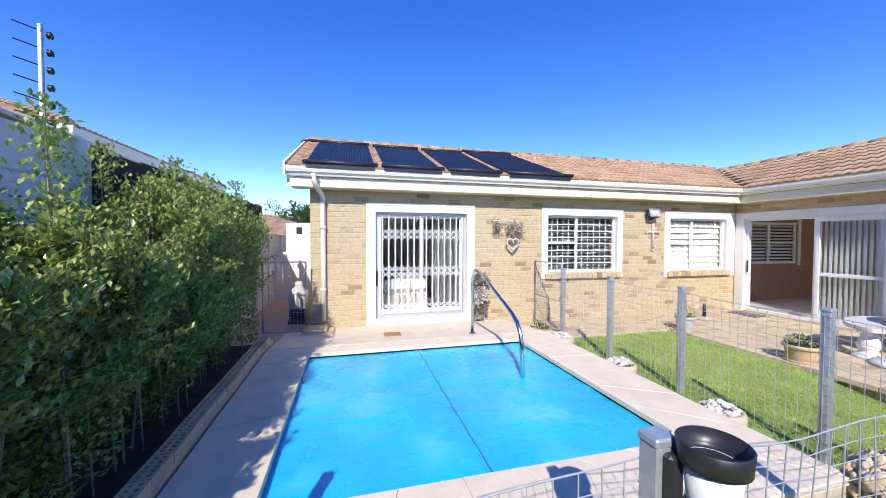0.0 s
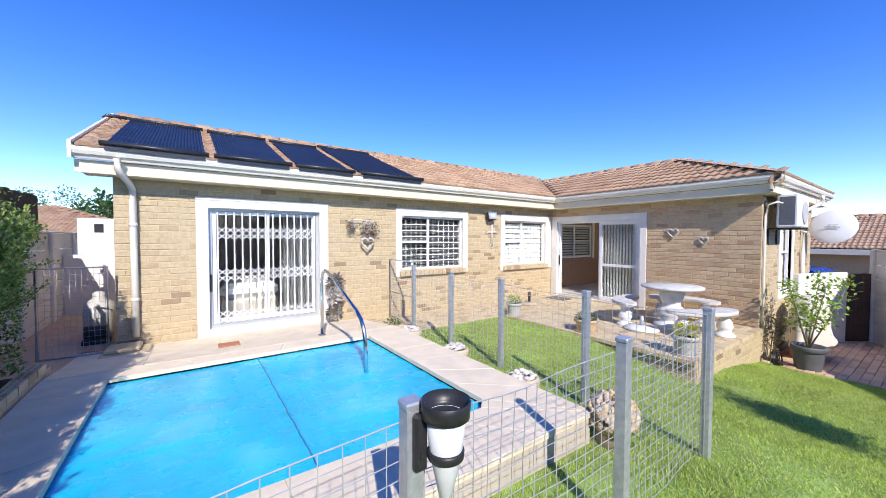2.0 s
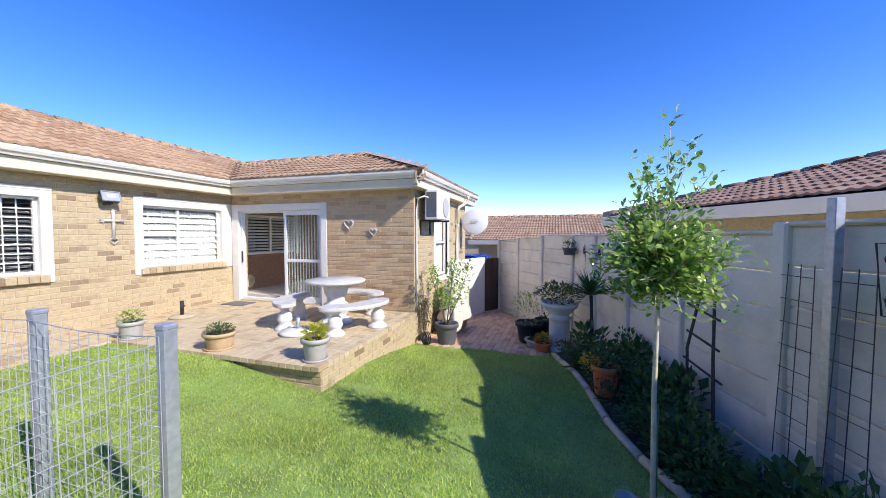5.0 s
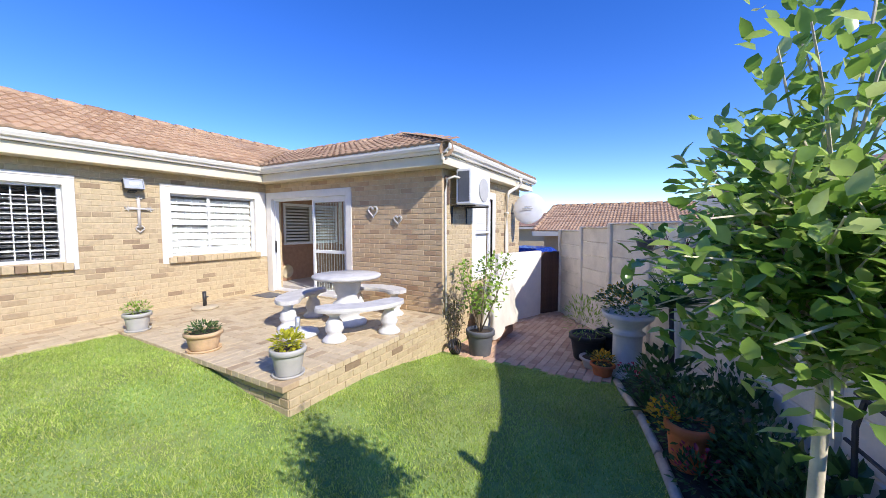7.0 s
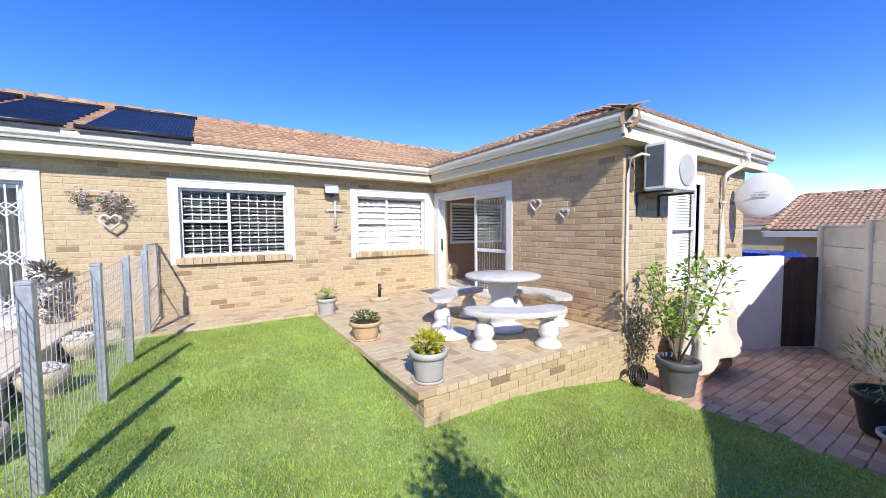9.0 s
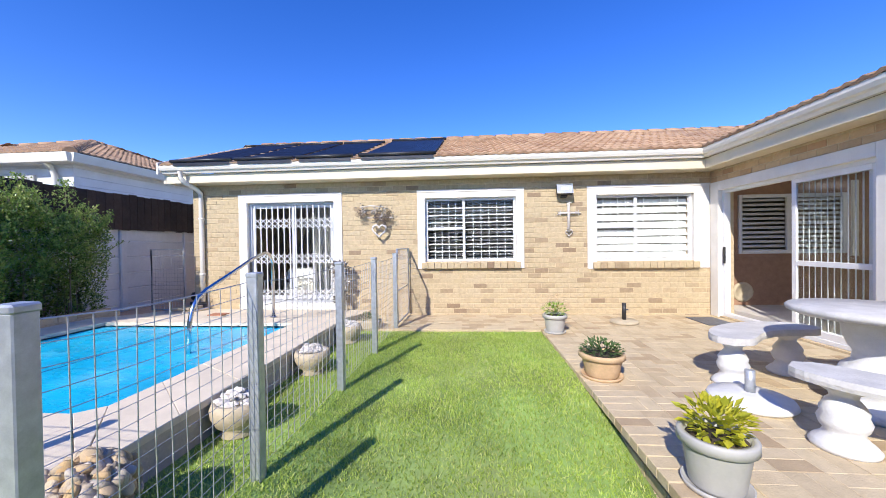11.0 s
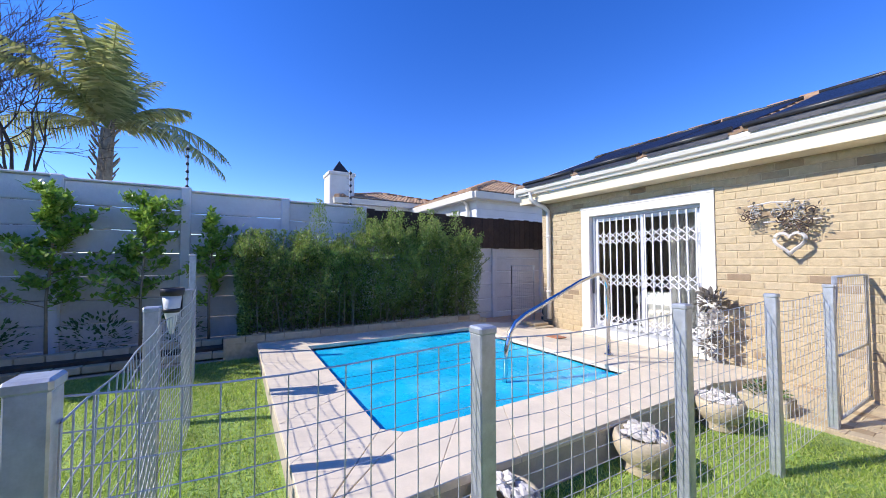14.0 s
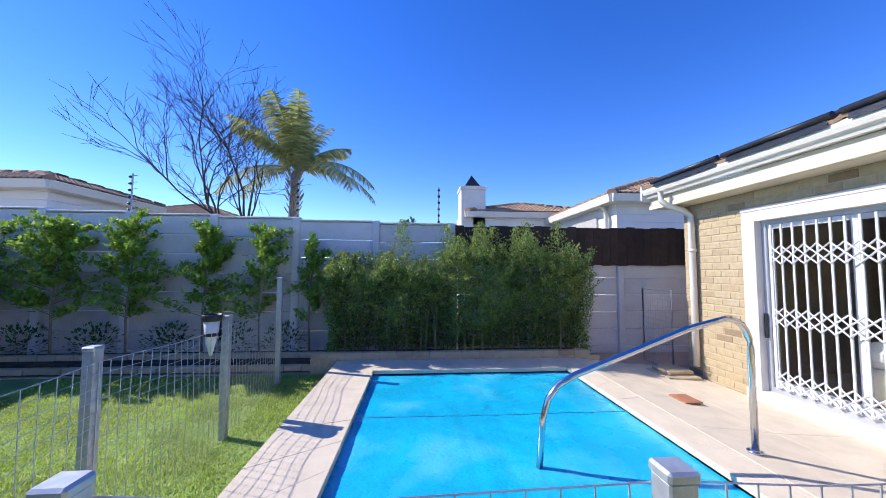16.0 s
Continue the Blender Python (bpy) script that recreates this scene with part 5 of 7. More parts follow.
for k in range(26):
    x, y = random.uniform(-1.85, -1.6), lerp(HY0 + .1, HY1 - .1, k / 25)
    tube(bm, [(x, y, -.05), (x + random.uniform(-.1, .1), y + random.uniform(-.1, .1), .7), (x + random.uniform(-.2, .2), y + random.uniform(-.2, .2), 1.4)], .009, 5, .4)
tagged(part("stem_mass", bm, M_BARK, hedge), kind="stuff")

# ---- saplings along the west wall ----
for x, y, top, bush in ((-1.80, 0.82, 1.76, 1.0), (-1.74, 0.12, 1.92, 1.5), (-1.76, -0.70, 1.94, 1.6), (-1.70, -1.71, 1.98, 1.9), (-1.66, -2.67, 1.98, 2.0), (-1.66, -3.7, 1.98, 2.0)):
    t = thing("young_tree", "slender young tree with bright green leaves by the wall", "tree", "young trees along the wall")
    bm = bmesh.new()
    z0 = -0.06
    tube(bm, [(x, y, z0), (x + .02, y - .01, .6), (x - .01, y + .02, 1.3), (x, y, top - .08)], .018, 6, .35)
    lv_ = []
    nb = int(22 * bush)
    for k in range(nb):
        z = lerp(.45, top - .15, ((k + random.random()) / nb) ** .8)
        an = random.uniform(0, 6.28)
        ln = random.uniform(.10, .40) * bush * (1.15 - .55 * (z - .3) / (top - .3))
        e = Vector((x + ln * math.cos(an) * .8, y + ln * math.sin(an), z + ln * .45))
        tube(bm, [(x, y, z), e], .006, 4, .5)
        for _ in range(int(52 * bush ** .5)):
            s = random.random()
            p = Vector((x, y, z)).lerp(e, .25 + .8 * s) + Vector((random.gauss(0, .03), random.gauss(0, .03), random.gauss(0, .03)))
            lv_.append((p, rdir(.4), random.uniform(.055, .095), random.uniform(.036, .058)))
    for _ in range(150):
        s = random.random()
        lv_.append((Vector((x + random.gauss(0, .05 * (1.2 - s)), y + random.gauss(0, .05 * (1.2 - s)), lerp(top - .6, top, s))), rdir(.8), random.uniform(.05, .08), random.uniform(.028, .042)))
    part("trunk", bm, M_BARK, t)
    leaves("crown", lv_, M_LEAF_YOUNG, t)
# low dark shrubs between the saplings
for k, (x, y) in enumerate(((-1.82, .45), (-1.85, -.3), (-1.82, -1.2), (-1.8, -2.2), (-1.85, -3.2))):
    t = thing("low_shrub", "low dark green shrub in the wall bed", "shrub", "shrubs in the west bed")
    leaves("foliage", tuft(260, (x, y, .18), (.25, .35, .26), .07, .035), M_LEAF_DARK, t)

# ---- two-tier brick edging of the west bed ----
edge_mesh = brick_mesh("brick", M_PAVER, 0.222, 0.106, 0.073, .006)
edging = thing("bed_edging", "two-tier pale brick edging of the garden bed", "edging", kind="structure")
for xx, zz in ((-1.30, -0.10), (-1.60, 0.0)):
    y = 1.0 if xx > -1.5 else 1.1
    while y > -4.6:
        o = new("brick", edge_mesh)
        o.parent = edging
        o.matrix_basis = Matrix.Translation((xx + random.uniform(-.006, .006), y, zz)) @ Matrix.Rotation(math.pi / 2 + random.uniform(-.03, .03), 4, "Z")
        y -= .232
bm = bmesh.new()
box(bm, -1.36, -4.6, -.5, -1.25, 1.1, -.16)
box(bm, -1.66, -4.6, -.5, -1.55, 1.2, -.045)
part("footing", bm, M_COPSIDE, edging)

# perforated bricks laid along the planter edge beside the pool
def holed_brick_mesh(l, w, h, nx, ny, rim):
    """A brick with nx by ny square holes through it."""
    bm = bmesh.new()

    def cuts(size, n):
        hole = (size - rim * (n + 1)) / n
        c = [-size / 2]
        for _ in range(n):
            c += [c[-1] + rim, c[-1] + rim + hole]
        return c + [size / 2]

    xs, ys = cuts(l, nx), cuts(w, ny)
    grid = {(a, b, z): bm.verts.new((xs[a], ys[b], z)) for a in range(len(xs)) for b in range(len(ys)) for z in (-h / 2, h / 2)}

    def solid(a, b):
        return 0 <= a < len(xs) - 1 and 0 <= b < len(ys) - 1 and not (a % 2 and b % 2)

    lo, hi = -h / 2, h / 2
    for a in range(len(xs) - 1):
        for b in range(len(ys) - 1):
            if not solid(a, b):
                continue
            ring = ((a, b), (a + 1, b), (a + 1, b + 1), (a, b + 1))
            for z in (lo, hi):
                bm.faces.new([grid[p + (z,)] for p in ring])
            for k, (da, db) in enumerate(((0, -1), (1, 0), (0, 1), (-1, 0))):
                if not solid(a + da, b + db):
                    p, q = ring[k], ring[(k + 1) % 4]
                    bm.faces.new((grid[p + (lo,)], grid[q + (lo,)], grid[q + (hi,)], grid[p + (hi,)]))
    return mesh_of("brick", bm, M_PAVER)


holed = holed_brick_mesh(.106, .222, .073, 2, 5, .018)
y = 1.12
while y < 5.0:
    o = new("brick", holed)
    o.parent = planter
    o.matrix_basis = Matrix.Translation((SX0 - .075 + random.uniform(-.004, .004), y, .058)) @ Matrix.Rotation(random.uniform(-.02, .02), 4, "Z")
    y += .23

# ---- pool side things ----
rail = thing("pool_handrail", "polished steel handrail reaching into the pool", "handrail")
bm = bmesh.new()
tube(bm, [(1.40, 4.76, -.03), (1.40, 4.76, .70)] + [(1.40, 4.76 - .16 * (1 - math.cos(t)), .70 + .20 * math.sin(t)) for t in (.3, .6, .9, 1.2, 1.5, 1.75)] + [(1.40, 4.30, .83), (1.40, 3.9, .68), (1.40, 3.5, .535), (1.40, 3.38, .47), (1.40, 3.31, .38), (1.40, 3.27, .25), (1.40, 3.24, -.12)], .022, 12)
part("tube", bm, M_CHROME, rail)
bm = bmesh.new()
lathe(bm, ((.05, 0), (.05, .008), (.03, .016)), 20, (1.40, 4.76, deck_z(1.4, 4.76)))
part("flange", bm, M_CHROME, rail)

def pebbles(name, material, rough, n=5):
    """A few uneven unit stones to be laid many times."""
    out = []
    for k in range(n):
        bm = bmesh.new()
        bmesh.ops.create_icosphere(bm, subdivisions=2 if n > 4 else 1, radius=1.0)
        for v in bm.verts:
            v.co *= 1 + rough * noise.noise(v.co * 1.4 + Vector((k * 7.0, 0, 0)))
        for f_ in bm.faces:
            f_.smooth = n > 4
        out.append(mesh_of(name, bm, material))
    return out


SHELLS = pebbles("shell", M_SHELLPIECE, .3, 4)
STONES = pebbles("stone", M_STONE, .2, 5)
bowl_xy = ((2.62, 2.22), (2.62, 3.32), (2.60, 4.40))
for k, (x, y) in enumerate(bowl_xy):
    z = ground_z(x, y)
    b_ = thing("stone_bowl", "round cast-stone bowl heaped with white shells", "planter", "stone bowls beside the pool", Matrix.Translation((x, y, z)) @ Matrix.Scale(.9, 4))
    bm = bmesh.new()
    lathe(bm, ((.11, 0), (.13, .02), (.10, .05), (.15, .09), (.185, .16), (.19, .21), (.175, .25), (.15, .255), (.14, .22), (.0001, .21)), 28)
    part("bowl", bm, M_BOWL, b_)
    for _ in range(60):
        an, r = random.uniform(0, 6.28), .13 * math.sqrt(random.random())
        s = random.uniform(.018, .04)
        o = new("shell", random.choice(SHELLS))
        o.parent = b_
        o.matrix_basis = (Matrix.Translation((r * math.cos(an), r * math.sin(an), .245 + .07 * (1 - (r / .14) ** 2) * random.random())) @ Matrix.Rotation(random.uniform(0, 3), 4, "X") @ Matrix.Diagonal((1.3 * s, .8 * s, .7 * s, 1)))
trough = thing("plant_trough", "small stone trough with low succulents", "planter", m=Matrix.Translation((2.66, 5.12, PATIO - .02)))
bm = bmesh.new()
box(bm, -.17, -.12, 0, .17, .12, .13, .015)
part("trough", bm, M_BOWL, trough)
leaves("plants", tuft(160, (0, 0, .16), (.15, .1, .07), .05, .02), M_LEAF_DARK, trough)

rocks = thing("rock_planter", "tree-stump planter heaped with river stones", "planter", m=Matrix.Translation((2.60, 1.28, ground_z(2.6, 1.28))) @ Matrix.Scale(.74, 4))
bm = bmesh.new()
lathe(bm, ((.17, -.05), (.18, .08), (.165, .17), (.20, .19), (.215, .26), (.20, .33), (.16, .35), (.0001, .34)), 22, squash=.92)
for v in bm.verts:
    v.co += Vector((noise.noise(v.co * 9), noise.noise(v.co * 9 + Vector((5, 0, 0))), 0)) * .03
part("stump", bm, M_LOG, rocks, "weathered wooden stump")
for k in range(210):
    side = k < 90
    an, u = random.uniform(0, 6.28), random.random()
    r = .225 if side else .215 * math.sqrt(u)
    z = random.uniform(.19, .40) if side else .40 + .13 * (1 - u) * random.uniform(.6, 1)
    q = random.uniform(.024, .044)
    o = new("stone", random.choice(STONES))
    o.parent = rocks
    o.matrix_basis = (Matrix.Translation((r * math.cos(an), r * math.sin(an), z)) @ Euler((random.uniform(0, 3), random.uniform(0, 3), 0)).to_matrix().to_4x4() @ Matrix.Diagonal((1.45 * q, 1.05 * q, .7 * q, 1)))
bm = bmesh.new()
lathe(bm, ((.18, .16), (.205, .20), (.205, .38), (.15, .45), (.0001, .49)), 24)
part("cement_core", bm, M_BOWL, rocks, "sandy cement between the stones")

feeder = thing("chlorine_funnel", "black and milky plastic funnel strapped to a fence post", "funnel", m=Matrix.Translation((0.57, 0.70, 0.50)))
bm = bmesh.new()
lathe(bm, ((.004, 0), (.012, .005), (.048, .17), (.050, .18), (.062, .30), (.058, .30), (.046, .19), (.0001, .18)), 28)
part("cone", bm, M_TRANSL, feeder, "milky translucent plastic body")
bm = bmesh.new()
lathe(bm, ((.060, .29), (.074, .295), (.078, .345), (.074, .348), (.068, .31), (.06, .30), (.0001, .295)), 28)
part("lid_ring", bm, M_BLACK, feeder, "black plastic rim")
bm = bmesh.new()
lathe(bm, ((.050, .165), (.056, .168), (.058, .19), (.053, .195)), 28)
box(bm, -.07, .03, .165, -.04, .07, .19)
box(bm, -.085, .035, .12, -.04, .065, .30, .008)
part("strap", bm, M_BLACK, feeder, "black strap and hook")

pgate = thing("fence_gate", "narrow mesh gate at the house end of the pool fence", "gate")
bm = bmesh.new()
tube(bm, [(3.10, 6.05, -.2), (3.10, 6.05, .92), (3.085, 5.16, .92), (3.085, 5.16, -.18), (3.10, 6.05, -.18)], .016, 6)
tube(bm, [(3.10, 6.05, .3), (3.085, 5.16, .3)], .010, 6)
part("gate_frame", bm, M_GALV, pgate)
vs_, fs_ = [], []
for k in range(13):
    wire(vs_, fs_, Vector((3.098, lerp(6.03, 5.18, k / 12), -.17)), Vector((3.098, lerp(6.03, 5.18, k / 12), .91)))
for k in range(15):
    wire(vs_, fs_, Vector((3.098, 6.03, lerp(-.17, .91, k / 14))), Vector((3.09, 5.18, lerp(-.17, .91, k / 14))))
o = new("wire_mesh", sheet_mesh("wire_mesh", vs_, fs_, M_WIRE))
o.parent = pgate

# step block, drain cover, door plant
bm = bmesh.new()
for x0, y0, z0, x1, y1, z1 in ((-.98, 5.55, DECK - .05, -.50, 5.98, DECK + .05), (-.94, 5.62, DECK + .051, -.6, 5.96, DECK + .10)):
    box(bm, x0, y0, z0, x1, y1, z1, .012)
tagged(part("paver_step", bm, M_PAVER), "stacked buff pavers at the foot of the downpipe", "step")
bm = bmesh.new()
box(bm, .20, 5.02, 0, .44, 5.20, .012, .003)
for v in bm.verts:
    v.co.z += deck_z(.3, 5.1)
tagged(part("drain_cover", bm, M_CHIP), "square terracotta cover set in the deck", "drain cover")
ps = thing("plant_stand", "white wrought-iron stand with dark metal flowers by the door", "plant stand", m=Matrix.Translation((1.95, 5.92, DECK)))
bm = bmesh.new()
for dx in (-.09, .09):
    tube(bm, [(dx, 0, 0), (dx * .7, .02, .45), (dx * .8, .02, .85)], .010, 6)
for z in (.12, .35, .6):
    tube(bm, [(-.09, 0, z), (.09, 0, z)], .008, 5)
part("frame", bm, M_ALU, ps)
leaves("leaves", tuft(120, (0, -.03, .72), (.12, .07, .12), .09, .06) + tuft(90, (0, -.03, .22), (.12, .06, .12), .08, .055), M_METALLEAF, ps, "dark metal leaves")
leaves("blossoms", tuft(160, (0, -.04, .47), (.13, .07, .14), .06, .05), M_SHELL, ps, "whitewashed metal leaves")

wreath = thing("wall_wreath", "iron wall ornament of leaves and a heart", "wall ornament", m=Matrix.Translation((2.56, 6.05, 1.38)))
bm = bmesh.new()
heart(bm, .13, .016, (.05, -.05, -.14))
heart(bm, .12, .010, (.05, -.06, -.14))
tube(bm, [(-.3, 0, .27), (-.1, -.02, .29), (.12, -.02, .27)], .009, 5)
for s in range(6):
    t = s / 6 * 6.28
    tube(bm, [(.06, 0, .08), (.06 + .22 * math.cos(t), -.03, .08 + .22 * math.sin(t))], .008, 5)
for dx, dz in ((-.2, .28), (.1, .27), (.05, -.1)):
    tube(bm, [(dx, -.03, dz), (dx, .075, dz)], .008, 5)
part("frame", bm, M_SHELL, wreath, "pale metal heart and scrolls")
for cx, cz, cr, n_ in ((.09, .12, .15, 11), (-.25, .16, .07, 5)):
    for k in range(n_):
        t = k * 2.4
        r = cr * math.sqrt((k + .5) / n_)
        bm = bmesh.new()
        tube(bm, [(cx + r * math.cos(t) + .05 * (1 - q / 16) * math.cos(q * .8 + t), -.05 - .02 * (q % 2), cz + r * math.sin(t) + .05 * (1 - q / 16) * math.sin(q * .8 + t)) for q in range(14)], .006, 5)
        part("scroll", bm, M_RUST if k % 3 else M_POTGREY, wreath)
lw = []
for _ in range(110):
    t, r = random.uniform(0, 6.28), .19 * math.sqrt(random.random())
    lw.append((Vector((.10 + 1.1 * r * math.cos(t), random.uniform(-.08, -.02), .11 + .9 * r * math.sin(t))), rdir(0) + Vector((0, -.4, 0)), random.uniform(.03, .055), random.uniform(.025, .04)))
for _ in range(36):
    lw.append((Vector((-.25 + random.gauss(0, .04), random.uniform(-.07, -.01), .16 + random.gauss(0, .06))), rdir(0), .045, .03))
leaves("metal_leaves", lw, M_METALLEAF, wreath, "weathered grey-brown metal leaves")

# ---- patio things ----
TC = Vector((6.98, 2.62, PATIO))
table = thing("garden_table", "round whitewashed concrete garden table on a turned pedestal", "table", m=Matrix.Translation(TC))
bm = bmesh.new()
lathe(bm, ((.0001, .655), (.30, .655), (.44, .668), (.485, .69), (.49, .712), (.475, .728), (.0001, .73)), 48)
part("tabletop", bm, M_TABLE, table)
bm = bmesh.new()
lathe(bm, ((.27, 0), (.28, .03), (.25, .06), (.19, .08), (.16, .12), (.21, .19), (.225, .26), (.20, .32), (.15, .36), (.14, .42), (.17, .47), (.19, .53), (.20, .60), (.24, .655)), 32)
part("pedestal", bm, M_PEDESTAL, table)


def bench_at(angle, parts=True):
    c, R, half, wd = TC, 0.80, radians(44), .17
    t = thing("garden_bench", "curved whitewashed concrete bench on two turned pedestals", "bench", "benches round the table", Matrix.Translation(TC) @ Matrix.Rotation(angle, 4, "Z"))
    bm = bmesh.new()
    n = 28
    prof = ((-1, .375), (-1.02, .40), (-.97, .43), (.97, .43), (1.02, .40), (1, .375))
    rings = []
    for k in range(n + 1):
        a = lerp(-half, half, k / n)
        end = math.sqrt(max(0.0, 1 - (abs(a) / half) ** 6)) * .98 + .02
        rings.append([bm.verts.new(((R + u * wd * end) * math.cos(a), (R + u * wd * end) * math.sin(a), z)) for u, z in prof])
    for p, q in zip(rings, rings[1:]):
        for k in range(6):
            bm.faces.new((p[k], p[(k + 1) % 6], q[(k + 1) % 6], q[k]))
    bm.faces.new(rings[0]), bm.faces.new(rings[-1][::-1])
    part("seat", bm, M_TABLE, t)
    for a in (-radians(27), radians(27)):
        bm = bmesh.new()
        lathe(bm, ((.145, 0), (.15, .02), (.13, .045), (.10, .07), (.085, .10), (.105, .13), (.115, .165), (.10, .20), (.105, .225), (.085, .26), (.06, .295), (.065, .32), (.11, .35), (.12, .375)), 24, (R * math.cos(a), R * math.sin(a), 0))
        part("pedestal", bm, M_PEDESTAL, t)
    return t


for an in (113, 240, 6):
    bench_at(radians(an))


def pot(name, label, x, y, z, r, h, material, plant, plant_mat, category="plant pot", saucer=True, rim=.012, group="", soil=True):
    t = thing(name, label, category, group, Matrix.Translation((x, y, z)))
    bm = bmesh.new()
    lathe(bm, ((r * .72, .012), (r * .76, .03), (r * .93, h * .78), (r * .94, h * .80), (r + rim, h * .82), (r + rim, h * .97), (r + rim * .6, h), (r * .90, h), (r * .86, h * .88), (.0001, h * .87)), 30)
    part("pot", bm, material, t)
    if saucer:
        bm = bmesh.new()
        lathe(bm, ((r * .8, 0), (r * .92, .004), (r * .97, .03), (r * .92, .03), (r * .85, .013), (.0001, .0115)), 30)
        part("saucer", bm, material, t)
    bm = bmesh.new()
    lathe(bm, ((r * .85, h * .875), (r * .84, h * .90), (.0001, h * .905)), 20)
    part("soil", bm, M_SOIL, t, "dark potting soil")
    if plant:
        leaves("plant", plant, plant_mat, t)
    return t


pot("flower_pot", "grey pot with a yellow-green shrub on the patio edge", 5.36, 1.80, PATIO, .155, .27, M_POTGREY, tuft(240, (0, 0, .33), (.13, .13, .09), .06, .035), M_LEAF_LIME)
pot("flower_pot", "sand-coloured fluted pot with low dark plants", 5.34, 3.26, PATIO, .185, .22, M_POTSAND, tuft(320, (0, 0, .25), (.17, .17, .07), .05, .02), M_LEAF_DARK)
pa = pot("flower_pot", "pale grey pot with a green and pinkish plant", 5.30, 4.86, PATIO, .15, .25, M_POTGREY, tuft(260, (0, 0, .30), (.16, .16, .09), .05, .02), M_LEAF_YOUNG)
leaves("dry_flowers", tuft(130, (0, 0, .42), (.17, .17, .12), .03, .012), M_POTSAND, pa, "thin pinkish dry stalks")

ub = thing("umbrella_base", "white concrete umbrella base with a steel tube", "umbrella base", m=Matrix.Translation((6.24, 2.78, PATIO)))
bm = bmesh.new()
lathe(bm, ((.25, 0), (.27, .02), (.255, .05), (.10, .075), (.05, .08)), 36)
part("base", bm, M_PEDESTAL, ub)
bm = bmesh.new()
tube(bm, [(0, 0, .07), (0, 0, .24)], .032, 14)
part("socket", bm, M_GALV, ub)
ub = thing("umbrella_base", "flat concrete umbrella base with a black tube", "umbrella base", m=Matrix.Translation((6.45, 5.45, PATIO)))
bm = bmesh.new()
lathe(bm, ((.19, 0), (.20, .02), (.185, .045), (.05, .055)), 32)
part("base", bm, M_BOWL, ub)
bm = bmesh.new()
tube(bm, [(0, 0, .05), (0, 0, .30)], .03, 12)
tube(bm, [(.02, 0, .20), (.06, 0, .20)], .012, 6)
part("socket", bm, M_BLACK, ub)
bm = bmesh.new()
box(bm, 7.55, 5.3, PATIO, 7.95, 5.85, PATIO + .012, .003)
tagged(part("door_mat", bm, M_POTDARK), "dark door mat outside the sliding door", "mat")

# ---- end of the wing: pot tree, covered braai, gate ----
def shrub_tree(name, label, x, y, z, h, n, l, w, material, trunk_r=.014, stems=4, spread=.28, low=.25, bark=None, fine=False, cat="tree"):
    t = thing(name, label, cat)
    bm = bmesh.new()
    data = []
    for k in range(stems):
        an = k / stems * 6.28 + random.uniform(-.4, .4)
        top = Vector((x + spread * math.cos(an) * random.uniform(.5, 1), y + spread * math.sin(an) * random.uniform(.5, 1), z + h * random.uniform(.8, 1)))
        mid = Vector((x, y, z)).lerp(top, .5) + Vector((random.gauss(0, .03), random.gauss(0, .03), 0))
        tube(bm, [(x, y, z), mid, top], trunk_r, 6, .35)
        for _ in range(n // stems):
            s = random.uniform(low, 1)
            c = (Vector((x, y, z)).lerp(mid, s * 2) if s < .5 else mid.lerp(top, s * 2 - 1))
            an2 = random.uniform(0, 6.28)
            ln = random.uniform(.02, .22) * (1.1 - .5 * s)
            p = c + Vector((ln * math.cos(an2), ln * math.sin(an2), random.uniform(0, .12)))
            if random.random() < .12:
                tube(bm, [c, p], .004, 3)
            data.append((p, rdir(.2), l * random.uniform(.6, 1.2), w * random.uniform(.7, 1.2)))
    part("stem", bm, bark or M_BARK, t)
    leaves("crown", data, material, t, fine=fine)
    return t


gz = ground_z(8.24, 1.0)
pot("plant_tub", "large dark grey plastic tub", 8.26, 1.06, gz, .215, .42, M_POTDARK, None, None, saucer=False)
shrub_tree("potted_citrus", "leggy green citrus tree growing from the tub", 8.26, 1.06, gz + .36, 1.30, 620, .085, .05, M_LEAF_YOUNG, .014, 5, .50)
shrub_tree("climbing_shrub", "straggly brownish shrub against the wing wall", 8.24, 1.54, gz, 1.0, 300, .05, .026, M_LEAF_OLIVE, .008, 5, .16)
braai = thing("covered_braai", "tall object under a draped dusty cream tarpaulin", "covered furniture", m=Matrix.Translation((9.50, 1.24, gz - .04)) @ Matrix.Diagonal((1.25, 1.0, 1.12, 1)))
bm = bmesh.new()
segs, rings = 40, []
for j, (z, r) in enumerate(((.26, .46), (.33, .45), (.42, .41), (.50, .40), (.60, .37), (.70, .37), (.80, .33), (.88, .33), (.96, .27), (1.02, .16), (1.03, .001))):
    ring = []
    for k in range(segs):
        t = 2 * math.pi * k / segs
        fold = 1 + (.10 * math.sin(7 * t + j * .4) + .05 * math.sin(13 * t)) * (1.1 - z)
        drop = -.18 * max(0, math.sin(t * 2 + .8)) * (1 if j == 0 else .4 if j == 1 else 0)
        fold += .14 * noise.noise((3 * math.cos(t), 3 * math.sin(t), z * 5)) + .07 * noise.noise((8 * math.cos(t), 8 * math.sin(t), z * 11))
        ring.append(bm.verts.new((1.05 * r * fold * math.cos(t), .72 * r * fold * math.sin(t), z + drop)))
    rings.append(ring)
for p, q in zip(rings, rings[1:]):
    for k in range(segs):
        bm.faces.new((p[k], p[(k + 1) % segs], q[(k + 1) % segs], q[k])).smooth = True
part("tarpaulin", bm, M_TARP, braai)
bm = bmesh.new()
box(bm, -.30, -.18, 0, .32, .2, .5, .01)
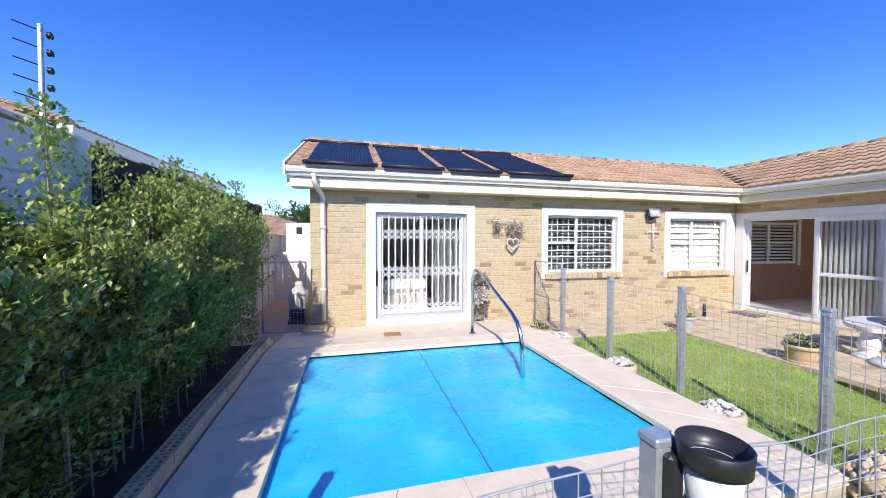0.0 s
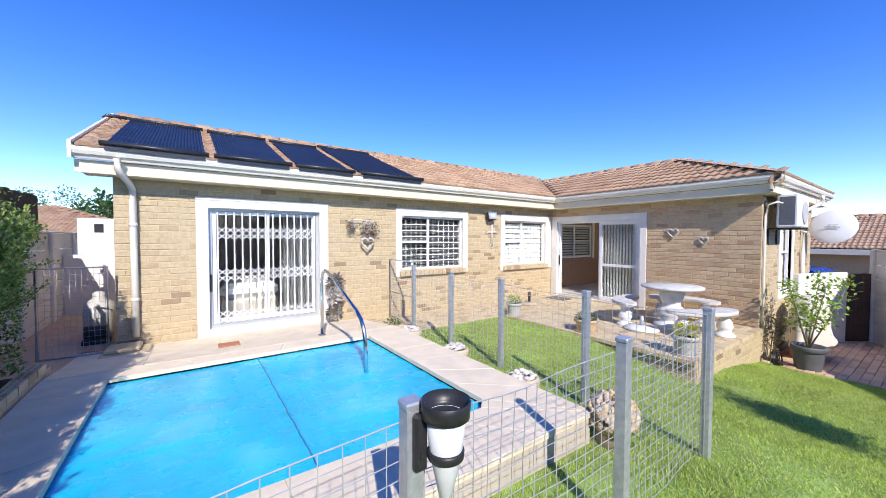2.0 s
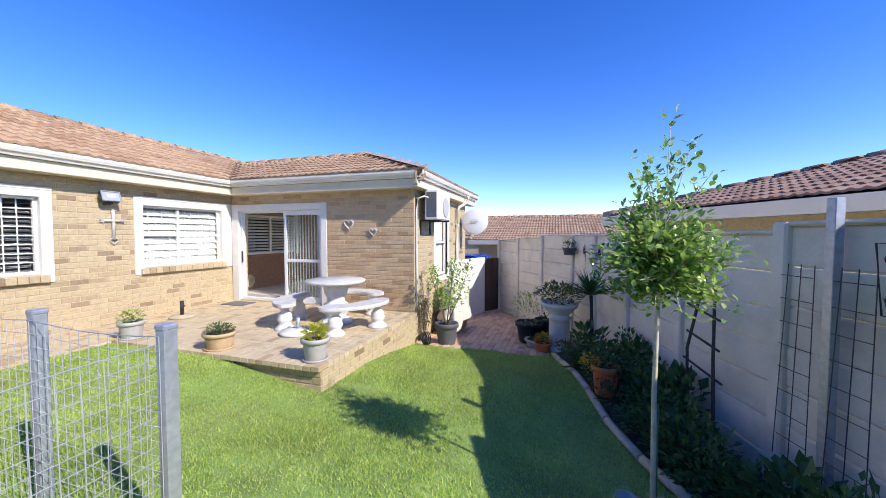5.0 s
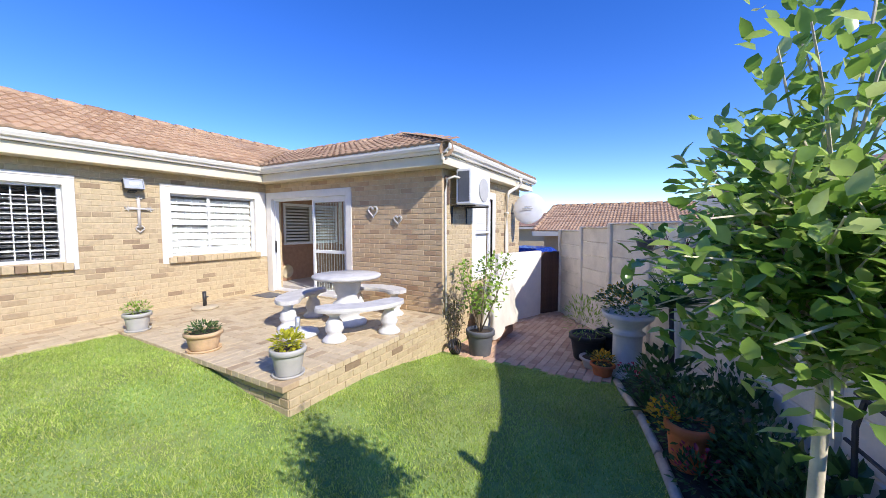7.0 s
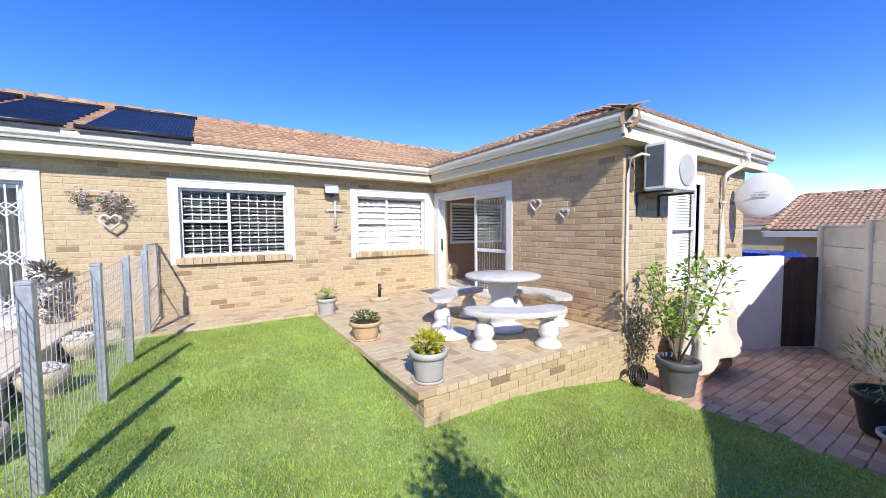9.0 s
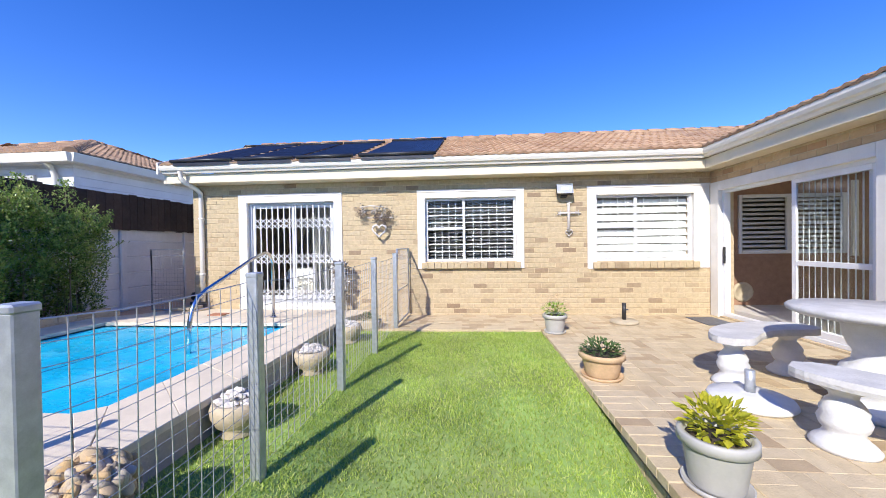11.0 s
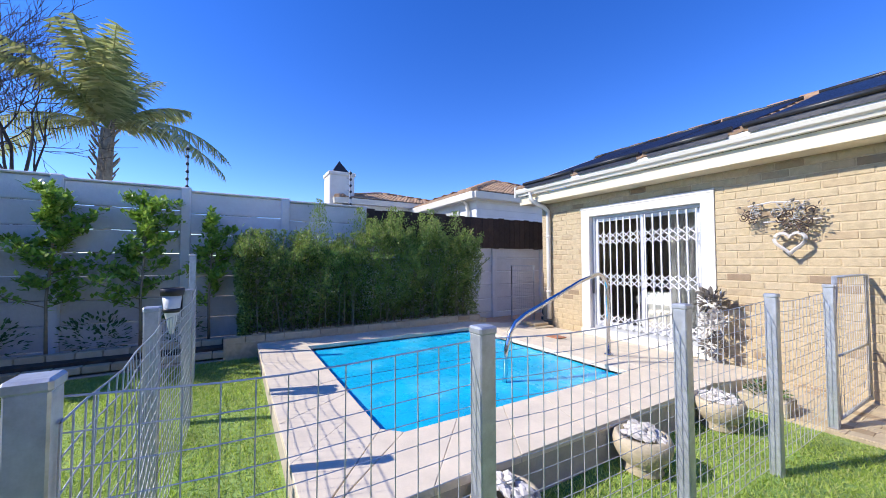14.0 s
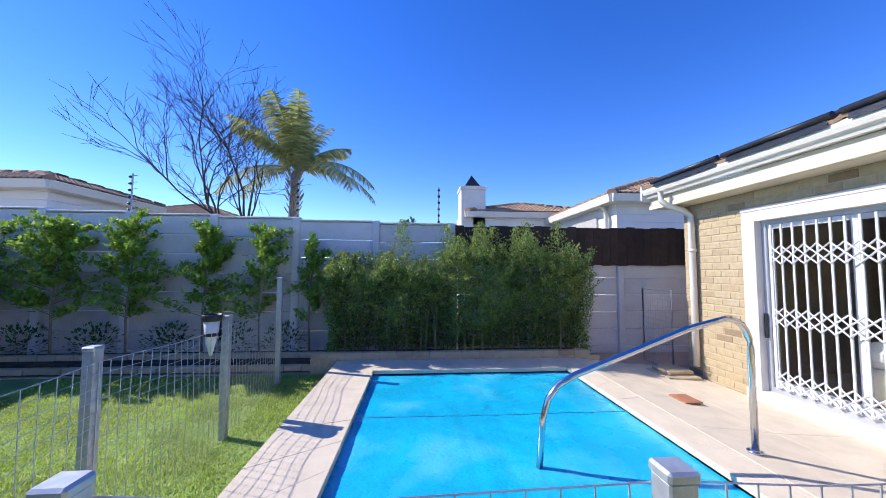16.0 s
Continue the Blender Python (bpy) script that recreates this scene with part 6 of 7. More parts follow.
part("stand", bm, M_DARKIN, braai, "brick base below the cover")
bm = bmesh.new()
box(bm, 0, -.06, -1.1, 1.66, .06, .60, .006)
tagged(part("screen_wall", bm, M_WHITE, m=Matrix.Translation((10.35, 1.60, 0)) @ Matrix.Rotation(math.atan2(-.52, 1.58), 4, "Z")), "low white plastered screen wall beside the gate", "wall", kind="structure")
tg = thing("timber_gate", "brown slatted timber side gate", "gate")
GDIR = Vector((.62, -.40, 0))
for k in range(8):
    bm = bmesh.new()
    box(bm, 0, -.012, -.98, GDIR.length / 8 - .003, .012, .56 + random.uniform(-.012, .012), .003)
    part("slat", bm, M_GATEWOOD, tg, m=Matrix.Translation(Vector((11.94, 1.10, 0)) + GDIR * (k / 8)) @ Matrix.Rotation(math.atan2(GDIR.y, GDIR.x), 4, "Z"))
for z in (-.7, .35):
    bm = bmesh.new()
    tube(bm, [(11.97, 1.125, z), (12.53, .76, z)], .022, 4)
    part("rail", bm, M_GATEWOOD, tg)
hose = thing("hose_reel", "coiled dark garden hose at the patio corner", "hose", m=Matrix.Translation((8.06, 1.46, gz + .13)) @ Matrix.Rotation(radians(75), 4, "X"))
bm = bmesh.new()
tube(bm, [(.11 * math.cos(t * .4) * (1 + .004 * t), .11 * math.sin(t * .4), .002 * t) for t in range(60)], .010, 6)
part("coil", bm, M_BLACK, hose)

# ---- the standard tree on the lawn ----
TX, TY = 4.2, -1.46
TZ = ground_z(TX, TY)
tree = thing("lawn_tree", "slim-trunked young tree with a round glossy green crown", "tree")
bm = bmesh.new()
tube(bm, [(TX, TY, TZ - .02), (TX + .012, TY, TZ + .4), (TX - .008, TY + .01, TZ + .9), (TX, TY, TZ + 1.5), (TX, TY + .01, TZ + 1.9)], .018, 10, .6)
bl = []
random.seed(11)
tips = []
for k in range(165):
    an, el = random.uniform(0, 6.28), random.uniform(-.6, 1.2)
    r = random.uniform(.15, .40)
    c0 = Vector((TX, TY, TZ + random.uniform(1.42, 1.84)))
    e = Vector((TX + r * math.cos(an) * math.cos(el), TY + r * math.sin(an) * math.cos(el), TZ + 1.65 + r * .95 * math.sin(el)))
    tips.append((c0, e, 1.0))
for an, rr, zz in ((.3, .16, 2.28), (3.6, .12, 2.2), (5.2, .2, 2.36), (1.9, .12, 2.14), (4.4, .24, 2.18), (5.6, .1, 2.48), (2.6, .2, 2.12)):
    tips.append((Vector((TX, TY, TZ + 1.8)), Vector((TX + rr * math.cos(an), TY + rr * math.sin(an), TZ + zz)), 1.5))
for c0, e, wgt in tips:
    m_ = c0.lerp(e, .55) + Vector((random.gauss(0, .02), random.gauss(0, .02), .03))
    tube(bm, [c0, m_, e], .004, 5, .4)
    for _ in range(int(26 * wgt)):
        s = random.uniform(.25, 1.05)
        p = c0.lerp(e, s) + Vector((random.gauss(0, .035), random.gauss(0, .035), random.gauss(0, .035)))
        d = (e - c0).normalized() * .5 + rdir(.15)
        bl.append((p, d, random.uniform(.036, .058), random.uniform(.022, .034)))
part("trunk", bm, M_BARKPALE, tree)
bm = bmesh.new()
tube(bm, [(TX + .035, TY - .02, TZ - .02), (TX + .03, TY - .015, TZ + .82)], .011, 8)
part("stake", bm, M_STAKE, tree, "green bamboo stake")
leaves("crown", bl, M_LEAF_TREE, tree, fine=True)
ring_ = thing("tree_ring", "ring of bricks and small pots round the tree's foot", "edging", m=Matrix.Translation((TX, TY, TZ)))
for k in range(11):
    t = k / 11 * 6.28
    bm = bmesh.new()
    if k % 3 == 1:
        lathe(bm, ((.045, 0), (.062, .12), (.066, .125), (.06, .125), (.05, .04), (.0001, .03)), 18, (.21 * math.cos(t), .21 * math.sin(t), 0))
        part("pot", bm, M_POTGREY, ring_, "small grey pot")
    else:
        box(bm, -.06, -.03, 0, .06, .03, .085, .008, Matrix.Translation((.23 * math.cos(t), .23 * math.sin(t), 0)) @ Matrix.Rotation(t + math.pi / 2, 4, "Z") @ Matrix.Rotation(random.uniform(-.2, .2), 4, "Y"))
        part("brick", bm, M_PAVER, ring_)
bm = bmesh.new()
lathe(bm, ((.2, .0), (.2, .03), (.0001, .05)), 20)
part("soil", bm, M_SOIL, ring_)

# ---- south bed ----
def wallp(s, off=0.0, z=0.0):
    """A point s metres along the south wall from its corner, off metres towards the lawn."""
    nrm = Vector((SWD.y, -SWD.x, 0))
    nrm = nrm if nrm.y > 0 else -nrm
    p = SW0 + SWD * s + nrm * off
    return Vector((p.x, p.y, z))


NRM = wallp(0, 1) - wallp(0, 0)
# timber edge of the bed
edge_t = thing("bed_edge", "pale weathered edging logs along the garden bed", "edging", kind="structure")
for k in range(17):
    a_, b_ = bed_point(k / 17), bed_point((k + .97) / 17)
    bm = bmesh.new()
    tube(bm, [(a_.x, a_.y, ground_z(a_.x, a_.y) + .03), (b_.x, b_.y, ground_z(b_.x, b_.y) + .03 + random.uniform(-.008, .008))], .042, 7)
    part("log", bm, M_SIDEDGE, edge_t)
# shrubs filling the bed
random.seed(5)
for k in range(36):
    s_ = 2.2 + k * .19 + random.uniform(-.1, .1)
    p = wallp(s_, .05)
    p = p.lerp(Vector((p.x, bed_edge(p.x), 0)), random.uniform(.15, .75))
    z = ground_z(p.x, p.y) + .05
    h = random.uniform(.28, .62)
    t = thing("bed_shrub", "dark green leafy plant in the shaded bed", "shrub", "plants in the south bed")
    big = k % 4 == 0
    leaves("foliage", tuft(170 if big else 340, (p.x, p.y, z + h * .5), (.27, .27, h * .6), .13 if big else .065, .085 if big else .034, .5), M_LEAF_DARK, t)
for k, (x_, y_) in enumerate(((7.63, -1.17), (6.87, -1.37), (6.1, -1.5), (5.2, -1.8), (8.0, -1.06))):
    p = Vector((x_, y_, 0))
    t = thing("bed_flowers", "cluster of small red flowers among leaves", "flowers", "red flowers in the bed")
    z = ground_z(p.x, p.y) + .04
    leaves("foliage", tuft(130, (p.x, p.y, z + .12), (.16, .16, .12), .07, .025), M_LEAF_DARK, t)
    leaves("blossoms", tuft(46, (p.x, p.y, z + .22), (.15, .15, .08), .035, .03), M_FLOWER_R, t)


def spiky(name, label, p, n, l, material, up=.9, w=.025):
    t = thing(name, label, "plant")
    data = []
    verts, faces = [], []
    for k in range(n):
        an = k * 2.4
        el = random.uniform(.25, 1.3)
        d = Vector((math.cos(an) * math.cos(el), math.sin(an) * math.cos(el), math.sin(el)))
        side = d.cross(Vector((0, 0, 1))).normalized()
        L_ = l * random.uniform(.7, 1.1)
        base = len(verts)
        for q in range(5):
            u = q / 4
            c = Vector(p) + d * L_ * u - Vector((0, 0, .22 * L_ * u * u * math.cos(el)))
            ww = w * (1 - u ** 1.6) + .001
            verts += [c - side * ww + Vector((0, 0, ww * .5)), c, c + side * ww + Vector((0, 0, ww * .5))]
        for q in range(4):
            i0 = base + q * 3
            faces += [(i0, i0 + 1, i0 + 4, i0 + 3), (i0 + 1, i0 + 2, i0 + 5, i0 + 4)]
    o = new("leaves", sheet_mesh("leaves", verts, faces, material))
    o.parent = t
    return t


py_ = Vector((7.45, -1.40, 0))
yz = ground_z(py_.x, py_.y)
t = spiky("yucca", "dark spiky yucca plant on a short stem", (py_.x, py_.y, yz + 1.08), 80, .50, M_LEAF_DARK)
bm = bmesh.new()
tube(bm, [(py_.x, py_.y, yz), (py_.x + .02, py_.y - .02, yz + .6), (py_.x, py_.y, yz + 1.08)], .03, 8, .8)
part("stem", bm, M_BARKDARK, t)
spiky("agave", "low spiky green plant in the bed", (7.16, -1.23, ground_z(7.16, -1.23) + .05), 34, .38, M_LEAF_DARK)
ur = Vector((8.62, -0.98, 0))
uz = ground_z(ur.x, ur.y)
urn = thing("urn_planter", "white fluted column urn with yellow flowers", "planter", m=Matrix.Translation((ur.x, ur.y, uz)) @ Matrix.Diagonal((1.12, 1.12, 1.12, 1)))
bm = bmesh.new()
lathe(bm, ((.19, 0), (.20, .04), (.165, .07), (.155, .10), (.155, .50), (.17, .53), (.20, .55), (.15, .58), (.16, .62), (.28, .74), (.30, .80), (.27, .80), (.22, .74), (.0001, .72)), 32)
for v in bm.verts:
    if .09 < v.co.z < .51:
        an = math.atan2(v.co.y, v.co.x)
        v.co.xy *= 1 + .05 * math.cos(16 * an)
part("urn", bm, M_PEDESTAL, urn)
leaves("foliage", tuft(620, (0, 0, .94), (.38, .38, .17), .075, .034), M_LEAF_DARK, urn)
leaves("blossoms", tuft(230, (0, 0, .99), (.38, .38, .15), .035, .03), M_FLOWER_Y, urn)
for (s_, off_), r, h, mt, lab, pl, pm in (
        ((9.0, -.42), .26, .40, M_POTBLACK, "black plastic pot with a feathery green bush", tuft(420, (0, 0, .66), (.36, .36, .32), .10, .016, .8), M_LEAF_YOUNG),
        ((9.2, -.74), .22, .44, M_POTBLACK, "black plastic pot in the shade", tuft(120, (0, 0, .42), (.17, .17, .14), .07, .03), M_LEAF_DARK),
        ((8.66, -.56), .19, .16, M_POTGREY, "shallow pale bowl with a small plant", tuft(60, (0, 0, .17), (.11, .11, .06), .05, .02), M_LEAF_DARK),
        ((8.36, -.70), .15, .17, M_TERRA, "terracotta pot with yellow flowers", tuft(120, (0, 0, .24), (.14, .14, .09), .05, .03), M_FLOWER_Y),
        ((6.38, -1.47), .15, .36, M_TERRA, "tall orange terracotta pot with yellow blooms", tuft(90, (.02, .18, .36), (.15, .12, .09), .05, .035), M_FLOWER_Y)):
    p = Vector((s_, off_, 0))
    q = pot("flower_pot", lab, p.x, p.y, ground_z(p.x, p.y) + .02, r, h, mt, pl, pm, saucer=False)
    if mt is M_TERRA:
        leaves("foliage", tuft(110, (0, 0, h + .05), (r, r, .08), .06, .025), M_LEAF_DARK, q)

# trellises and ornaments on the wall
def wall_frame(s_, off_, z):
    """Axes at the wall: x along it, y towards the garden, z up."""
    m = Matrix.Identity(4)
    m.col[0][:3], m.col[1][:3] = (-SWD)[:3], NRM[:3]
    m.col[2][:3] = (0, 0, 1)
    m.translation = wallp(s_, off_, z)
    return m


tr = thing("trellis", "dark branch trellis leaning on the wall", "trellis", m=wall_frame(4.07, .10, -.33))
bm = bmesh.new()
for x0, x1 in ((-.12, -.02), (.22, .12)):
    tube(bm, [(x0 - .05, .12, 0), (x0, .1, .5), (x1, .03, 1.15)], .014, 5)
for z, w_ in ((.35, .5), (.62, .42), (.88, .42), (1.05, .3)):
    tube(bm, [(.05 - w_ / 2, .08, z - .03), (.05 + w_ / 2, .08, z + .04)], .011, 5)
part("lattice", bm, M_BARKDARK, tr)
for s_ in (4.84, 5.18):
    tr = thing("wire_trellis", "thin rusty wire trellis against the wall", "trellis", "wire trellises", wall_frame(s_, .09, -.3))
    bm = bmesh.new()
    for x in (-.09, .0, .09):
        tube(bm, [(x * 1.3, .06, 0), (x, .02, 1.35)], .004, 4)
    for k in range(8):
        tube(bm, [(-.11, .05, .15 + k * .16), (.11, .05, .15 + k * .16)], .003, 4)
    part("lattice", bm, M_RUST, tr)
gp = thing("steel_post", "tall galvanised steel post in front of the wall", "post", m=wall_frame(5.03, .10, -.35))
bm = bmesh.new()
box(bm, -.03, -.03, -.2, .03, .03, 1.82, .004)
part("post", bm, M_GALV, gp)
for s_ in (5.34, 5.64):
    fo = thing("flower_ornament", "wire frame with dark red metal flower and small pot", "wall ornament", "flower ornaments on the wall", wall_frame(s_, .06, .80))
    bm = bmesh.new()
    tube(bm, [(-.09, 0, 0), (-.13, 0, .40), (.13, 0, .40), (.09, 0, 0), (-.09, 0, 0)], .006, 5)
    tube(bm, [(0, 0, .40), (0, 0, .55)], .004, 4)
    tube(bm, [(0, .01, .08), (0, .01, .28)], .006, 5)
    part("frame", bm, M_BLACK, fo)
    bm = bmesh.new()
    for k in range(5):
        t_ = k / 5 * 6.28 + .3
        bmesh.ops.create_icosphere(bm, subdivisions=2, radius=.036, matrix=Matrix.Translation((.045 * math.cos(t_), .012, .30 + .045 * math.sin(t_))) @ Matrix.Diagonal((1, .25, 1, 1)))
    part("flower", bm, M_RED, fo, "dark red metal petals")
    bm = bmesh.new()
    lathe(bm, ((.03, 0), (.045, .07), (.047, .075), (.0001, .07)), 14, (0, .03, .03))
    part("pot", bm, M_BLACK, fo, "small black pot")
for s_, z_, lab in ((.17, .85, "black wall-hung pot with trailing plant"),):
    hp = thing("hanging_pot", lab, "plant pot", m=wall_frame(s_, .16, z_) @ Matrix.Scale(1.25, 4))
    bm = bmesh.new()
    lathe(bm, ((.08, 0), (.10, .10), (.105, .11), (.09, .11), (.0001, .1)), 20)
    part("pot", bm, M_POTDARK, hp)
    bm = bmesh.new()
    tube(bm, [(0, -.1, .2), (0, -.02, .28), (0, .05, .2), (0, .0, .1)], .006, 5)
    part("hook", bm, M_BLACK, hp)
    leaves("plant", tuft(90, (0, 0, .14), (.12, .1, .07), .06, .02), M_LEAF_DARK, hp)
for s_ in (.76, 1.44):
    so = thing("star_ornament", "dark red metal starburst on the wall", "wall ornament", "starbursts on the wall", wall_frame(s_, .06, .96) @ Matrix.Scale(1.2, 4))
    bm = bmesh.new()
    for k in range(9):
        t_ = k / 9 * 6.28
        tube(bm, [(0, .02, 0), (.10 * math.cos(t_), .01, .10 * math.sin(t_))], .008, 4, .3)
    tube(bm, [(0, 0, 0), (0, 0, -.3)], .005, 4)
    part("star", bm, M_RED, so)

# side passage: leaning mesh panel, pump and white box
lp = thing("leaning_mesh_panel", "galvanised mesh gate panel standing in the side passage", "gate")
bm = bmesh.new()
tube(bm, [(-1.55, 5.93, -.12), (-1.55, 5.93, .96), (-.93, 5.93, .96), (-.93, 5.93, -.12), (-1.55, 5.93, -.12)], .016, 6)
part("gate_frame", bm, M_GALV, lp)
vs_, fs_ = [], []
for k in range(12):
    wire(vs_, fs_, Vector((lerp(-1.53, -.95, k / 11), 5.93, -.11)), Vector((lerp(-1.53, -.95, k / 11), 5.93, .95)))
for k in range(16):
    wire(vs_, fs_, Vector((-1.53, 5.93, lerp(-.11, .95, k / 15))), Vector((-.95, 5.93, lerp(-.11, .95, k / 15))))
o = new("wire_mesh", sheet_mesh("wire_mesh", vs_, fs_, M_WIRE))
o.parent = lp
pump = thing("pool_pump", "pool pump with a white filter tank in the passage", "pool pump", m=Matrix.Translation((-1.16, 6.9, -.13)))
bm = bmesh.new()
lathe(bm, ((.14, 0), (.17, .05), (.18, .4), (.16, .52), (.07, .58), (.07, .66), (.03, .68)), 24)
part("filter", bm, M_POTGREY, pump)
bm = bmesh.new()
tube(bm, [(-.1, -.35, .16), (.14, -.35, .16)], .085, 14)
box(bm, -.12, -.43, 0, .16, -.27, .06)
part("motor", bm, M_BLACK, pump)
bm = bmesh.new()
tube(bm, [(0, -.35, .22), (0, -.35, .5), (0, -.1, .5), (0, 0, .62)], .025, 8)
part("pipe", bm, M_GUTTER, pump)
inv = thing("meter_cabinet", "white electrical cabinet on the neighbouring passage wall", "cabinet", m=Matrix.Translation((-1.17, 7.0, 1.08)) @ Matrix.Scale(.62, 4))
bm = bmesh.new()
box(bm, -.35, 0, 0, .35, .28, .85, .015)
part("body", bm, M_ALU, inv)
bm = bmesh.new()
box(bm, -.06, -.012, .52, .1, -.001, .72, .004)
part("panel", bm, M_BLACK, inv, "black display panel")
bm = bmesh.new()
box(bm, -.42, -.03, -.08, .42, .3, -.001)
part("shelf", bm, M_ALU, inv)
bm = bmesh.new()
box(bm, -2.0, 9.29, -.6, -.89, 9.4, 1.0)
tagged(part("passage_wall", bm, M_PRECAST_W), "low wall at the end of the side passage", "wall", kind="structure")

# ---- neighbouring houses ----
FAR_TILE = tile_mesh("far_tile", M_TILE_FAR, .30, .36)
FAR_TILE_R = tile_mesh("far_tile_red", M_TILE, .30, .36)


def tile_slope(parent, e0, e1, up, pitch, depth, mesh, hip0=0.0, hip1=0.0, name="roof_tiles"):
    """Tiles over a slope: e0 to e1 is the eave, up the level direction towards the ridge; hip0/hip1: how fast the ends draw in."""
    e0, e1, up = Vector(e0), Vector(e1), Vector(up).normalized()
    d = (e1 - e0).normalized()
    L_ = (e1 - e0).length
    rot = Matrix.Identity(4)
    upv = (up * math.cos(pitch) + Vector((0, 0, math.sin(pitch))))
    rot.col[0][:3], rot.col[1][:3], rot.col[2][:3] = d[:], upv[:], d.cross(upv)[:]
    places = []
    n = int(depth / .325)
    for r in range(n):
        run = r * .325 * math.cos(pitch)
        s = run * hip0 + .15
        while s < L_ - run * hip1 - .1:
            places.append(Matrix.Translation(e0 + d * s + upv * (r * .325)) @ rot)
            s += .298
    pieces("tile", parent, places, mesh, name, lambda p: False)


def hip_house(name, label, x0, x1, y0, y1, z0, eave, pitch, wall_mat, tile, siding=True, over=.35, rot=None, gable=False):
    h = thing(name, label, "house", m=rot)
    w, l = x1 - x0, y1 - y0
    if siding:
        k = 0
        z = z0
        while z < eave - .02:
            bm = bmesh.new()
            zz = min(z + .20, eave)
            for ax0, ay0, ax1, ay1 in ((x0, y0, x1, y0 + .03), (x1 - .03, y0 + .031, x1, y1 - .031), (x0, y0 + .031, x0 + .03, y1 - .031), (x0, y1 - .03, x1, y1)):
                box(bm, ax0, ay0, z + .006, ax1, ay1, zz, .0)
            part("siding_board", bm, wall_mat, h)
            z += .20
        bm = bmesh.new()
        box(bm, x0 + .035, y0 + .035, z0, x1 - .035, y1 - .035, eave - .02)
        part("wall", bm, wall_mat, h)
    else:
        bm = bmesh.new()
        box(bm, x0, y0, z0, x1, y1, eave)
        part("wall", bm, wall_mat, h)
    half = min(w, l) / 2 + over
    rz = eave + math.tan(pitch) * half
    a = [(x0 - over, y0 - over, eave), (x1 + over, y0 - over, eave), (x1 + over, y1 + over, eave), (x0 - over, y1 + over, eave)]
    if w >= l:
        r0, r1 = (x0 - over + half, (y0 + y1) / 2, rz), (x1 + over - half, (y0 + y1) / 2, rz)
        fs = [(0, 1, 5, 4), (1, 2, 5), (2, 3, 4, 5), (3, 0, 4)]
    else:
        r0, r1 = ((x0 + x1) / 2, y0 - over + half, rz), ((x0 + x1) / 2, y1 + over - half, rz)
        if gable:
            r0, r1 = ((x0 + x1) / 2, y0 - over, rz), ((x0 + x1) / 2, y1 + over, rz)
        fs = [(0, 1, 4), (1, 2, 5, 4), (2, 3, 5), (3, 0, 4, 5)]
    o = new("roof_base", sheet_mesh("roof_base", [(x, y, z - .04) for x, y, z in a + [r0, r1]], fs + [(3, 2, 1, 0)], M_TILE_DARK))
    o.parent = h
    depth = half / math.cos(pitch)
    for i, (up) in enumerate(((0, 1, 0), (-1, 0, 0), (0, -1, 0), (1, 0, 0))):
        if not gable:
            tile_slope(h, a[i], a[(i + 1) % 4], up, pitch, depth, tile, 1.0, 1.0)
        elif i % 2:
            tile_slope(h, a[i], a[(i + 1) % 4], up, pitch, depth, tile)
    for p, q in ((a[0], r0), (a[1], r1 if w >= l else r0), (a[2], r1), (a[3], r0 if w >= l else r1), (r0, r1)):
        if (Vector(p) - Vector(q)).length > .3:
            bm = bmesh.new()
            ridge(bm, p, q, .12)
            part("ridge_tiles", bm, tile.materials[0], h)
    for i in range(4):
        p, q = Vector(a[i]), Vector(a[(i + 1) % 4])
        outv = (Vector(((0, -1, 0), (1, 0, 0), (0, 1, 0), (-1, 0, 0))[i]))
        bm = bmesh.new()
        extrude_profile(bm, ((0, .0), (0, -.2), (.06, -.2), (.09, -.02), (.09, .0)), p - Vector((0, 0, .03)), q - Vector((0, 0, .03)), outv)
        part("gutter", bm, M_GUTTER, h)
    bm = bmesh.new()
    box(bm, x0 - over + .01, y0 - over + .01, eave - .22, x1 + over - .01, y1 + over - .01, eave - .19)
    part("soffit", bm, M_GUTTER, h)
    return h


H1 = hip_house("neighbour_house", "white weatherboard house with a terracotta hip roof", -11.5, -5.05, 7.6, 14.5, -.3, 3.2, .36, M_SIDING, FAR_TILE_R, over=.3)
wn1 = tagged(part("window", (lambda b: (box(b, -7.6, 7.54, 1.7, -6.0, 7.598, 2.75, .01), b)[1])(bmesh.new()), M_POTGREY, H1), "grey shaded window")
bm = bmesh.new()
tube(bm, [(-5.5, 7.26, 3.1), (-5.5, 7.5, 2.9), (-5.4, 7.5, 2.7), (-5.4, 7.5, .5)], .06, 10)
part("downpipe", bm, M_GUTTER, H1)
H2 = hip_house("neighbour_house", "white house with a tiled roof and a chimney", -16.0, -9.3, 4.5, 9.5, -.3, 3.42, .28, M_SIDING, FAR_TILE_R, over=.25)
bm = bmesh.new()
box(bm, -10.2, 4.05, 2.0, -9.3, 4.98, 4.32, .02)
box(bm, -10.24, 4.01, 4.26, -9.26, 5.02, 4.40, .02)
ch = part("chimney", bm, M_WHITE, H2, "square white plastered chimney")
bm = bmesh.new()
v = [bm.verts.new(p) for p in ((-10.02, 4.20, 4.42), (-9.46, 4.20, 4.42), (-9.46, 4.82, 4.42), (-10.02, 4.82, 4.42), (-9.74, 4.51, 4.92))]
for f_ in ((0, 1, 4), (1, 2, 4), (2, 3, 4), (3, 0, 4), (3, 2, 1, 0)):
    bm.faces.new([v[k] for k in f_])
part("cowl", bm, M_BLACK, ch, "black pyramid cowl")
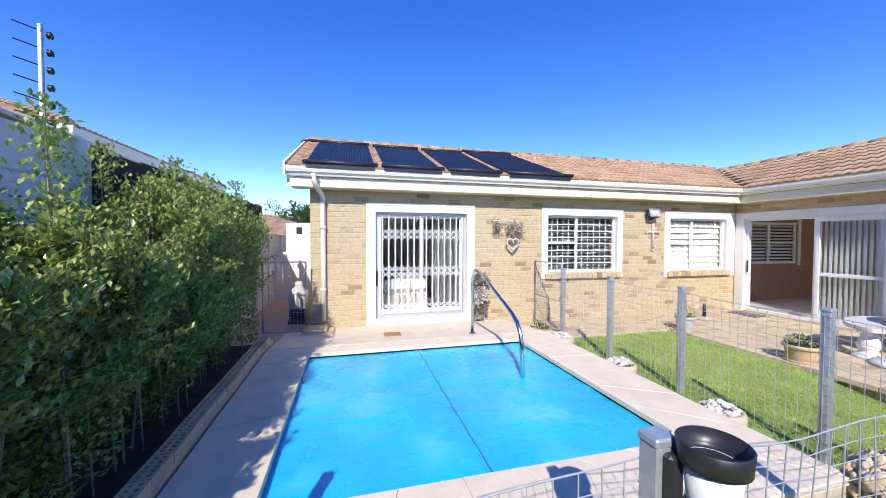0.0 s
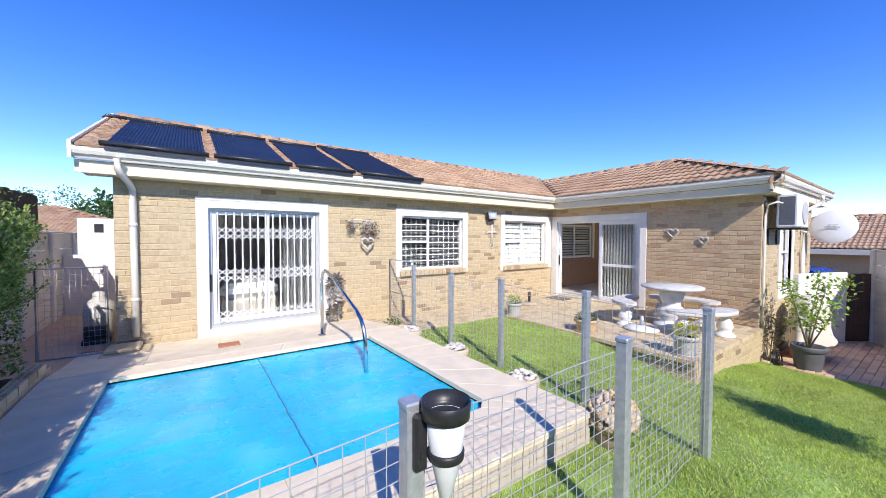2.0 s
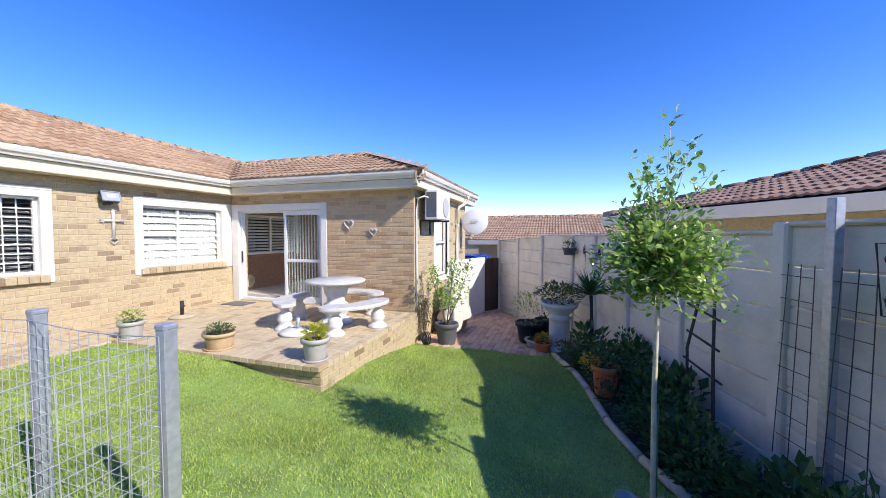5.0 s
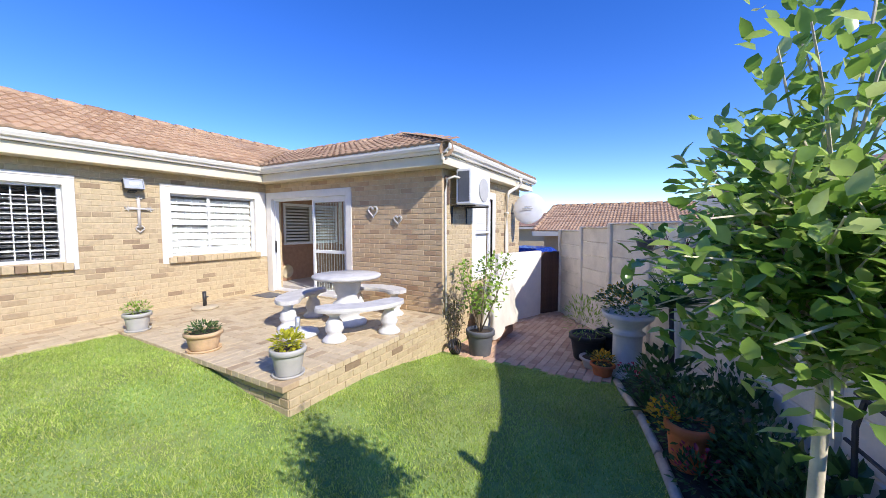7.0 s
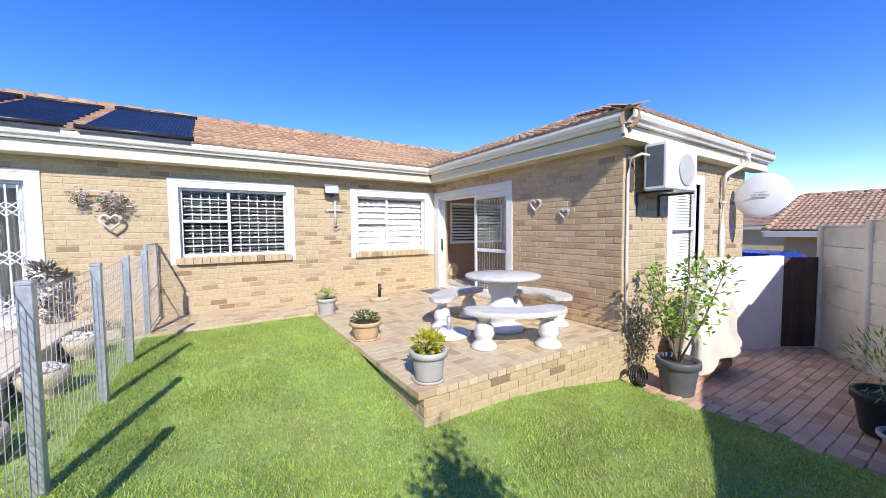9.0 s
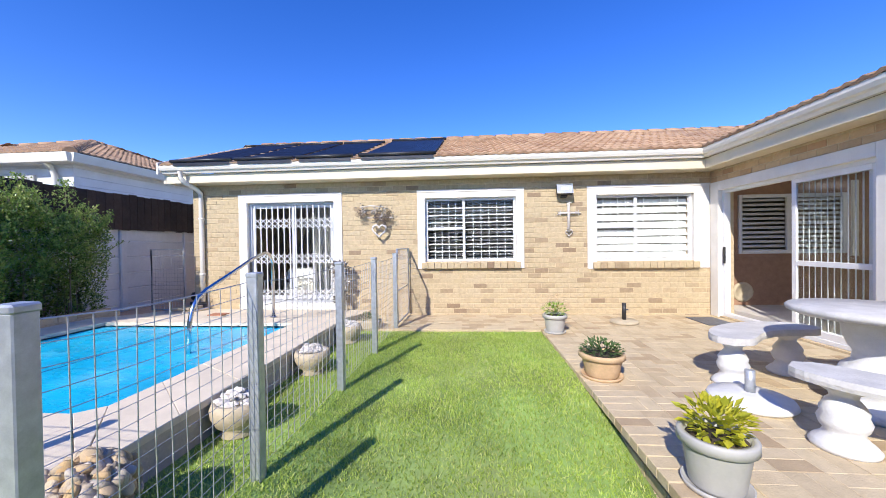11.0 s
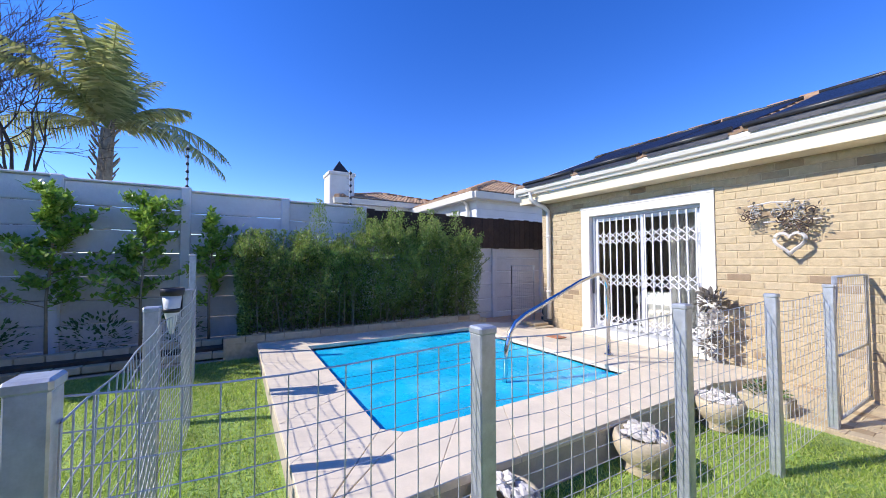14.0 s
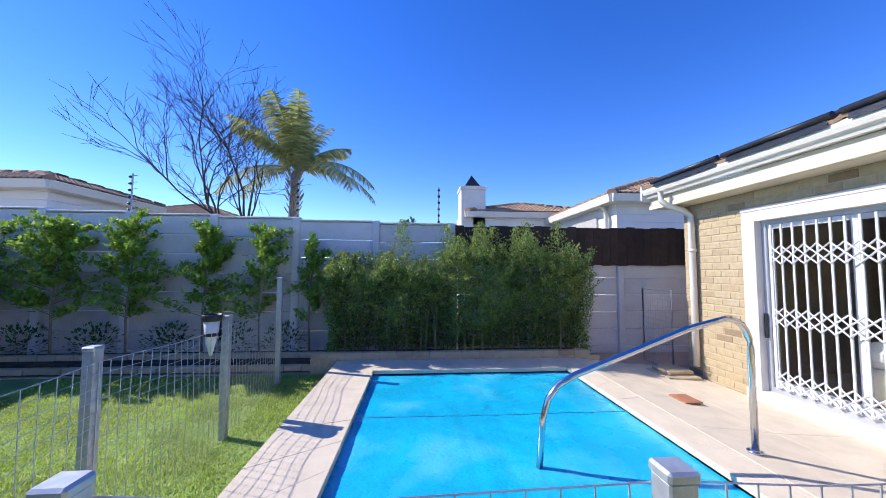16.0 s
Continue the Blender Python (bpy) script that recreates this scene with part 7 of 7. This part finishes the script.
hip_house("neighbour_house", "white weatherboard house behind the boundary wall", -8.6, -5.4, -13.0, -6.5, -.3, 3.35, .30, M_SIDING, FAR_TILE, over=.3)
hip_house("neighbour_house", "distant house with a brown tiled roof", -24.0, -15.0, -16.0, -6.6, -.3, 3.7, .32, M_SIDING, FAR_TILE_R, over=.3)
srot = Matrix.Translation((10.72, 0.28, 0)) @ Matrix.Rotation(radians(23), 4, "Z")
hip_house("neighbour_house", "buff brick house with a brown tiled hip roof", -11.0, -.3, -9.6, -3.1, -.6, 1.74, .27, M_BRICK, FAR_TILE, siding=False, over=.45, rot=srot)
hip_house("neighbour_house", "low brick house with a brown tiled roof down the slope", 20.0, 28.0, -12.0, 2.9, -1.6, 1.0, .30, M_BRICK_WING, FAR_TILE_R, siding=False, over=.4, gable=True)
hip_house("neighbour_house", "distant house with a brown roof beyond the gate", 34.0, 46.0, 4.0, 14.0, -2.5, 1.2, .30, M_BRICK, FAR_TILE, siding=False, over=.4)
hip_house("neighbour_house", "pale house at the far end of the side passage", -9.0, -1.5, 20.0, 27.0, -.6, 1.5, .3, M_SIDING, FAR_TILE_R, over=.3)
car = thing("parked_car", "blue car parked beyond the side gate", "car", m=Matrix.Translation((17.2, 2.85, -1.05)) @ Matrix.Rotation(radians(80), 4, "Z"))
bm = bmesh.new()
prof = ((-2.0, .35), (-2.05, .7), (-1.9, .9), (-1.2, .98), (-.7, 1.42), (.6, 1.45), (1.3, 1.0), (1.95, .85), (2.05, .6), (2.0, .35))
va = [bm.verts.new((x, -.82, z)) for x, z in prof]
vb_ = [bm.verts.new((x, .82, z)) for x, z in prof]
for k in range(len(prof)):
    j = (k + 1) % len(prof)
    bm.faces.new((va[k], va[j], vb_[j], vb_[k]))
bm.faces.new(va[::-1]), bm.faces.new(vb_)
bmesh.ops.bevel(bm, geom=bm.edges[:], offset=.06, segments=2, affect="EDGES")
part("body", bm, M_BLUE, car)
for x in (-1.3, 1.3):
    for y in (-.78, .78):
        bm = bmesh.new()
        lathe(bm, ((.2, -.1), (.31, -.1), (.32, 0), (.31, .1), (.2, .1)), 24)
        part("wheel", bm, M_BLACK, car, m=Matrix.Translation((x, y, .32)) @ Matrix.Rotation(radians(90), 4, "X"))

# ---- electric fence posts on the west wall ----
def electric_post(x, y, z, n=6):
    e = thing("electric_fence_post", "electric-fence bracket post with black insulators", "fence post", "electric fence posts", Matrix.Translation((x, y, z)))
    bm = bmesh.new()
    box(bm, -.011, -.011, -.2, .011, .011, .62, .003)
    part("post", bm, M_GALV, e)
    for k in range(n):
        bm = bmesh.new()
        lathe(bm, ((.006, 0), (.022, .008), (.01, .016), (.022, .024), (.008, .032)), 10)
        part("insulator", bm, M_BLACK, e, m=Matrix.Translation((.03, 0, .03 + k * .105)) @ Matrix.Rotation(radians(90), 4, "Y"))
        bm = bmesh.new()
        tube(bm, [(-.015, 0, .06 + k * .105), (-.12, -.02, .09 + k * .105)], .004, 4)
        part("prong", bm, M_BLACK, e)


electric_post(-2.06, 2.78, 1.99)
electric_post(-2.06, 0.52, 2.05)
electric_post(-2.06, -2.02, 2.11)

# ---- bare tree and palm beyond the wall ----
random.seed(3)
bare = thing("bare_tree", "tall leafless tree beyond the boundary wall", "tree")
bmt = bmesh.new()


def branch(p, d, length, r, depth):
    pts = [p]
    q = p.copy()
    n = 4
    for k in range(n):
        d = (d + Vector((random.gauss(0, .10), random.gauss(0, .10), random.gauss(.03, .06)))).normalized()
        q = q + d * (length / n)
        pts.append(q.copy())
    tube(bmt, pts, r, 5 if depth < 2 else 4 if depth < 4 else 3, .55)
    if depth >= 6 or length < .2:
        return
    kids = 3 if depth < 4 else 2
    for k in range(kids):
        ax = Vector((random.gauss(0, 1), random.gauss(0, 1), random.gauss(0, .5)))
        nd = (d + ax.normalized() * random.uniform(.35, .75)).normalized()
        start = pts[-1] if k == 0 else pts[random.choice((2, 3, 4))]
        branch(start.copy(), nd, length * random.uniform(.62, .85), max(.008, r * random.uniform(.52, .66)), depth + 1)


for ang_, ln in ((-.8, 2.0), (-.45, 2.5), (-.12, 2.5), (.16, 2.2)):
    bmt = bmesh.new()
    branch(Vector((-9.5, -3.7, 1.6)), Vector((-.1, ang_ * 1.05 - .04, 1)).normalized(), ln, .065, 0)
    part("limb", bmt, M_BARKDARK, bare)
bmt = bmesh.new()
tube(bmt, [(-9.5, -3.4, -.4), (-9.5, -3.5, 1.7)], .16, 10, .8)
part("trunk", bmt, M_BARKDARK, bare)

palm = thing("palm_tree", "palm with drooping yellow-green fronds beyond the wall", "palm tree", m=Matrix.Translation((-9.8, -2.2, 0)))
bm = bmesh.new()
tube(bm, [(0, 0, -.4), (0, 0, 3.4), (0, .05, 4.9)], .21, 14, .75)
for k in range(60):
    z = random.uniform(3.3, 5.0)
    an = k * 2.4
    tube(bm, [(.2 * math.cos(an), .2 * math.sin(an), z), (.34 * math.cos(an), .34 * math.sin(an), z + .22)], .03, 4, .5)
part("trunk", bm, M_LOG, palm)
for k in range(22):
    an = k * 2.399
    low = k % 4 == 3
    lift = (1.45, 1.25, 1.0, .42)[k % 4] + random.uniform(-.08, .08)
    L_ = random.uniform(3.0, 3.6) if low else random.uniform(2.0, 2.9)
    verts, faces = [], []
    pts, ds = [], []
    p, d = Vector((0, .05, 4.9)), Vector((math.cos(an) * math.cos(lift), math.sin(an) * math.cos(lift), math.sin(lift)))
    for q in range(26):
        pts.append(p.copy())
        ds.append(d.copy())
        p = p + d * (L_ / 25)
        d = (d + Vector((0, 0, -.06 if low else -.045))).normalized()
    for q in range(3, 26):
        side = ds[q].cross(Vector((0, 0, 1))).normalized()
        for sg in (-1, 1):
            for rep in (0, .5):
                l_ = .60 * math.sin(math.pi * min(1, (q + 1) / 27)) ** .6 + .1
                dd = (side * sg + ds[q] * .55 + Vector((0, 0, random.uniform(-1.0, .0)))).normalized()
                b0 = pts[q] + ds[q] * rep * L_ / 25
                w_ = ds[q] * .03
                m1 = b0 + dd * l_ * .55 + Vector((0, 0, -.02))
                e_ = b0 + dd * l_ + Vector((0, 0, -.16 * l_))
                base = len(verts)
                verts += [b0 - w_, b0 + w_, m1 + w_ * .8, m1 - w_ * .8, e_]
                faces += [(base, base + 1, base + 2, base + 3), (base + 3, base + 2, base + 4)]
    o = new("frond", sheet_mesh("frond", verts, faces, M_LEAF_PALM))
    o.parent = palm
    bm = bmesh.new()
    tube(bm, pts, .03, 5, .25)
    part("midrib", bm, M_LEAF_PALM, o)


def far_tree(x, y, z, r, h):
    t = thing("distant_tree", "distant dark green tree with an uneven crown", "tree", "distant trees")
    bm = bmesh.new()
    tube(bm, [(x, y, z), (x, y, z + h * .6)], r * .08, 6, .6)
    data = []
    for k in range(26):
        c = rball((x, y, z + h * .65), (r, r, h * .32))
        tube(bm, [(x, y, z + h * .4), c], .04, 3, .3)
        data += tuft(60, c, (r * .3, r * .3, h * .12), .32, .22)
    part("trunk", bm, M_BARK, t)
    leaves("crown", data, M_LEAF_DARK, t)


far_tree(-14.0, 62.0, -1.0, 4.0, 8.5)
far_tree(-8.5, 70.0, -1.0, 3.5, 8.0)
far_tree(-4.2, 30.0, -.5, 1.6, 4.6)
far_tree(-24.0, 1.5, -.5, 1.5, 5.4)
far_tree(60.0, 16.0, -3.0, 5.0, 6.6)
far_tree(66.0, 9.0, -3.0, 5.0, 6.0)

# ---- pieces: bricks, tiles, pavers, grass ----
random.seed(21)
BRICK_N = brick_mesh("brick", M_BRICK, .222, .10, .0735)
BRICK_W = brick_mesh("brick", M_BRICK_WING, .222, .10, .0735)
lay_bricks(wall_north, "x", 1, WALL_N, -0.88, WALL_E - .004, -0.30, 2.11, [(SUR1[0], SUR1[1], -1, 1.93), (SURW1[0], SURW1[1], .54, 1.93), (SURW2[0], 8.11, .54, 1.93)], BRICK_N,
           lambda p: 3.1 < p.x < 6.3 and p.z < .6, 240)
lay_bricks(wall_east, "y", 1, WALL_E, 1.664, WALL_N - .012, PATIO, 2.11, [(3.585, WALL_N, -1, 1.93)], BRICK_W, lambda p: p.y < 3.6, 290)
lay_bricks(wall_south, "x", 1, 1.66, WALL_E + .112, 12.1, -1.09, 2.11, [(WIN3[0] - .14, WIN3[1] + .14, WIN3[2] - .14, WIN3[3] + .14)], BRICK_N, lambda p: False, 0)
pieces("tile", roof, tiles_s, M_T, "roof_tiles", lambda p: 2.4 < p.x < 8.5, 200)
pieces("tile", roof, tiles_w + tiles_sh, M_T, "wing_roof_tiles", lambda p: p.x < 9.6, 90)


def pave(parent, x0, x1, y0, y1, z, mesh, name, near, limit, inside_fn=lambda x, y: True, tilt=.004, zf=None):
    places = []
    nrow = int((y1 - y0) / .111)
    for r in range(nrow):
        y = y0 + .111 * (r + .5)
        x = x0 + (.111 if r % 2 else .0)
        while x + .1 < x1:
            if inside_fn(x + .108, y):
                zz = z if zf is None else zf(x + .108, y)
                places.append(Matrix.Translation((x + .108, y, zz + random.uniform(-.002, .002))) @ Euler((random.uniform(-tilt, tilt), random.uniform(-tilt, tilt), random.uniform(-.012, .012))).to_matrix().to_4x4())
            x += .222
    pieces(name, parent, places, mesh, name + "_field", near, limit)


PAVER = brick_mesh("paver", M_PAVER, .220, .109, .06, .003)
weave = []
cell = .2225
for i in range(int((WALL_E - PTX0 - .13) / cell)):
    for j in range(int((WALL_N - PTY0 - .13) / cell)):
        cx, cy = PTX0 + .12 + cell * (i + .5), PTY0 + .12 + cell * (j + .5)
        for h_ in (-.0555, .0555):
            flat = (i + j) % 2
            m_ = Matrix.Translation((cx + (0 if flat else h_), cy + (h_ if flat else 0), PATIO - .03 + random.uniform(-.002, .002)))
            weave.append(m_ @ Euler((random.uniform(-.004, .004), random.uniform(-.004, .004), random.uniform(-.012, .012) + (0 if flat else math.pi / 2))).to_matrix().to_4x4())
pieces("paver", patio, weave, PAVER, "paver_field", lambda p: p.x < 7.2 and p.y < 3.6, 290)
pave(patio, SX1 + .03, PTX0 + .11, 5.03, WALL_N - .01, PATIO - .035, PAVER, "paver", lambda p: False, 0)
bm = bmesh.new()
box(bm, PTX0 + .01, PTY0 + .01, PATIO - .05, WALL_E - .012, WALL_N - .012, PATIO - .004)
part("joint_sand", bm, M_JOINT, patio, "pale jointing sand between the pavers")
HEAD = brick_mesh("edge_paver", M_PAVER, .105, .216, .06, .004)
places = []
y = PTY0 + .055
while y < WALL_N - .1:
    places.append(Matrix.Translation((PTX0 + .055, y, PATIO - .028 + random.uniform(-.002, .002))) @ Matrix.Rotation(math.pi / 2 + random.uniform(-.01, .01), 4, "Z"))
    y += .111
x = PTX0 + .17
while x < WALL_E - .05:
    places.append(Matrix.Translation((x, PTY0 + .055, PATIO - .028 + random.uniform(-.002, .002))) @ Matrix.Rotation(random.uniform(-.01, .01), 4, "Z") @ Matrix.Diagonal((1, .55, 1, 1)))
    x += .111
pieces("edge_paver", patio, places, HEAD, "edge_pavers", lambda p: True, 120)
# brick face of the patio's step
lay_bricks(patio, "x", 1, PTY0 + .02, PTX0 + .02, WALL_E + .06, PATIO - .06 - 9 * .0858, PATIO - .055, [], BRICK_N, lambda p: True, 120, proud=.012)
lay_bricks(patio, "y", 1, PTX0 + .02, PTY0 + .02, 4.9, PATIO - .06 - 5 * .0858, PATIO - .055, [], BRICK_N, lambda p: p.y < 3.0, 60, proud=.012)
path = thing("brick_path", "red-brown brick path beside the wing", "path", kind="structure")
RPAVER = brick_mesh("paver", M_PATH, .216, .105, .06, .004)


def on_path(x, y):
    side = (SWC - SW0).normalized()
    off = (y - SW0.y) * side.x - (x - SW0.x) * side.y if x > SW0.x else y - bed_edge(x)
    edge = 8.03 + .04 * math.sin(y * 5)
    return x > edge and off > .06 and y < 1.62 and (y < 1.62 or x > 8.1)


pave(path, 7.6, 13.6, -1.6, 1.64, -.58, RPAVER, "paver", lambda p: p.x < 10.0, 290, on_path, .006, lambda x, y: ground_z(x, y) - .012)

random.seed(33)
gv, gf = [], []


def blade_ok(x, y):
    if SX0 - .1 < x < SX1 + .02 and y > SY0 - .02:
        return False
    if x > PTX0 - .01 and y > PTY0 - .01:
        return False
    if y > 5.0 or x < -1.22:
        return False
    if x > 8.01 + .04 * math.sin(y * 5):
        return False
    return y > bed_edge(x) + .03


count = 0
while count < 290000:
    x, y = random.uniform(-1.25, 8.1), random.uniform(-2.6, 5.0)
    if x < 2.2 and y < -2.2 or not blade_ok(x, y):
        continue
    count += 1
    dens = .65 + .35 * noise.noise((x * 1.3, y * 1.3, 9))
    z = ground_z(x, y)
    an = random.uniform(0, 6.28)
    h = random.uniform(.014, .038) * dens * 1.2
    w = random.uniform(.0028, .0052)
    lean = Vector((random.gauss(0, .55), random.gauss(0, .55))) * h
    b0 = len(gv)
    c, s = math.cos(an) * w, math.sin(an) * w
    gv += [(x - c, y - s, z), (x + c, y + s, z), (x + lean.x, y + lean.y, z + h)]
    gf.append((b0, b0 + 1, b0 + 2))
grass = new("grass", sheet_mesh("grass", gv, gf, M_GRASS))
tagged(grass, "short mown grass blades", "grass", kind="stuff")
